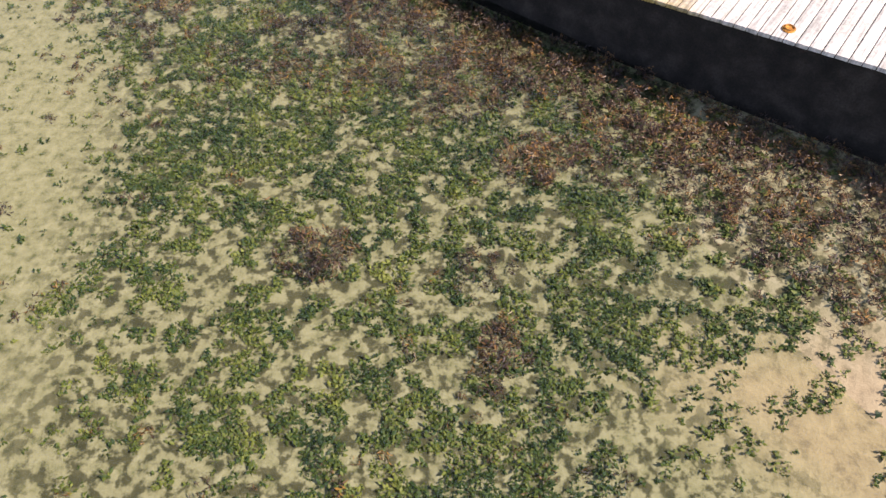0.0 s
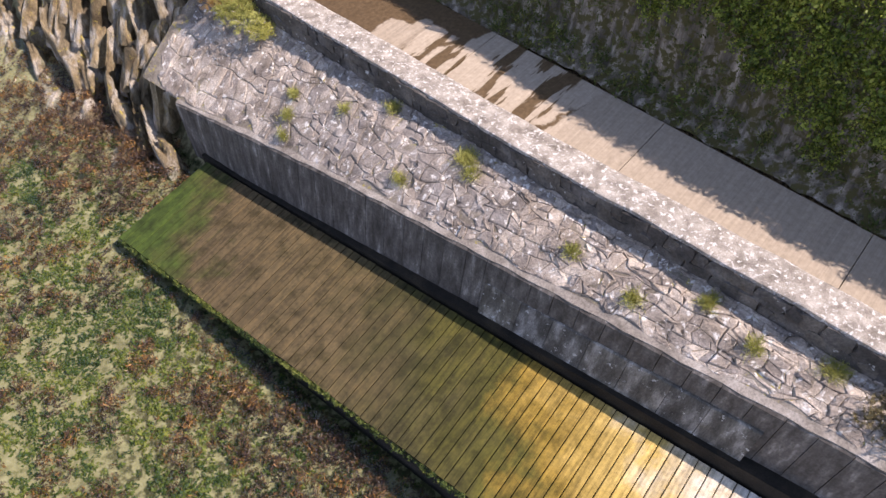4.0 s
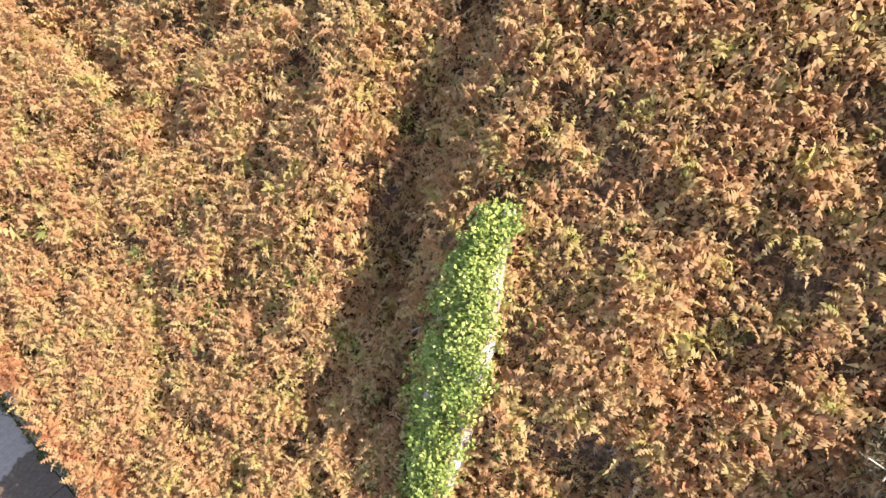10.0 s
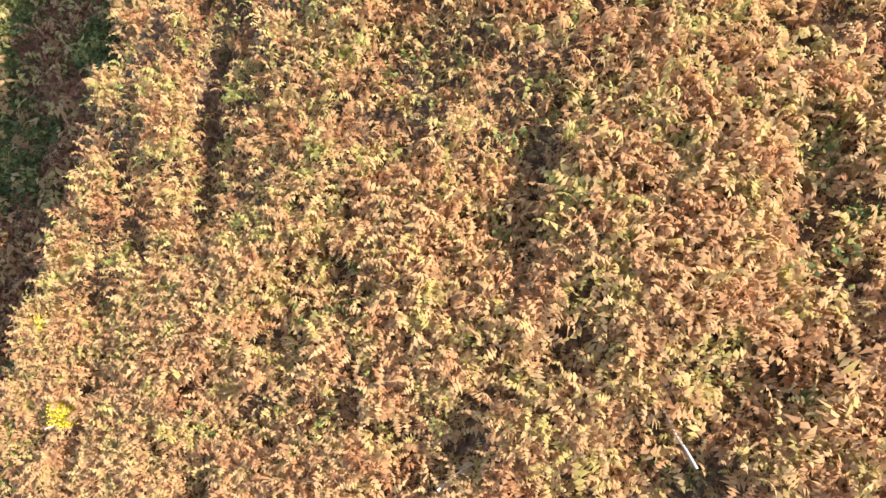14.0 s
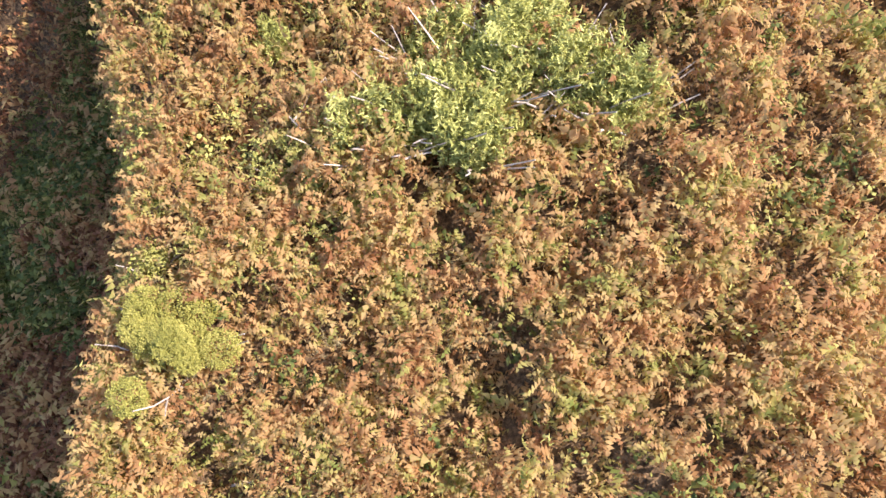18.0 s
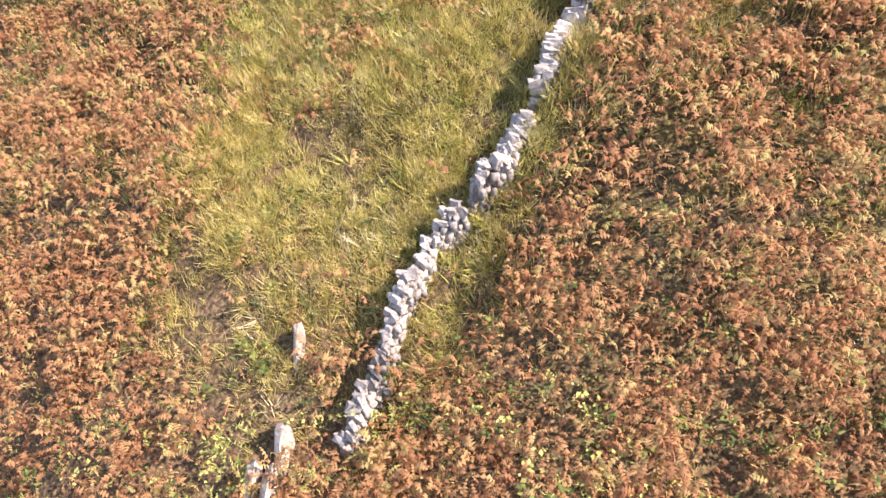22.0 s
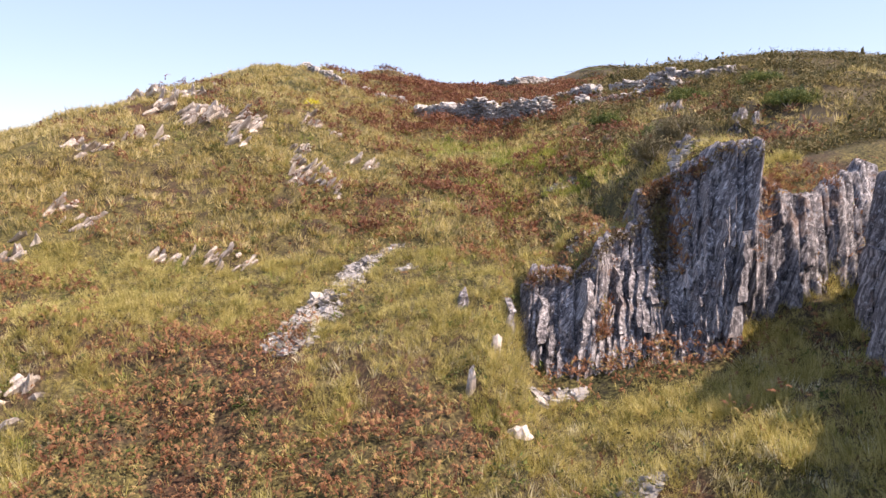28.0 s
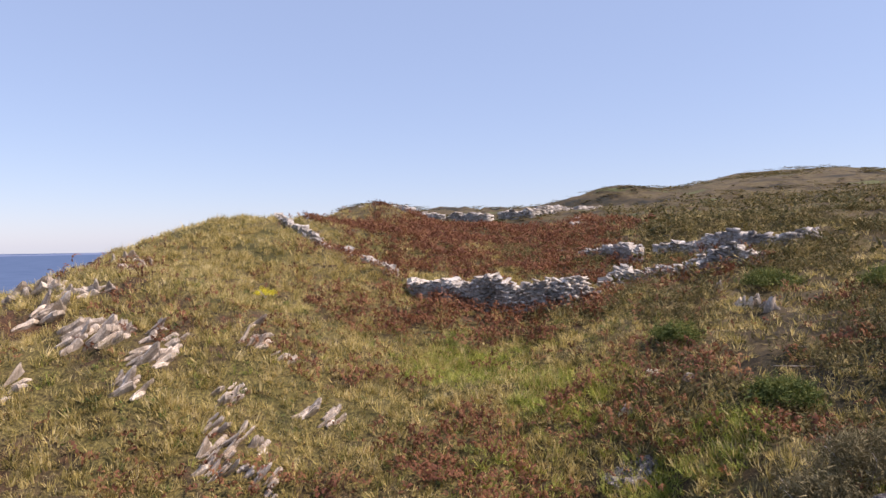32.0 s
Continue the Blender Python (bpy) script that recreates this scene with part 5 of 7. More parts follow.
dry_wall("old dry-stone wall round an upper field", [(10.5, 130.6, 0.35), (11.8, 129.6, 0.5), (12.3, 127.6, 1.2), (12.9, 126.7, 1.1), (15.0, 125.5, 0.8), (17.4, 123.6, 0.85), (19.9, 121.9, 0.7), (22.2, 122.2, 0.4)], 0.6, 0.28, 5, 45, mat=far_stone, gap=lambda x, y: value_noise(x, y, 0.9, 45) < -0.6)
dry_wall("low pale wall through red bracken", [(9.2, 133.0, 0.25), (10.6, 138.0, 0.35), (12.4, 146.0, 0.3), (14.6, 154.0, 0.4)], 0.45, 0.6, 3, 46, mat=far_stone, gap=lambda x, y: value_noise(x, y, 0.5, 46) < -0.2)
dry_wall("far boundary wall below the skyline", [(-11.7, 182.6, 0.7), (-7.6, 182.6, 0.9), (-3.8, 180.6, 1.0), (-0.4, 172.8, 0.9), (4.8, 164.6, 1.0), (10.2, 159.6, 0.8), (16.2, 169.2, 0.5), (21.5, 178.0, 0.3)], 0.8, 0.5, 5, 47, mat=far_stone, gap=lambda x, y: value_noise(x, y, 0.3, 48) < -0.55)

# ---- plant shapes ----
rs = np.random.default_rng(11)


def frond(length, width, rise, droop, pairs=7, yaw=0.0, twist=0.0):
    """A bracken frond: an arching stem with tapering leaflets on both sides. Returns verts, tris."""
    t = np.linspace(0, 1, pairs + 1)
    out, up = length * t * (1 - 0.12 * t), rise * np.sin(t * 1.5) - droop * t ** 2.2
    v, f = [(o, 0, u) for o, u in zip(out, up)], []
    for i in range(1, pairs):
        k = (i - 1) / (pairs - 1)
        reach = width * (1 - k) ** 0.75 * (0.55 + 0.45 * min(1, k * 6))
        for side in (-1, 1):
            r = reach * rs.uniform(0.8, 1.15)
            v.append((out[i] + r * 0.42 + 0.012 * rs.normal() * length, side * r * rs.uniform(0.8, 1.05), up[i] - 0.22 * r + twist * side * r + 0.16 * rs.normal() * r))
            f.append((i, i + 1, len(v) - 1) if side > 0 else (i + 1, i, len(v) - 1))
    v, c, s = np.array(v, np.float32), math.cos(yaw), math.sin(yaw)
    return np.c_[v[:, 0] * c - v[:, 1] * s, v[:, 0] * s + v[:, 1] * c, v[:, 2]], np.array(f, np.int32)


def gather(pieces):
    vs, fs, n = [], [], 0
    for v, f in pieces:
        vs.append(v)
        fs.append(f + n)
        n += len(v)
    return np.concatenate(vs).astype(np.float32), np.concatenate(fs).astype(np.int32)


def bracken_tuft(k=4, size=1.0, pairs=8):
    y0 = rs.uniform(0, 6.28)
    return gather([frond(size * rs.uniform(0.36, 0.66), size * rs.uniform(0.10, 0.17), size * rs.uniform(0.25, 0.62), size * rs.uniform(0.10, 0.50), pairs, y0 + 6.28 * i / k + rs.normal() * 0.35, rs.normal() * 0.35) for i in range(k)])


def grass_tuft(blades=20, height=0.4, spread=0.22, width=0.010):
    """Thin bent blades fanning out from a tussock; each blade is an island of its own."""
    out = []
    for _ in range(blades):
        a, b = rs.uniform(0, 6.28), rs.uniform(0.2, 1.0) * spread
        h, r0 = height * rs.uniform(0.55, 1.15), rs.uniform(0, 0.16)
        d, n = np.array((math.cos(a), math.sin(a), 0)), np.array((-math.sin(a), math.cos(a), 0))
        p0 = d * r0
        tip = p0 + d * b * 1.2 + (0, 0, h) + n * rs.normal() * 0.04
        out.append((np.array([p0 - n * width, p0 + n * width, tip], np.float32), np.array([(0, 1, 2)], np.int32)))
    return gather(out)


def leaf_clump(leaves=16, radius=0.16, size=0.05, height=0.15, pointed=0.0):
    """A loose clump of small broad leaves, each folded a little along its middle."""
    out = []
    for _ in range(leaves):
        a, r = rs.uniform(0, 6.28), radius * math.sqrt(rs.uniform(0, 1))
        c = np.array((r * math.cos(a), r * math.sin(a), rs.uniform(0, height)))
        u = rs.normal(size=3) * (1, 1, 0.55)
        u /= np.linalg.norm(u)
        w = np.cross(u, rs.normal(size=3) * 0.5 + (0, 0, 1))
        w /= np.linalg.norm(w)
        s = size * rs.uniform(0.7, 1.3)
        nrm = np.cross(u, w) * 0.25 * s
        out.append((np.array([c - u * s, c + w * s * (0.75 - 0.5 * pointed) + nrm, c + u * s * (1 + pointed), c - w * s * (0.75 - 0.5 * pointed) + nrm], np.float32), np.array([(0, 1, 2), (0, 2, 3)], np.int32)))
    return gather(out)


def sprig_clump(sprigs=9, height=0.35, spread=0.16, needles=12, needle=0.055):
    """Upright spiny sprigs, as on gorse and heather: a stem set with narrow needles."""
    out = []
    for _ in range(sprigs):
        a, r = rs.uniform(0, 6.28), spread * math.sqrt(rs.uniform(0, 1))
        base = np.array((r * math.cos(a), r * math.sin(a), 0))
        tip = base * 1.6 + (rs.normal() * 0.04, rs.normal() * 0.04, height * rs.uniform(0.6, 1.1))
        for k in range(needles):
            p = base + (tip - base) * (0.25 + 0.75 * k / needles)
            d = rs.normal(size=3) * (1, 1, 0.5) + (0, 0, 0.7)
            d /= np.linalg.norm(d)
            w = np.cross(d, rs.normal(size=3))
            w *= 0.011 / np.linalg.norm(w)
            out.append((np.array([p - w, p + w, p + d * needle * rs.uniform(0.7, 1.3)], np.float32), np.array([(0, 1, 2)], np.int32)))
    return gather(out)


def strewn(name, protos, pts, scales, mat, lean=0.15, stretch=None, normals=None, parent=None):
    """One mesh of many plants: each point takes a random shape, turn, size and lean."""
    pts, scales = np.asarray(pts, np.float32), np.asarray(scales, np.float32)
    pick, turn = rs.integers(0, len(protos), len(pts)), rs.uniform(0, 6.2832, len(pts)).astype(np.float32)
    tilt = (rs.normal(size=(len(pts), 2)) * lean).astype(np.float32)
    if normals is not None:
        tilt += np.asarray(normals, np.float32)
    vs, fs, n = [], [], 0
    for k, (v, f) in enumerate(protos):
        m = pick == k
        if not m.any():
            continue
        c, s = np.cos(turn[m])[:, None], np.sin(turn[m])[:, None]
        x, y, z = v[None, :, 0] * c - v[None, :, 1] * s, v[None, :, 0] * s + v[None, :, 1] * c, np.repeat(v[None, :, 2], m.sum(), 0)
        x, y, z = x + tilt[m, :1] * z, y + tilt[m, 1:] * z, z - tilt[m, :1] * x - tilt[m, 1:] * y
        sc = scales[m][:, None]
        p = np.stack([x * sc + pts[m, :1], y * sc + pts[m, 1:2], z * sc * (1 if stretch is None else stretch) + pts[m, 2:3]], -1).reshape(-1, 3)
        ff = (f[None] + (np.arange(m.sum()) * len(v))[:, None, None]).reshape(-1, 3) + n
        vs.append(p)
        fs.append(ff)
        n += len(p)
    return link_mesh(name, np.concatenate(vs), np.concatenate(fs), mat, parent)


def spread(count, x0, x1, y0, y1, keep):
    """Random points on the ground; keep(x, y) gives the chance of each."""
    x, y = rs.uniform(x0, x1, count), rs.uniform(y0, y1, count)
    m = rs.uniform(0, 1, count) < keep(x, y)
    x, y = x[m], y[m]
    return np.c_[x, y, ground(x, y)]


def blob(x, y, cx, cy, rx, ry=None, turn=0.0):
    """A soft-edged patch: 1 inside, 0 outside."""
    ry = ry or rx
    c, s = math.cos(radians(turn)), math.sin(radians(turn))
    u, v = ((x - cx) * c + (y - cy) * s) / rx, (-(x - cx) * s + (y - cy) * c) / ry
    d = np.sqrt(u * u + v * v) + 0.35 * rough(x, y, 0.6, 3, 21)
    return 1 - step01(0.7, 1.15, d)


# ---- what grows where ----
def clear_of_rock(p):
    """Drops the plants that would stand inside an outcrop."""
    keep = np.ones(len(p), bool)
    for cx, cy, d in ROCKY:
        keep &= (p[:, 0] - cx) ** 2 + (p[:, 1] - cy) ** 2 > d * d
    return p[keep]


def scree_bare(x, y):
    """Bare stone and rock, where nothing grows."""
    b = blob(x, y, 2.3, 69.3, 1.35, 1.4) + blob(x, y, 1.05, 79.6, 0.55, 1.9, -8) + blob(x, y, -2.3, 92.8, 0.95, 1.9) + blob(x, y, -1.7, 95.4, 0.75, 1.7) + blob(x, y, -0.9, 97.4, 0.6, 0.5)
    b = b + blob(x, y, -2.5, 79.8, 0.5, 1.0) + blob(x, y, -10.0, 86.2, 2.0, 1.6) * 0.5
    return np.clip(b, 0, 1)


def bracken_cover(x, y):
    s, w = road_sw(x, y)
    low = (1 - step01(58, 64, y + 0.25 * x)) * step01(11.2, 11.5, w) * np.clip(step01(-9.5, -12.5, s) + step01(11.4, 12.0, w), 0, 1)
    right = step01(1.0, 2.4, x - 0.55 * (y - 62)) * step01(56, 60, y) * (1 - step01(70, 74, y)) * (0.3 + 0.7 * (1 - step01(64, 69, y)))
    left = step01(2.4, 4.6, -x) * step01(58, 62, y) * (1 - step01(72, 77, y)) * 0.85
    hi = blob(x, y, 0.4, 86.2, 1.9, 1.8) + blob(x, y, -4.8, 86.0, 1.9, 3.0) + blob(x, y, -8.8, 79.0, 1.9, 2.8) * 0.9 + blob(x, y, -7.6, 76.0, 1.6, 2.2) * 0.9 + blob(x, y, -6.6, 81.6, 1.5, 1.8) * 0.8 + blob(x, y, 4.5, 74.8, 2.0, 1.7) + blob(x, y, 5.4, 78.0, 1.5, 2.4) * 0.5 + blob(x, y, 6.4, 81, 1.0, 1.3) * 0.7
    hi = hi + blob(x, y, 3, 138, 11, 15) * (1 - 0.8 * blob(x, y, 5, 133, 2.6, 4)) + blob(x, y, 13, 143, 5, 9, -20) * 0.9 + blob(x, y, 2.2, 105.0, 2.6, 2.4) * 0.8 + blob(x, y, -1.0, 100, 1.4, 4.0) * 0.5 + blob(x, y, 2.5, 117.5, 6.5, 2.6) * 0.9 + blob(x, y, 7, 89.8, 3.4, 1.0) + blob(x, y, -10, 98, 3.5, 1.6) * 0.35
    thin = (0.04 + 0.85 * step01(0.16, 0.46, rough(x, y, 0.30, 3, 31))) * step01(62, 66, y) * (1 - 0.55 * step01(92, 100, y)) * (1 - step01(120, 126, y)) * (1 - 0.6 * step01(3, 6, -x) * step01(96, 100, y)) * (0.25 + 0.75 * step01(82, 88, y))
    return np.clip(low + right + left + hi + thin, 0, 1) * (1 - scree_bare(x, y)) * (1 - ivy_cover(x, y)) * (1 - 0.85 * np.exp(-((x - np.interp(y, [37, 39.4, 42, 46], [-3.4, -3.1, -2.3, -2.1])) / 0.30) ** 2) * step01(37, 39, y) * (1 - step01(45, 47.5, y))) * (1 - 0.9 * np.clip(blob(x, y, -1.7, 61.3, 0.8, 1.6) + blob(x, y, -2.6, 62.8, 1.5, 2.2) + 0.6 * blob(x, y, -2.4, 57.6, 1.3, 1.4) + 0.8 * blob(x, y, 2.3, 20.6, 0.55, 0.6), 0, 1))


def ivy_cover(x, y):
    s, w = road_sw(x, y)
    edge = step01(10.9, 11.2, w) * (1 - step01(11.4, 12.0, w + 0.6 * rough(s, w, 0.5, 2, 4))) * step01(-13.5, -9.0, s + rough(s, w, 0.3, 2, 5))
    patch = blob(x, y, 5.95, 16.3, 0.75, 1.5, 10) + blob(x, y, 4.7, 15.2, 0.55, 0.5) * 0.8 + blob(x, y, 6.6, 17.6, 0.8, 1.0) * 0.7 + blob(x, y, -0.2, 21.3, 0.45, 1.6, 0)
    return np.clip(edge * (0.25 + 0.75 * step01(-0.3, 0.1, rough(x, y, 1.1, 3, 6))) + patch, 0, 1)


bracken_mat = leaf_mat("bracken_fronds", [(0.05, (0.175, 0.077, 0.035)), (0.24, (0.319, 0.139, 0.058)), (0.46, (0.474, 0.247, 0.108)), (0.62, (0.546, 0.355, 0.160)), (0.75, (0.515, 0.412, 0.154)), (0.90, (0.268, 0.278, 0.072))], 1.6, 0.5, each=0.32)
rust_bracken_mat = leaf_mat("rust_bracken_fronds", [(0.1, (0.13, 0.057, 0.029)), (0.33, (0.31, 0.142, 0.066)), (0.54, (0.45, 0.24, 0.113)), (0.69, (0.50, 0.36, 0.15)), (0.83, (0.27, 0.285, 0.078))], 2.0, 0.5, each=0.36)
dark_bracken_mat = leaf_mat("dark_bracken_fronds", [(0.1, (0.065, 0.024, 0.015)), (0.45, (0.17, 0.065, 0.034)), (0.7, (0.27, 0.12, 0.055)), (0.9, (0.34, 0.22, 0.085))], 1.0, 0.3, each=0.4)
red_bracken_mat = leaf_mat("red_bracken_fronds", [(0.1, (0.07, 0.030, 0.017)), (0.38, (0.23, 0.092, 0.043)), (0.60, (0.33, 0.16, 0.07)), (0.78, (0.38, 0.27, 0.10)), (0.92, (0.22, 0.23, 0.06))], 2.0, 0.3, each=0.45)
upper_grass_mat = leaf_mat("upper_grass_blades", [(0.08, (0.05, 0.055, 0.015)), (0.25, (0.20, 0.17, 0.045)), (0.42, (0.44, 0.35, 0.11)), (0.60, (0.62, 0.49, 0.20)), (0.9, (0.80, 0.66, 0.38))], 1.6, 0.45)
grass_mat = leaf_mat("hill_grass", [(0.08, (0.055, 0.07, 0.014)), (0.25, (0.20, 0.18, 0.042)), (0.44, (0.43, 0.36, 0.10)), (0.62, (0.62, 0.51, 0.19)), (0.9, (0.76, 0.64, 0.31))], 2.6, 0.4, each=0.42)
tan_bracken_mat = leaf_mat("tan_bracken_fronds", [(0.06, (0.30, 0.15, 0.07)), (0.24, (0.45, 0.235, 0.104)), (0.42, (0.535, 0.325, 0.152)), (0.56, (0.575, 0.41, 0.19)), (0.68, (0.52, 0.43, 0.145)), (0.82, (0.308, 0.330, 0.083))], 2.0, 0.6, each=0.26)
upper_bracken_mat = leaf_mat("upper_bracken_fronds", [(0.06, (0.160, 0.071, 0.036)), (0.22, (0.331, 0.154, 0.071)), (0.40, (0.490, 0.285, 0.128)), (0.54, (0.593, 0.427, 0.194)), (0.64, (0.479, 0.433, 0.142)), (0.76, (0.228, 0.274, 0.068))], 2.2, 0.6, each=0.25)
lush_mat = leaf_mat("lush_grass", [(0.1, (0.10, 0.15, 0.022)), (0.5, (0.30, 0.33, 0.06)), (0.9, (0.56, 0.52, 0.14))], 0.5, 0.3)
lime_mat = leaf_mat("lime_shrub_leaves", [(0.1, (0.20, 0.21, 0.05)), (0.5, (0.36, 0.36, 0.10)), (0.9, (0.50, 0.47, 0.17))], 2.0, 0.25)
ivy_mat = leaf_mat("ivy_leaves", [(0.1, (0.04, 0.07, 0.016)), (0.42, (0.14, 0.19, 0.03)), (0.65, (0.33, 0.38, 0.06)), (0.9, (0.58, 0.56, 0.12))], 1.6, 0.35, 0.45)
weed_mat = leaf_mat("low_greenery", [(0.1, (0.035, 0.055, 0.016)), (0.5, (0.10, 0.13, 0.03)), (0.8, (0.24, 0.24, 0.06)), (0.96, (0.42, 0.38, 0.11))], 1.6, 0.25)
gorse_mat = leaf_mat("gorse_needles", [(0.1, (0.18, 0.19, 0.05)), (0.5, (0.40, 0.42, 0.12)), (0.9, (0.62, 0.60, 0.22))], 1.5, 0.2)
heather_mat = leaf_mat("heather_sprigs", [(0.1, (0.07, 0.06, 0.03)), (0.5, (0.17, 0.14, 0.065)), (0.9, (0.30, 0.24, 0.13))], 1.0, 0.15)
scrub_mat = leaf_mat("scrub_sprigs", [(0.1, (0.03, 0.034, 0.012)), (0.35, (0.085, 0.083, 0.027)), (0.6, (0.18, 0.135, 0.052)), (0.9, (0.33, 0.26, 0.11))], 0.9, 0.25)
bloom_mat = leaf_mat("gorse_bloom", [(0.1, (0.55, 0.46, 0.02)), (0.9, (0.80, 0.70, 0.05))], 2.0, 0.3)

tufts = [bracken_tuft(k, 1.0, 7) for k in (4, 4, 5, 5, 4, 3, 4, 6)]
small_tufts = [bracken_tuft(k, 1.0, 6) for k in (4, 5, 4, 5, 4, 4, 5, 6)]
far_tufts = [bracken_tuft(3, 1.0, 5) for _ in range(4)]


def clumps(x, y):
    return step01(-0.45, 0.2, rough(x, y, 1.3, 3, 35))


def bracken_spread(count, x0, x1, y0, y1):
    p = spread(count, x0, x1, y0, y1, lambda x, y: bracken_cover(x, y) * (0.46 + 0.54 * clumps(x, y)))
    p[:, 2] += 0.06 + 0.28 * rs.uniform(0, 1, len(p)) + 0.40 * clumps(p[:, 0], p[:, 1]) + 0.12 * rough(p[:, 0], p[:, 1], 0.6, 2, 12)
    return p


p = bracken_spread(36000, -8.0, 9.0, 36, 62)
p = p[rs.uniform(0, 1, len(p)) > step01(51, 60, p[:, 1] + 2.5 * rough(p[:, 0], p[:, 1], 0.4, 2, 66))]
tagged(strewn("upper_bracken", small_tufts, p, rs.uniform(0.30, 0.66, len(p)), upper_bracken_mat, 0.45), "mixed bracken on the middle slope, rust, straw and olive fronds", "bracken", kind="stuff")
p = bracken_spread(19000, -13.5, 13.5, 4, 21)
tagged(strewn("bracken", tufts, p, rs.uniform(0.42, 0.85, len(p)), bracken_mat, 0.4), "rust-brown bracken on the slope above the road", "bracken", kind="stuff")
p = bracken_spread(36000, -13.5, 10.5, 20, 37)
tagged(strewn("tan_bracken", small_tufts, p, rs.uniform(0.36, 0.75, len(p)), tan_bracken_mat, 0.4), "dense autumn bracken, tan and straw fronds over the steep slope", "bracken", kind="stuff")
p = spread(34000, -11, 11, 51, 76, lambda x, y: bracken_cover(x, y) * (0.45 + 0.55 * clumps(x, y)) * step01(52, 60, y + 2.5 * rough(x, y, 0.4, 2, 66)))
p[:, 2] += 0.06 + 0.26 * rs.uniform(0, 1, len(p)) + 0.30 * clumps(p[:, 0], p[:, 1]) * (1 - step01(66, 70, p[:, 1]))
tagged(strewn("rust_bracken", [bracken_tuft(3, 1.0, 6) for _ in range(5)], p, rs.uniform(0.32, 0.64, len(p)), rust_bracken_mat, 0.4), "rust bracken among grass beside the wall", "bracken", kind="stuff")
p = spread(85000, -18, 18, 75, 155, lambda x, y: bracken_cover(x, y) * np.where(rough(x, y, 0.9, 2, 34) > -0.35, 1, 0.3) * np.where(y > 100, 0.85, 1))
p[:, 2] += 0.12 + 0.30 * rs.uniform(0, 1, len(p))
up = p[:, 1] > 99
tagged(strewn("red_bracken", [bracken_tuft(3, 1.0, 6) for _ in range(4)], p[~up], rs.uniform(0.26, 0.52, (~up).sum()), red_bracken_mat, 0.4), "low red-brown bracken patches among hill grass", "bracken", kind="stuff")
tagged(strewn("dark_bracken", far_tufts, p[up], rs.uniform(0.45, 0.85, up.sum()), dark_bracken_mat, 0.4), "deep red-brown bracken over the upper hollow", "bracken", kind="stuff")


def grass_cover(x, y):
    return (1 - 0.97 * bracken_cover(x, y)) * step01(58, 64, y + 0.45 * x) * (1 - scree_bare(x, y))


def seen_strip(x, y):
    """The hollow narrows the view: less is sown far out on both sides."""
    return 1 - step01(9, 15, np.abs(x) - 0.35 * np.maximum(y - 88, 0))


grass = [grass_tuft(14, 0.32, 0.26, 0.008), grass_tuft(14, 0.38, 0.22, 0.008), grass_tuft(16, 0.26, 0.28, 0.008), grass_tuft(14, 0.34, 0.34, 0.008)]
def tussock(x, y):
    return step01(-0.45, 0.35, rough(x, y, 1.1, 3, 37))


p = spread(112000, -13, 13, 58, 97, lambda x, y: grass_cover(x, y) * seen_strip(x, y) * (0.45 + 0.55 * tussock(x, y)))
p = clear_of_rock(p)
tagged(strewn("hill_grass", grass, p, rs.uniform(0.4, 0.85, len(p)) * (0.75 + 0.5 * tussock(p[:, 0], p[:, 1])), grass_mat, 0.3), "long yellow-green tussocky hill grass", "grass", kind="stuff")
meadow_mat = leaf_mat("meadow_grass_blades", [(0.1, (0.26, 0.25, 0.06)), (0.45, (0.56, 0.50, 0.15)), (0.75, (0.74, 0.65, 0.28)), (0.95, (0.82, 0.74, 0.42))], 1.6, 0.55)
p = spread(36000, -9, 11, 60, 80, lambda x, y: grass_cover(x, y) * (1 - 0.5 * step01(70, 80, y)) * step01(-0.3, 0.2, rough(x, y, 0.7, 3, 40)))
tagged(strewn("meadow_grass", [grass_tuft(14, 0.28, 0.24, 0.008), grass_tuft(14, 0.24, 0.28, 0.008)], clear_of_rock(p), rs.uniform(0.5, 1.0, len(clear_of_rock(p))), meadow_mat, 0.3), "pale straw-green grass beside the wall", "grass", kind="stuff")
# Bleached straw tussocks and low brown fern mixed through the meadow
straw_mat = leaf_mat("straw_blades", [(0.1, (0.20, 0.17, 0.07)), (0.45, (0.58, 0.50, 0.27)), (0.8, (0.82, 0.74, 0.50))], 0.8, 0.4)
p = clear_of_rock(spread(7000, -11, 11, 58, 90, lambda x, y: grass_cover(x, y) * seen_strip(x, y) * step01(0.0, 0.35, rough(x, y, 1.1, 3, 77))))
tagged(strewn("straw_tussocks", [grass_tuft(16, 0.38, 0.20, 0.009), grass_tuft(14, 0.30, 0.24, 0.009)], p, rs.uniform(0.6, 1.1, len(p)), straw_mat, 0.3), "bleached straw tussocks among greener hill grass", "grass", kind="stuff")
p = clear_of_rock(spread(4200, -9, 1.2, 66, 82, lambda x, y: grass_cover(x, y) * seen_strip(x, y) * step01(-0.05, 0.3, rough(x, y, 1.0, 3, 91))))
tagged(strewn("low_fern", [bracken_tuft(3, 0.9, 7), bracken_tuft(3, 0.9, 7)], p, rs.uniform(0.3, 0.55, len(p)), red_bracken_mat, 0.4), "low brown fern scattered through the meadow grass", "bracken", kind="stuff")
coarse = [grass_tuft(12, 0.30, 0.28, 0.016), grass_tuft(12, 0.26, 0.32, 0.017)]
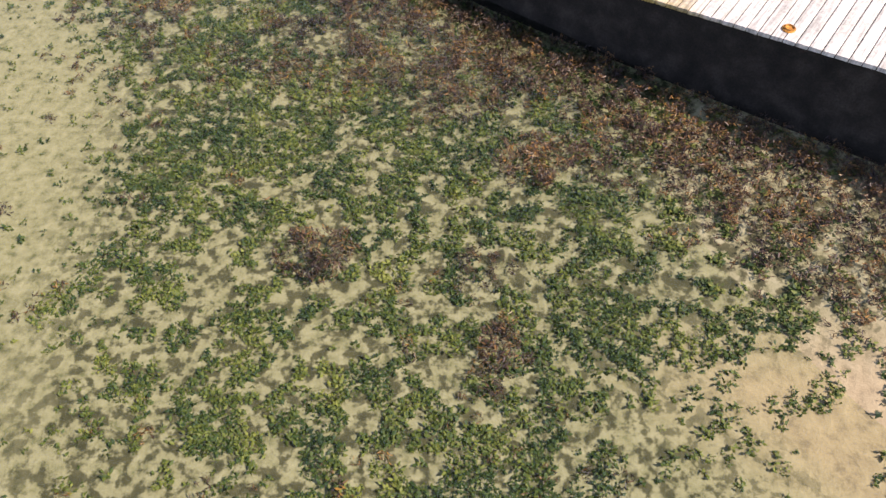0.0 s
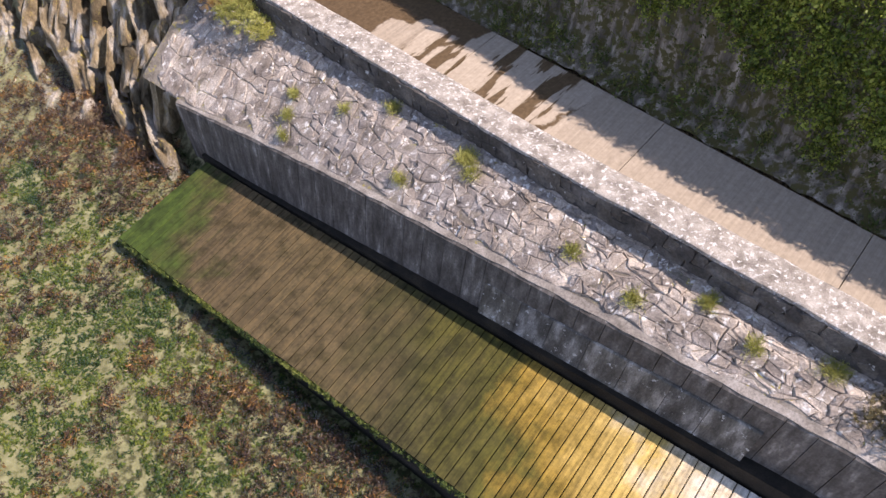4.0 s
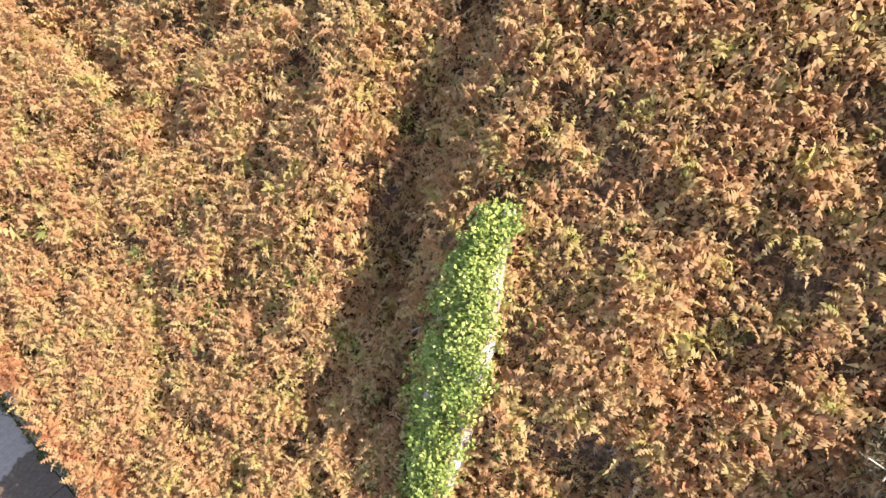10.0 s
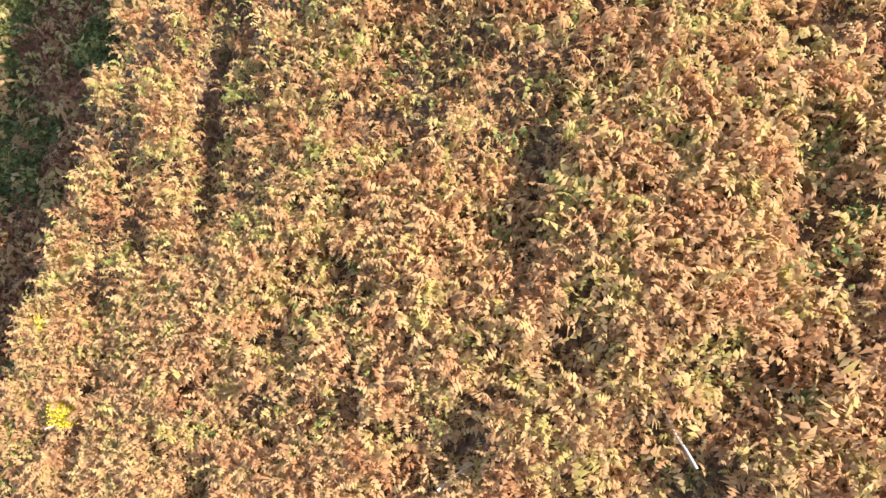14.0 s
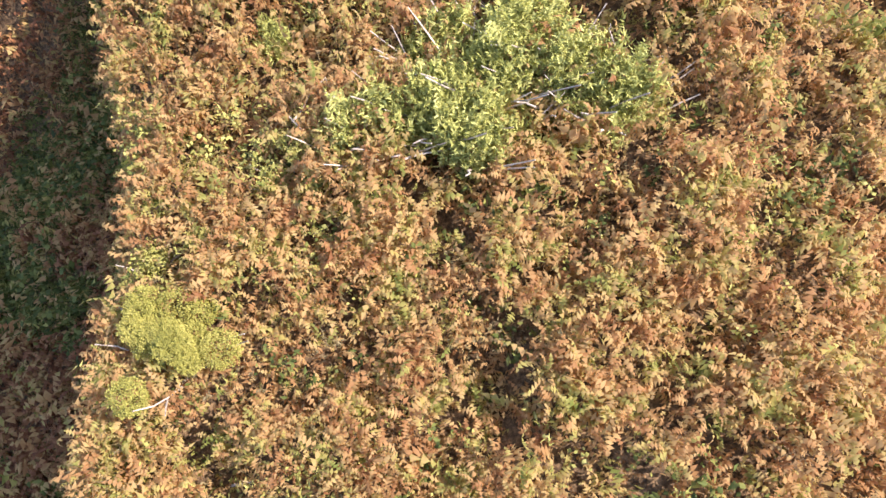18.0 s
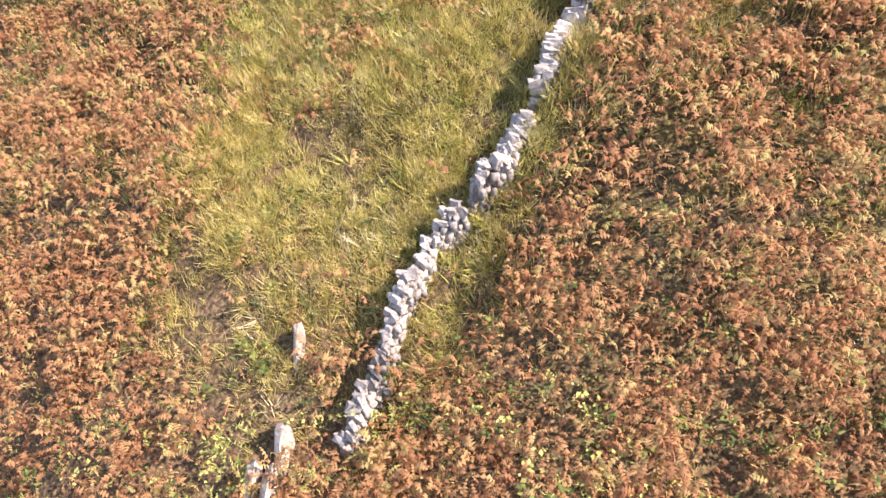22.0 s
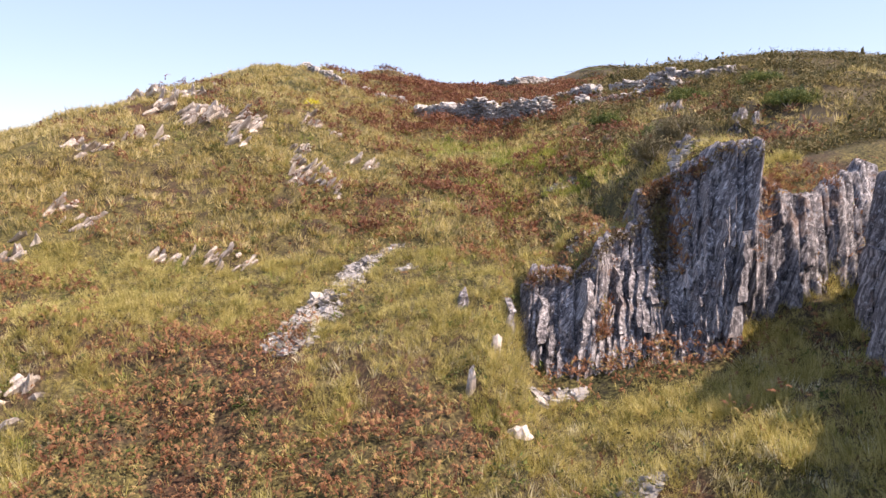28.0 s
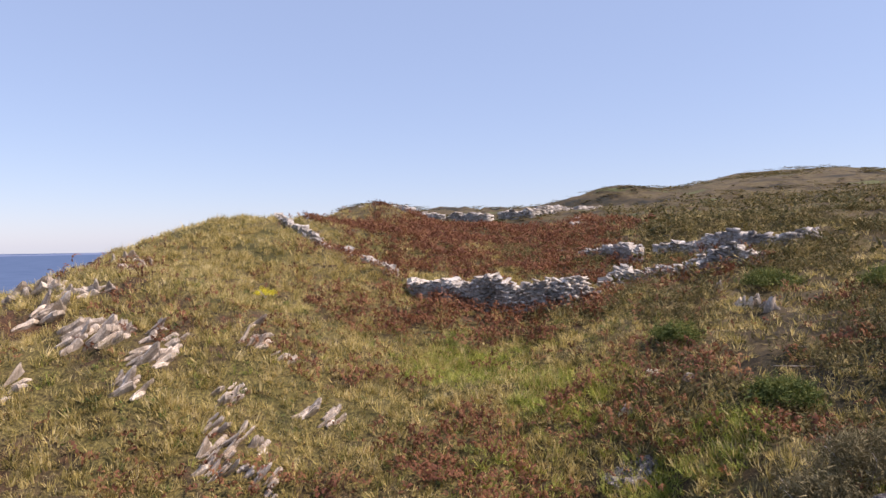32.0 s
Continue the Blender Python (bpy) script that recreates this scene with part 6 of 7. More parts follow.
p = spread(90000, -24, 24, 97, 150, lambda x, y: (1 - 0.75 * bracken_cover(x, y)) * (1 - 0.6 * step01(125, 145, y)) * (0.2 + 0.8 * tussock(x, y)) * (1 - 0.7 * step01(6, 11, x)))
p = clear_of_rock(p)
q = spread(22000, 5, 34, 96, 145, lambda x, y: np.where(rough(x, y, 0.35, 3, 58) > -0.15, 0.95, 0.12) * step01(5, 11, x + 0.25 * (y - 110)))
tagged(strewn("scrub", [sprig_clump(8, 0.36, 0.24, 4, 0.11), sprig_clump(7, 0.30, 0.22, 4, 0.11), leaf_clump(14, 0.24, 0.05, 0.28, 0.5)], q, rs.uniform(0.7, 1.8, len(q)), scrub_mat, 0.3), "dark heather and gorse scrub on the inland slope", "scrub", kind="stuff")
tagged(strewn("upper_grass", coarse, p, rs.uniform(0.4, 1.2, len(p)), upper_grass_mat, 0.3), "wind-combed pale grass over the upper hill", "grass", kind="stuff")
p = spread(17000, -12, 14, 62, 118, lambda x, y: np.clip(0.45 * step01(-0.1, 0.3, rough(x, y, 0.5, 3, 38)) * (1 - step01(74, 82, y)) * (1 - bracken_cover(x, y)) * (1 - scree_bare(x, y)) + 0.12 * step01(0.1, 0.4, rough(x, y, 0.5, 3, 39)) + blob(x, y, 3.0, 112.5, 3.2, 3.4) + blob(x, y, 6.0, 107, 2.4, 2.0) + blob(x, y, 2.6, 77, 2.2, 3.0) * 0.4 + blob(x, y, 4.6, 82, 2.5, 2.0) * 0.5 + blob(x, y, 6.5, 67, 1.6, 3) * 0.6, 0, 1))
tagged(strewn("green_grass", [grass_tuft(16, 0.3, 0.24, 0.010), grass_tuft(16, 0.26, 0.28, 0.010)], p, rs.uniform(0.6, 1.2, len(p)), lush_mat, 0.2), "fresh green grass in the damp hollow", "grass", kind="stuff")

p = spread(7000, -3, 12, 99, 117, lambda x, y: np.clip(blob(x, y, 1.8, 112.3, 2.6, 2.2) + blob(x, y, 5.9, 109.3, 2.2, 2.0) + blob(x, y, 8.2, 103.4, 2.4, 1.6) + 0.5 * blob(x, y, 3.6, 104.5, 2.4, 2.0), 0, 1))
tagged(strewn("hollow_grass", [grass_tuft(12, 0.30, 0.26, 0.016), grass_tuft(12, 0.24, 0.30, 0.016)], p, rs.uniform(0.7, 1.2, len(p)), lush_mat, 0.2), "bright green grass on the floor of the hollow", "grass", kind="stuff")

leaves = [leaf_clump(20, 0.20, 0.036, 0.16) for _ in range(4)]
p = spread(22000, -12, 14, 2, 26, lambda x, y: ivy_cover(x, y))
p[:, 2] += rs.uniform(0.0, 0.40, len(p)) + 0.25 * rough(p[:, 0], p[:, 1], 1.2, 2, 15)
tagged(strewn("ivy", leaves, p, rs.uniform(0.8, 1.5, len(p)), ivy_mat, 0.25), "green ivy and bramble leaves hanging over the rock cutting", "ivy", kind="stuff")
p = spread(24000, -11, 11, 14, 118, lambda x, y: np.where(rough(x, y, 0.9, 3, 51) > 0.22, 0.7, 0.10) * np.where(y < 62, 1, 0.35) * (1 - scree_bare(x, y)) * step01(12.6, 13.4, road_sw(x, y)[1]))
p[:, 2] += rs.uniform(0.05, 0.5, len(p)) * (p[:, 1] < 62)
tagged(strewn("undergrowth", [leaf_clump(14, 0.2, 0.034, 0.22), leaf_clump(12, 0.16, 0.045, 0.2, 0.5)], p, rs.uniform(0.7, 1.3, len(p)), weed_mat, 0.3), "small dark green plants between the fronds", "undergrowth", kind="stuff")
p = spread(5200, -7, 6, 44, 61, lambda x, y: np.where(rough(x, y, 0.7, 3, 55) > 0.0, 0.8, 0.1) * (1 - 0.75 * step01(-0.5, 1.5, x)))
p[:, 2] += rs.uniform(0.15, 0.55, len(p))
tagged(strewn("green_herbs", [leaf_clump(14, 0.17, 0.030, 0.2), sprig_clump(5, 0.28, 0.10, 6, 0.07)], p, rs.uniform(0.7, 1.3, len(p)), lime_mat, 0.3), "yellow-green young plants among the bracken", "undergrowth", kind="stuff")
p = spread(8500, -11, 11, 34, 112, lambda x, y: np.where(rough(x, y, 0.4, 3, 77) > 0.2, 0.9, 0.06))
p[:, 2] += rs.uniform(0.0, 0.35, len(p)) * (p[:, 1] < 60)
tagged(strewn("heather", [sprig_clump(8, 0.3, 0.16, 6), sprig_clump(7, 0.36, 0.2, 6)], p, rs.uniform(0.7, 1.3, len(p)), heather_mat, 0.25), "grey-brown heather and dead stems", "heather", kind="stuff")

heath_moss_mat = leaf_mat("cliff_moss_leaves", [(0.1, (0.03, 0.02, 0.012)), (0.45, (0.10, 0.058, 0.028)), (0.7, (0.16, 0.12, 0.04)), (0.95, (0.25, 0.22, 0.07))], 1.5, 0.15)
herb_mat = leaf_mat("hill_herb_leaves", [(0.1, (0.022, 0.027, 0.011)), (0.5, (0.085, 0.078, 0.026)), (0.75, (0.17, 0.092, 0.04)), (0.95, (0.26, 0.22, 0.06))], 2.2, 0.2)
p = clear_of_rock(spread(30000, -13, 13, 60, 116, lambda x, y: (1 - scree_bare(x, y)) * seen_strip(x, y) * np.clip(step01(-0.15, 0.2, rough(x, y, 1.4, 3, 53)) * 0.8 + blob(x, y, 5.2, 78.5, 2.2, 3.2) + 0.8 * step01(0.3, 1.0, x - np.interp(y, WALL_Y, WALL_X)) * step01(64, 67, y) * (1 - step01(78, 82, y)), 0, 1)))
tagged(strewn("hill_herbs", [leaf_clump(9, 0.13, 0.028, 0.16, 0.4), leaf_clump(8, 0.11, 0.03, 0.20, 0.6)], p, rs.uniform(0.7, 1.4, len(p)), herb_mat, 0.3), "low dark herbs and heath between the grass tufts", "undergrowth", kind="stuff")

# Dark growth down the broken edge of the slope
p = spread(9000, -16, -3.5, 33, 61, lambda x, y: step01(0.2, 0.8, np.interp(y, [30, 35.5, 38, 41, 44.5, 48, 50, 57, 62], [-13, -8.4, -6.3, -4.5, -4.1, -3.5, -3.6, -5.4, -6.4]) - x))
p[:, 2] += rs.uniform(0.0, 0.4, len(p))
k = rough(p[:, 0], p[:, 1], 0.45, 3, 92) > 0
tagged(strewn("ravine_scrub", [leaf_clump(12, 0.26, 0.06, 0.26), sprig_clump(6, 0.4, 0.18, 5, 0.10)], p[k], rs.uniform(1.0, 1.8, k.sum()), weed_mat, 0.3), "dark green scrub down the shaded ravine", "scrub", kind="stuff")
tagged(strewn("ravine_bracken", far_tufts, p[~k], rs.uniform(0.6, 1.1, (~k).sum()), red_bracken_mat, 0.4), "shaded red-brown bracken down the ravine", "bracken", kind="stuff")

# Brown moss and grass hanging over the cliff edge and down its cleft
mp, fall = [], random.Random(77)
for _ in range(700):
    u = fall.uniform(3.9, 10.3) if fall.random() < 0.4 else fall.gauss(8.3, 0.18)
    a, b = Vector(cliff_base(u)), Vector(cliff_head(u))
    deep = abs(fall.gauss(0, 0.04)) if abs(u - 8.3) > 0.4 else abs(fall.gauss(0, 0.28))
    q = b.lerp(a, min(deep, 0.8))
    mp.append((q.x, q.y - 0.05 - 0.2 * math.sin(3.14 * deep) - fall.uniform(0, 0.15), q.z + 0.05))
tagged(strewn("cliff_moss", [leaf_clump(12, 0.14, 0.03, 0.12), leaf_clump(10, 0.12, 0.03, 0.16, 0.5)], np.array(mp), rs.uniform(0.6, 1.3, len(mp)), heath_moss_mat, 0.4), "brown moss and dry grass hanging over the cliff edge", "moss", kind="stuff")

# Rough growth over the ridge and the far hill
p = spread(2600, 8, 60, 118, 165, lambda x, y: np.where(rough(x, y, 0.16, 3, 59) > -0.25, 0.9, 0.15) * step01(0, 5, x - 9 - 0.15 * (y - 120)))
tagged(strewn("ridge_scrub", [sprig_clump(12, 0.34, 0.3, 6, 0.12), leaf_clump(22, 0.34, 0.07, 0.32, 0.5), leaf_clump(18, 0.4, 0.06, 0.22)], p, rs.uniform(1.0, 2.6, len(p)), scrub_mat, 0.3), "brown heath and gorse over the inland ridge", "scrub", kind="stuff")
p = spread(20000, -30, 130, 155, 290, lambda x, y: np.where(rough(x, y, 0.05, 4, 60) > -0.15, 0.9, 0.15))
tagged(strewn("far_scrub", [leaf_clump(12, 0.5, 0.10, 0.16, 0.3), leaf_clump(10, 0.5, 0.12, 0.2)], p, rs.uniform(0.9, 2.4, len(p)), scrub_mat, 0.2, stretch=0.22), "dark heath patches over the far hill", "scrub", kind="stuff")

# Thinner bracken and heath further out along the slope
p = np.concatenate([spread(4500, -34, -8, 14, 64, lambda x, y: step01(13, 15, road_sw(x, y)[1]) * (ground(x, y) > 6)), spread(6000, 8.5, 44, 2, 82, lambda x, y: step01(12.5, 14, road_sw(x, y)[1]) * (1 - 0.8 * step01(60, 80, y)))])
p[:, 2] += rs.uniform(0.0, 0.5, len(p))
tagged(strewn("outer_bracken", far_tufts, p, rs.uniform(0.9, 1.7, len(p)), upper_bracken_mat, 0.35), "bracken over the wider hillside", "bracken", kind="stuff")

# ---- shrubs, stems and small things on the hill ----
bark = stone_mat("pale_dead_wood", (0.30, 0.26, 0.22), (0.46, 0.41, 0.36), (0.60, 0.56, 0.50), 8.0)
rb = random.Random(8)


def tube(points, r0, r1, sides=5):
    """A tapering stem through points."""
    bm = bmesh.new()
    rings = []
    n = len(points)
    for k, p in enumerate(points):
        d = (Vector(points[min(k + 1, n - 1)]) - Vector(points[max(k - 1, 0)])).normalized()
        a = d.orthogonal().normalized()
        b = d.cross(a)
        r = r0 + (r1 - r0) * k / (n - 1)
        rings.append([bm.verts.new(Vector(p) + (a * math.cos(6.2832 * i / sides) + b * math.sin(6.2832 * i / sides)) * r) for i in range(sides)])
    for a, b in zip(rings, rings[1:]):
        for i in range(sides):
            j = (i + 1) % sides
            bm.faces.new((a[i], a[j], b[j], b[i]))
    bm.faces.new(rings[0][::-1])
    bm.faces.new(rings[-1])
    return bm


def wander(start, heading, rise, length, n=6, bend=0.5):
    p, h, out = Vector(start), heading, [tuple(start)]
    for k in range(n):
        h += rb.uniform(-bend, bend)
        p = p + Vector((math.cos(h), math.sin(h), rise + rb.uniform(-0.15, 0.15))) * (length / n)
        out.append(tuple(p))
    return out


def shrub(name, label, category, x, y, height, radius, mat, protos, count, scale, stems=5, cushions=0, group="", up=0.0):
    z = gz(x, y) + up
    ob = thing(name, label, category, group, at=(x, y, z))
    for k in range(stems):
        a = 6.28 * k / stems + rb.uniform(-0.5, 0.5)
        part("stem", tube(wander((0, 0, -0.1), a, 1.0, max(height, 0.3) * 0.95, 5, 0.45), 0.022, 0.008), bark, ob)
    if cushions:
        pts = []
        for k in range(cushions):
            a, d = rb.uniform(0, 6.28), radius * math.sqrt(rb.random())
            c = np.array((d * math.cos(a), d * math.sin(a), height * rb.uniform(0.7, 1.0)))
            v = rs.normal(size=(count // cushions, 3))
            v /= np.linalg.norm(v, axis=1)[:, None]
            pts.append(c + v * radius * rb.uniform(0.17, 0.30))
        pts = np.concatenate(pts)
    else:
        v = rs.normal(size=(count, 3))
        v /= np.linalg.norm(v, axis=1)[:, None]
        v *= rs.uniform(0.55, 1.0, count)[:, None] * (1 + 0.25 * rough(v[:, 0] * 2 + x, v[:, 1] * 2 + y, 1.0, 2, 5))[:, None]
        pts = np.c_[v[:, :2] * radius, np.abs(v[:, 2]) * height * 0.8 + height * 0.1]
    strewn("crown", protos, pts, rs.uniform(0.8, 1.2, len(pts)) * scale, mat, 0.35, parent=ob)
    return ob


needles = [sprig_clump(6, 0.26, 0.09, 11, 0.06), sprig_clump(5, 0.3, 0.08, 12, 0.06), sprig_clump(7, 0.22, 0.1, 10, 0.055)]
small_leaves = [leaf_clump(16, 0.10, 0.022, 0.09), leaf_clump(14, 0.11, 0.024, 0.08)]
cushion_mat = leaf_mat("cushion_leaves", [(0.1, (0.18, 0.19, 0.04)), (0.5, (0.34, 0.33, 0.075)), (0.9, (0.48, 0.44, 0.13))], 2.0, 0.25)
shrub("cushion_shrub", "rounded lime-green cushions of a low shrub in bracken", "shrub", -2.55, 47.2, 1.0, 0.78, cushion_mat, small_leaves, 2800, 0.42, 6, cushions=15)
for x, y, h, r in ((0.75, 50.0, 1.2, 0.55), (1.55, 50.5, 1.35, 0.62), (2.35, 50.2, 1.2, 0.55), (1.15, 49.6, 1.2, 0.5), (0.2, 49.9, 1.0, 0.45), (2.95, 49.9, 1.0, 0.42), (-0.4, 49.8, 0.9, 0.36), (1.9, 51.2, 1.1, 0.5), (0.75, 50.9, 1.0, 0.45)):
    shrub("gorse_bush", "green gorse bush with pale bare stems among bracken", "shrub", x, y, h, r, gorse_mat, needles, int(240 * r / 0.5), 1.15, 12, group="gorse bushes on the slope")
for x, y, h, r in ((-3.3, 48.7, 0.5, 0.26), (-1.5, 49.5, 0.5, 0.22), (-0.9, 49.9, 0.45, 0.25), (-0.2, 48.6, 0.5, 0.26), (0.2, 48.2, 0.45, 0.25), (-3.7, 53.3, 0.55, 0.28), (-2.4, 54.4, 0.55, 0.3), (-3.3, 50.6, 0.5, 0.3), (-1.7, 51.6, 0.5, 0.3), (-2.3, 57.4, 0.6, 0.4), (-1.6, 57.9, 0.6, 0.4), (-2.9, 56.9, 0.55, 0.35), (-1.2, 58.6, 0.6, 0.38)):
    shrub("small_bush", "small yellow-green bush standing above the bracken", "shrub", x, y, h, r, lime_mat if r < 0.27 else gorse_mat, small_leaves if r < 0.27 else needles, 80, 1.0, 3, group="small bushes on the slope")
for x, y, r in ((-6.95, 38.7, 0.22), (-6.5, 38.1, 0.2), (-6.6, 36.9, 0.28), (-6.4, 35.6, 0.26), (-4.0, 42.0, 0.2), (-4.02, 42.4, 0.22), (-4.06, 42.8, 0.2), (-4.2, 43.4, 0.16), (-4.0, 41.6, 0.15), (-4.4, 44.6, 0.16), (-4.2, 45.4, 0.14), (-1.6, 41.0, 0.16), (-6.7, 114.8, 0.5)):
    shrub("blooming_gorse", "low gorse in bright yellow bloom at the slope edge", "shrub", x, y, 0.42, r, bloom_mat, small_leaves, 60, 0.9, 3, group="gorse in bloom", up=0.45)
for x, y, h, r in ((5.9, 19.9, 1.3, 0.9), (6.2, 18.8, 1.1, 0.8), (9.0, 97.9, 0.9, 0.8), (10.1, 98.4, 0.9, 0.9), (11.4, 99.2, 0.8, 0.8)):
    shrub("bare_bush", "grey leafless bush of thin tangled stems", "shrub", x, y, h, r, heather_mat, [sprig_clump(7, 0.5, 0.16, 5, 0.12)], 170, 1.0, 9, group="bare bushes")
for q, w, h, r, m, protos, text in (
        (-16.9, 6.75, 0.45, 0.55, heather_mat, needles, "brown dry bush hanging over the parapet end"), (-16.2, 6.7, 0.5, 0.6, bracken_mat, needles, "rust and brown bush hanging over the parapet"),
        (-15.4, 6.6, 0.5, 0.65, upper_bracken_mat, needles, "rust and olive bush trailing down beside the parapet"), (-14.6, 6.4, 0.5, 0.7, upper_bracken_mat, needles, "olive bush trailing over the apron head"),
        (-13.8, 6.3, 0.5, 0.65, lime_mat, needles, "yellow-green bush rooted at the head of the apron"), (-13.1, 6.15, 0.45, 0.55, lime_mat, small_leaves, "yellow-green leafy bush on the apron"), (-12.6, 6.1, 0.4, 0.4, cushion_mat, small_leaves, "bright yellow-green bush tip against the parapet")):
    shrub("hanging_bush", text, "shrub", *road_xy(q, w), h, r, m, protos, int(330 * r), 0.75, 5, group="bushes over the parapet", up=6.15 + 0.3 * (w - 6.2) - gz(*road_xy(q, w)))
shrub("bramble", "brown bramble tangle on the apron by the parapet", "shrub", *road_xy(5.6, 6.3), 0.4, 0.75, heather_mat, needles, 190, 0.9, 6, up=6.35 - gz(*road_xy(5.6, 6.3)))
for x, y, r in ((16.5, 116.5, 1.3), (18.5, 110.5, 1.2), (10.2, 110.6, 0.9), (11.2, 104.3, 0.9), (17.5, 105.5, 1.1)):
    shrub("gorse_thicket", "dark green gorse thicket on the upper slope", "shrub", x, y, 0.6, r, weed_mat, [sprig_clump(10, 0.3, 0.2, 7, 0.09), leaf_clump(14, 0.2, 0.04, 0.2)], 150, 1.2, 4, group="gorse thickets")

# Dead stems lying across the bracken
for x, y, ang, ln in ((-2.0, 41.4, 0.2, 0.5), (-1.8, 42.3, 1.2, 0.45), (-1.7, 43.4, 0.3, 0.55), (-1.9, 44.2, 2.0, 0.4), (-2.3, 40.6, 0.5, 0.5), (-1.6, 45.0, 0.1, 0.45), (-4.3, 44.0, 2.8, 0.5), (-4.2, 42.9, 2.6, 0.4), (-1.9, 42.8, 0.7, 0.35), (2.5, 20.9, 0.35, 0.8), (2.45, 19.5, 0.9, 0.7), (2.7, 20.2, 0.9, 0.4), (-0.35, 23.1, 0.45, 0.5), (1.6, 33.1, 0.2, 0.5), (0.4, 33.4, 0.9, 0.6), (3.1, 33.3, 2.2, 0.8), (-3.6, 34.6, 0.5, 0.7), (-3.3, 33.4, 0.8, 0.7), (-2.4, 33.1, 0.1, 0.5), (-0.1, 39.3, 0.6, 0.6), (-2.0, 42.7, 0.3, 0.4), (-2.1, 41.6, 0.2, 0.5), (-2.0, 40.0, 0.3, 0.5), (-5.3, 42.4, 2.9, 0.4), (-1.9, 45.8, 0.2, 0.4), (-1.2, 49.9, 1.2, 0.6), (0.3, 49.2, 0.5, 0.6), (-0.4, 49.4, 0.1, 0.6), (13.2, 107.4, -0.4, 1.6), (12.0, 106.6, -0.2, 1.5)):
    z = gz(x, y) + (0.75 if y < 60 else 0.15)
    pts = wander((0, 0, 0), ang, 0.02, ln * 1.5, 6, 0.25)
    ob = part("dead_stem", tube(pts, 0.017, 0.006), bark)
    ob.location = (x, y, z)
    tagged(ob, "bleached dead stem lying across the bracken", "branch", "dead stems")

# A fin of rock wrapped in ivy
# Brighter copy of the ivy leaves, with sunlight put into their colour
fin_ivy_mat = leaf_mat("sunlit_ivy_leaves", [(0.1, (0.10, 0.16, 0.03)), (0.5, (0.26, 0.34, 0.07)), (0.9, (0.50, 0.50, 0.14))], 1.2, 0.25, 0.5)
fin = thing("ivy_fin", "narrow fin of rock wrapped in sunlit ivy", "rock", at=(0.4, 22.0, gz(0.4, 22.0)))
st = []
for k in range(13):
    f = k / 12
    x, y = -0.05 + 1.25 * f + 0.12 * math.sin(5 * f), 20.5 + 3.3 * f
    g0, h, w = gz(x, y), 0.75 + 0.3 * math.sin(3.1 * f), 0.26 + 0.10 * math.sin(3.1 * f)
    st.append([(x - w - 0.4, y, g0 - 0.4), (x + w - 0.08, y, g0 - 0.4), (x + w - 0.1, y, g0 + h), (x + w - 0.26, y, g0 + h + 0.06), (x - w * 0.7, y, g0 + h * 0.55)])
bm = swept([[tuple(Vector(p) - fin.location) for p in ring] for ring in st])
part("rock", bm, pale_rock, fin)
pts = []
for _ in range(950):
    f, e = rs.uniform(0, 1), rs.uniform(0, 1) ** 0.75
    i = min(int(f * 12), 11)
    u = f * 12 - i
    a = [np.array(st[i][k]) * (1 - u) + np.array(st[i + 1][k]) * u for k in (0, 4, 3)]
    q = a[0] + (a[1] - a[0]) * e * 2 if e < 0.5 else a[1] + (a[2] - a[1]) * (e * 2 - 1)
    pts.append(q - np.array(fin.location) + (rs.normal() * 0.12 - 0.02, rs.normal() * 0.05, 0.02 + abs(rs.normal()) * 0.08))
strewn("ivy_leaves", leaves, np.array(pts), rs.uniform(0.5, 1.0, len(pts)), fin_ivy_mat, 0.4, parent=fin)

# ---- weed on the sea bed and the shore ----
green_weed = leaf_mat("green_seaweed", [(0.12, (0.014, 0.030, 0.012)), (0.38, (0.036, 0.066, 0.016)), (0.6, (0.10, 0.125, 0.022)), (0.9, (0.27, 0.27, 0.06))], 0.9, 0.15, 0.6, each=0.4)
brown_weed = leaf_mat("brown_wrack", [(0.1, (0.020, 0.013, 0.012)), (0.45, (0.055, 0.034, 0.027)), (0.68, (0.14, 0.075, 0.03)), (0.86, (0.30, 0.15, 0.035)), (0.97, (0.45, 0.36, 0.25))], 0.9, 0.05, 0.4)


def weed_cover(x, y):
    s, w = slip_sw(x, y)
    edge = step01(-11.2, -8.6, x + 0.22 * (y + 3) + 0.35 * np.maximum(y, 0) + 0.9 * rough(x, y, 0.5, 2, 81))
    bare = np.clip(blob(x, y, 4.4, -13.6, 2.6, 1.7) * 0.85 + blob(x, y, 8.5, -13.2, 3.2, 1.7) * 0.6, 0, 1)
    pat = step01(-0.12, 0.12, rough(x, y, 2.6, 2, 82) + 0.5 * rough(x, y, 0.35, 2, 83) + 0.20 + 0.25 * step01(-3, 4, y))
    return np.clip((0.05 + 0.95 * edge) * (pat * 0.97 + 0.02 + 0.12 * step01(0, 4, y)) * (1 - bare), 0, 1)


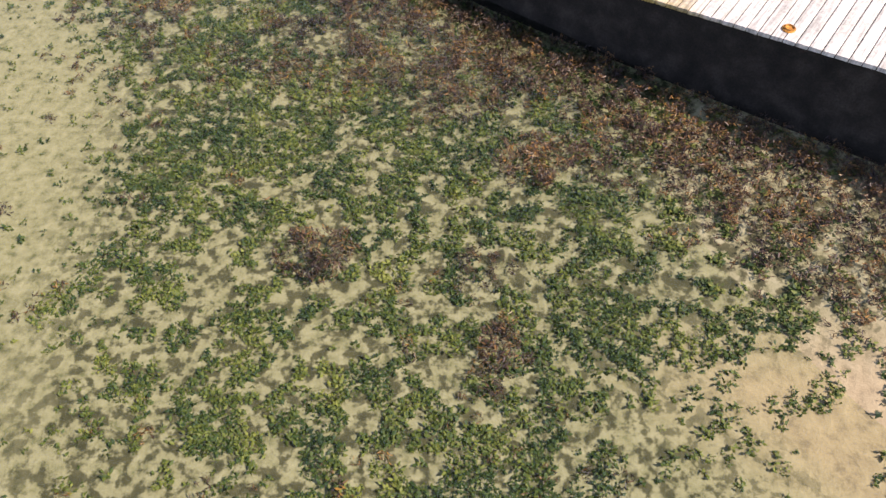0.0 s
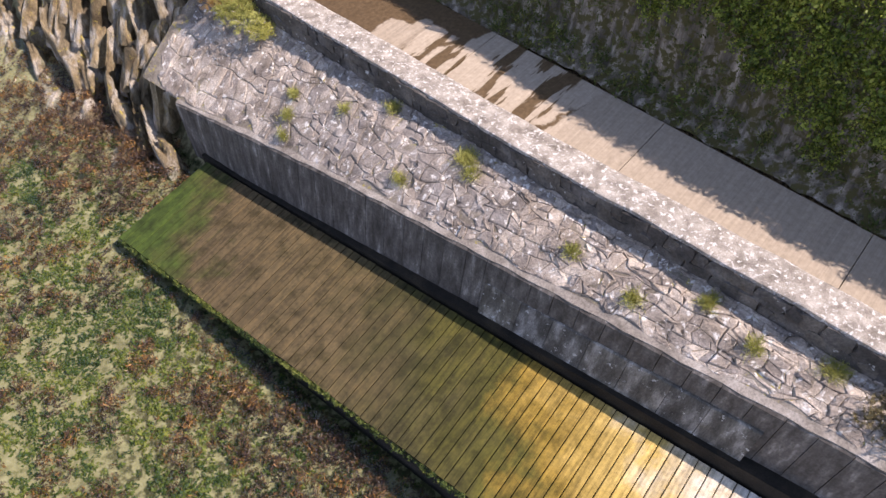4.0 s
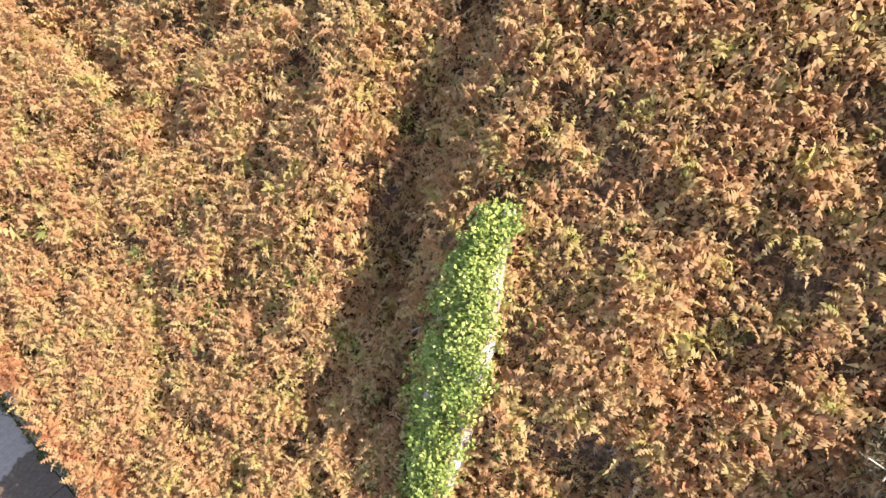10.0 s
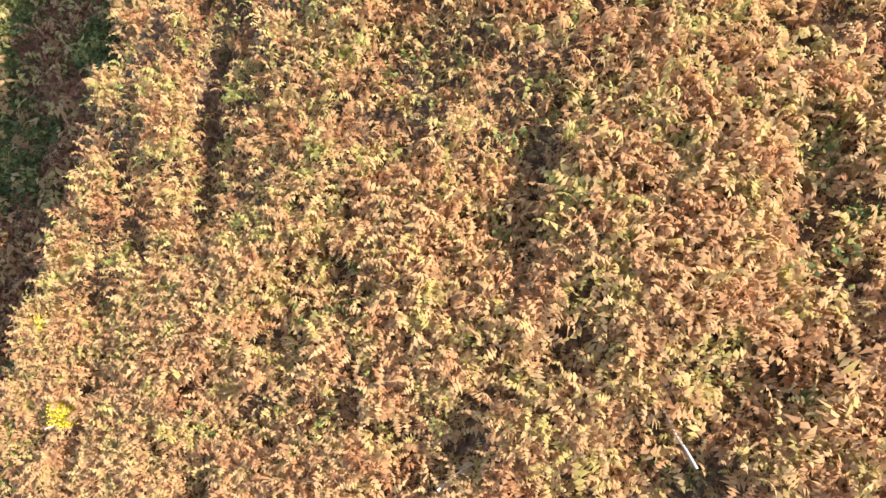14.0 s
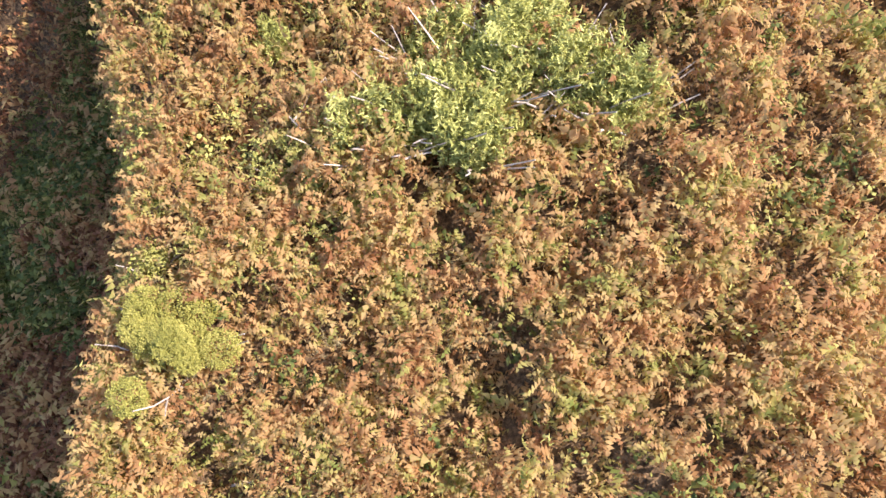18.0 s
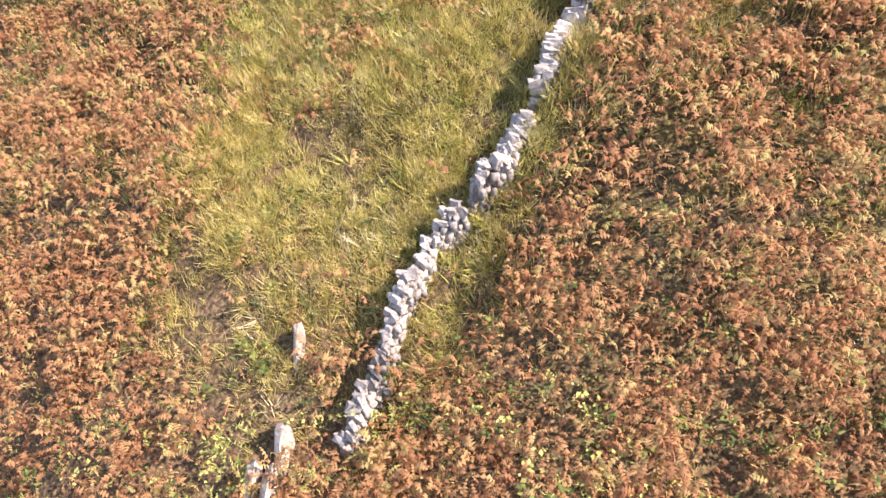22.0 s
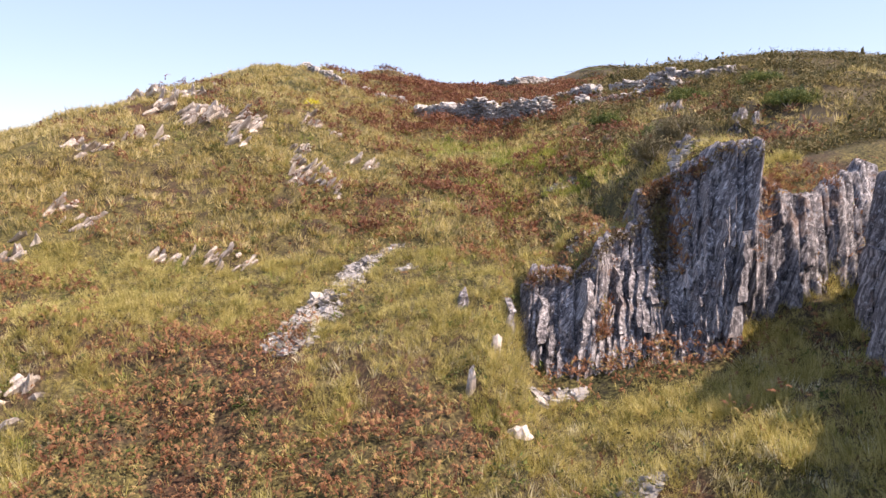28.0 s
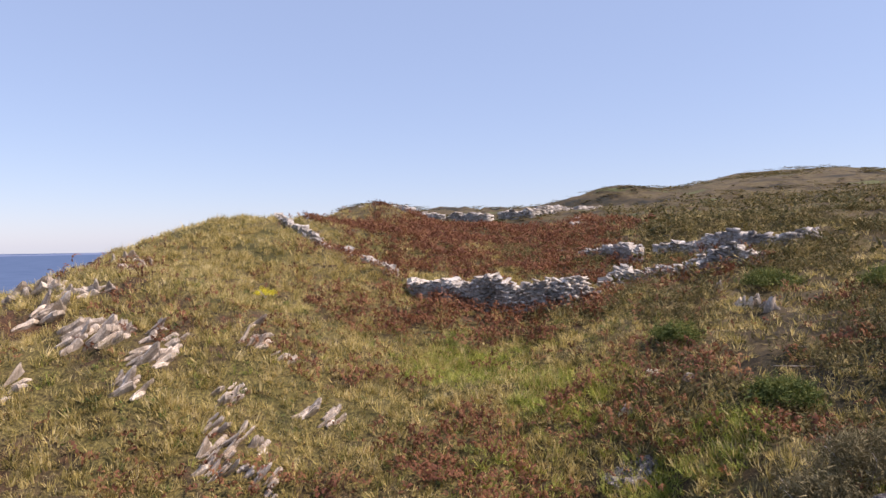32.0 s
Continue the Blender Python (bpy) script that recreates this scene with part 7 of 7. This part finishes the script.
def wrack_cover(x, y):
    s, w = slip_sw(x, y)
    foot = step01(-2.6 - 0.22 * np.maximum(s, 0), -0.9 - 0.07 * np.maximum(s, 0), w + 0.9 * rough(x, y, 0.7, 2, 84)) * (1 - step01(0.35, 0.6, w)) * step01(-11, -2, s)
    lump = blob(x, y, -3.4, -8.8, 0.95, 0.6) * 1.2 + blob(x, y, 1.75, -5.9, 0.8, 0.5) + blob(x, y, 0.6, -11.0, 0.5, 0.9)*0.8 + blob(x, y, 0.3, -11.6, 0.3, 0.9) + blob(x, y, 1.9, -5.9, 1.3, 0.9) + blob(x, y, 0.2, -3.4, 1.8, 1.2, 20) * 0.6 + blob(x, y, -2.6, -2.6, 2.6, 1.4) * 0.5 + blob(x, y, 0.2, -9.4, 0.9, 0.8) * 0.6
    sh = blob(x, y, -11.6, 12.6, 2.2, 2.4, 30) + blob(x, y, -10.2, 11.2, 1.5, 1.2) + blob(x, y, -14.8, 14.8, 2.4, 2.2)
    return np.clip(foot * 0.9 + lump * 0.85 + sh * 0.9 + 0.04 * (rough(x, y, 0.5, 2, 85) > 0.2) + 0.75 * step01(-6, 3, y) * step01(-0.05, 0.25, rough(x, y, 1.3, 3, 86)) * step01(-13, -9.5, x + 0.22 * y + 0.35 * np.maximum(y, 0)), 0, 1)


def slip_free(x, y):
    s, w = slip_sw(x, y)
    return np.where((w > 0.55) & (s > -13.4), 0, 1) * np.where(road_sw(x, y)[1] < 3.4, 1, 0)


bed_tuft = [leaf_clump(8, 0.10, 0.045, 0.12, 0.3) for _ in range(5)]
p = spread(78000, -16, 9, -17, 14, lambda x, y: weed_cover(x, y) * slip_free(x, y) * (1 - 0.7 * wrack_cover(x, y)))
p = p[p[:, 2] < 2.1]
tagged(strewn("seaweed", bed_tuft, p, rs.uniform(0.5, 1.2, len(p)), green_weed, 0.25, stretch=0.9), "green seaweed tufts over pale sand under clear water", "seaweed", kind="stuff")
wrack_tuft = [leaf_clump(18, 0.16, 0.042, 0.12, 0.8) for _ in range(4)]
p = spread(34000, -17.5, 10, -17, 18, lambda x, y: wrack_cover(x, y) * slip_free(x, y))
p[:, 2] = np.maximum(p[:, 2], 1.45) + rs.uniform(0, 0.28, len(p)) * step01(0.1, 0.8, wrack_cover(p[:, 0], p[:, 1]))
p[:, 2] += 0.35 * np.clip(blob(p[:, 0], p[:, 1], -11.2, 13.0, 2.4, 2.6), 0, 1)
tagged(strewn("wrack", wrack_tuft, p, rs.uniform(0.6, 1.2, len(p)), brown_weed, 0.3), "brown rockweed heaped against the slipway foot and shore rocks", "seaweed", kind="stuff")
# green fringe hanging from the slipway's edge
pts = []
for _ in range(900):
    s = rs.uniform(-13.3, -4) if rs.uniform() < 0.75 else rs.uniform(-4, 2)
    x, y = slip_xy(s, 0.63 + rs.uniform(-0.03, 0.02))
    pts.append((x, y, slip_z(x, y) - 0.03 - abs(rs.normal()) * 0.18))
tagged(strewn("slime_weed", [leaf_clump(10, 0.07, 0.03, 0.05, 0.8)], pts, rs.uniform(0.6, 1.2, len(pts)), green_weed, 0.3), "green weed fringe along the slipway edge", "seaweed", kind="stuff")

# Grass and moss in the verge, ivy hanging down the bank
p = []
for _ in range(4200):
    s, k = rs.uniform(-28, 12), rs.uniform(0.02, 0.9)
    w, z = bank_point(s, k)
    if rs.uniform() < (0.75 if s > -11 else 0.32) + (0.35 if k < 0.2 else 0) and float(rough(s, z, 0.8, 2, 91)) > -0.25:
        p.append((*road_xy(s, w - 0.10), z))
tagged(strewn("bank_growth", [grass_tuft(16, 0.22, 0.26, 0.010), leaf_clump(14, 0.16, 0.035, 0.14), leaf_clump(12, 0.14, 0.03, 0.1, 0.5)], p, rs.uniform(0.6, 1.2, len(p)), weed_mat, 0.5), "moss, grass and small plants on the shaded bank", "undergrowth", kind="stuff")
p = []
for _ in range(9000):
    s, k = rs.uniform(-17, 14), rs.uniform(0.2, 1.0)
    low = float(np.interp(s, [-17, -12, -8, -5, 0, 8], [0.88, 0.72, 0.58, 0.48, 0.38, 0.32]))
    if k > low + 0.22 * float(rough(s, k * 4, 0.6, 3, 92)):
        w, z = bank_point(s, k)
        p.append((*road_xy(s, w - rs.uniform(0.05, 0.28)), z + rs.uniform(-0.1, 0.25)))
tagged(strewn("hanging_ivy", leaves, p, rs.uniform(0.6, 1.1, len(p)), ivy_mat, 0.5), "curtain of ivy hanging down the shaded bank", "ivy", kind="stuff")
for s, f, r in ((-4.9, 0.78, 0.28), (-4.6, 0.66, 0.18), (-10.4, 0.30, 0.14), (-10.6, 0.5, 0.12), (-10.2, 0.12, 0.14), (-1.4, 0.45, 0.14), (0.3, 0.3, 0.16), (1.6, 0.7, 0.15), (-7.6, 0.88, 0.16), (-6.2, 0.25, 0.12), (2.8, 0.5, 0.13), (-8.8, 0.6, 0.1), (4.2, 0.75, 0.18)):
    q = apron_point(s, f)
    ob = strewn("apron_grass", [grass_tuft(18, 0.10, 0.11, 0.006)], np.array([(rs.normal() * r * 0.5, rs.normal() * r * 0.5, abs(rs.normal()) * 0.03) for _ in range(int(90 * r / 0.3) + 8)]), rs.uniform(0.6, 1.2, int(90 * r / 0.3) + 8), lime_mat, 0.4)
    ob.location = q
    tagged(ob, "yellow grass tuft rooted between the apron stones", "grass", "tufts on the apron")

# Bracken hanging over the lip of the cutting
p = []
for _ in range(620):
    s, k = rs.uniform(-28, -9.5), rs.uniform(0.80, 1)
    w, z = bank_point(s, k)
    p.append((*road_xy(s, w - 0.05), z + rs.uniform(0.1, 0.45)))
tagged(strewn("edge_bracken", tufts, p, rs.uniform(0.5, 0.95, len(p)), bracken_mat, 0.4), "tan bracken spilling over the lip of the cutting", "bracken", kind="stuff")

# Rusty iron ring plate on the slipway
x, y = slip_xy(8.6, 1.05)
ring = thing("mooring_ring", "rusty iron mooring ring set in the slipway", "mooring ring", at=(x, y, slip_z(x, y) + 0.004))
rust = stone_mat("rusted_iron", (0.18, 0.065, 0.015), (0.42, 0.18, 0.035), (0.62, 0.34, 0.08), 20.0)
bm = bmesh.new()
bmesh.ops.create_cone(bm, cap_ends=True, segments=14, radius1=0.17, radius2=0.15, depth=0.025)
part("plate", bm, rust, ring)
pts = [(0.11 * math.cos(a), 0.11 * math.sin(a), 0.03) for a in np.linspace(0, 6.2832, 15)]
part("ring", tube(pts, 0.018, 0.018), rust, ring)

# ---- apron and parapet stones ----
r6 = random.Random(6)


def apron_warp(s, f):
    """Joints wander, and neighbours share them."""
    return s + 0.17 * float(value_noise(s * 3.1, f * 17, 1.0, 21)), min(max(f + 0.085 * float(value_noise(s * 2.3, f * 9, 1.0, 22)), 0.0), 1.0)


def apron_block(s0, s1, f0, f1):
    """A roughly squared stone lying in the apron, domed a little."""
    mid_s, mid_f = (s0 + s1) / 2, (f0 + f1) / 2
    ring = [(s0, f0), (mid_s, f0), (s1, f0), (s1, mid_f), (s1, f1), (mid_s, f1), (s0, f1), (s0, mid_f)]
    c = [Vector(apron_point(*apron_warp(*q))) for q in ring]
    mid = sum(c, Vector()) / 8
    h = r6.uniform(0.005, 0.06)
    up = [h + r6.uniform(-0.025, 0.025) for _ in c]
    cut = [r6.uniform(0.008, 0.045) for _ in c]
    bm = bmesh.new()
    lo = [bm.verts.new(p.lerp(mid, k) - Vector((0, 0, 0.07))) for p, k in zip(c, cut)]
    hi = [bm.verts.new(p.lerp(mid, k + 0.03) + Vector((0, 0, t * 0.6))) for p, t, k in zip(c, up, cut)]
    top = [bm.verts.new(p.lerp(mid, k + 0.16) + Vector((0, 0, t))) for p, t, k in zip(c, up, cut)]
    for a, b in ((lo, hi), (hi, top)):
        for i in range(8):
            j = (i + 1) % 8
            bm.faces.new((a[i], a[j], b[j], b[i]))
    bm.faces.new(top)
    return bm


rest = bmesh.new()
f = 0.03
while f < 0.97:
    fh = r6.uniform(0.08, 0.17)
    s = AP0 + 0.3 + r6.uniform(0, 0.3)
    while s < AP1 - 0.4:
        wd = r6.uniform(0.14, 0.42)
        split = r6.uniform(0.35, 0.65) if r6.random() < 0.4 else 1.0
        top = min(f + fh, 0.99)
        for f0, f1 in ((f, f + (top - f) * split), (f + (top - f) * split, top)):
            if f1 - f0 < 0.01:
                continue
            bm = apron_block(s, s + wd, f0, f1)
            if -10.5 < s < -3.4:
                part("stone", bm, apron_stone, apron)
            else:
                tmp = bpy.data.meshes.new("tmp")
                bm.to_mesh(tmp)
                bm.free()
                rest.from_mesh(tmp)
                bpy.data.meshes.remove(tmp)
        s += wd
    f += fh
tagged(part("further_stones", rest, apron_stone, apron), kind="stuff")
for s in np.arange(-16.5, 9, 0.34):
    for c in range(2):
        wd, th = r6.uniform(0.28, 0.42), r6.uniform(0.17, 0.24)
        z0 = apron_z(s, 6.72) - 0.05
        h = max(coping_z(s) - 0.12 - z0, 0.25)
        x, y = road_xy(s + 0.17 * c + r6.uniform(-0.04, 0.04), 6.70)
        lay("facing_stone", wall_stone, placed(x, y, z0 + h * (0.25 + 0.5 * c), wd, 0.12, h * 0.52, r6.uniform(-6, 6), r6.uniform(-6, 6), math.degrees(math.atan2(ROAD_A[1], ROAD_A[0])) + r6.uniform(-4, 4)), parapet, r6.randrange(8))

# Brown grass rooted on the ledges of the cliff
p = []
for u0, u1, k0, k1, n in ((8.6, 8.95, 0.5, 1.0, 60), (8.95, 9.3, 0.93, 1.0, 16), (6.1, 6.6, 0.40, 0.62, 30), (4.0, 5.2, 0.95, 1.02, 25), (10.3, 10.7, 0.5, 0.9, 26), (10.6, 13.0, 0.85, 1.0, 60), (7.7, 8.6, 0.96, 1.02, 20)):
    for _ in range(n):
        u, k = rs.uniform(u0, u1), rs.uniform(k0, k1)
        a, b = np.array(cliff_base(u)), np.array(cliff_head(u))
        q = a + (b - a) * k
        p.append((q[0], q[1] - 0.28 - 0.2 * math.sin(3.14 * min(k, 1)), q[2]))
tagged(strewn("ledge_grass", [grass_tuft(16, 0.26, 0.3, 0.016), bracken_tuft(3, 0.6, 6)], p, rs.uniform(0.45, 0.85, len(p)), red_bracken_mat, 0.5), "brown grass and bracken on the ledges of the cliff", "grass", kind="stuff")
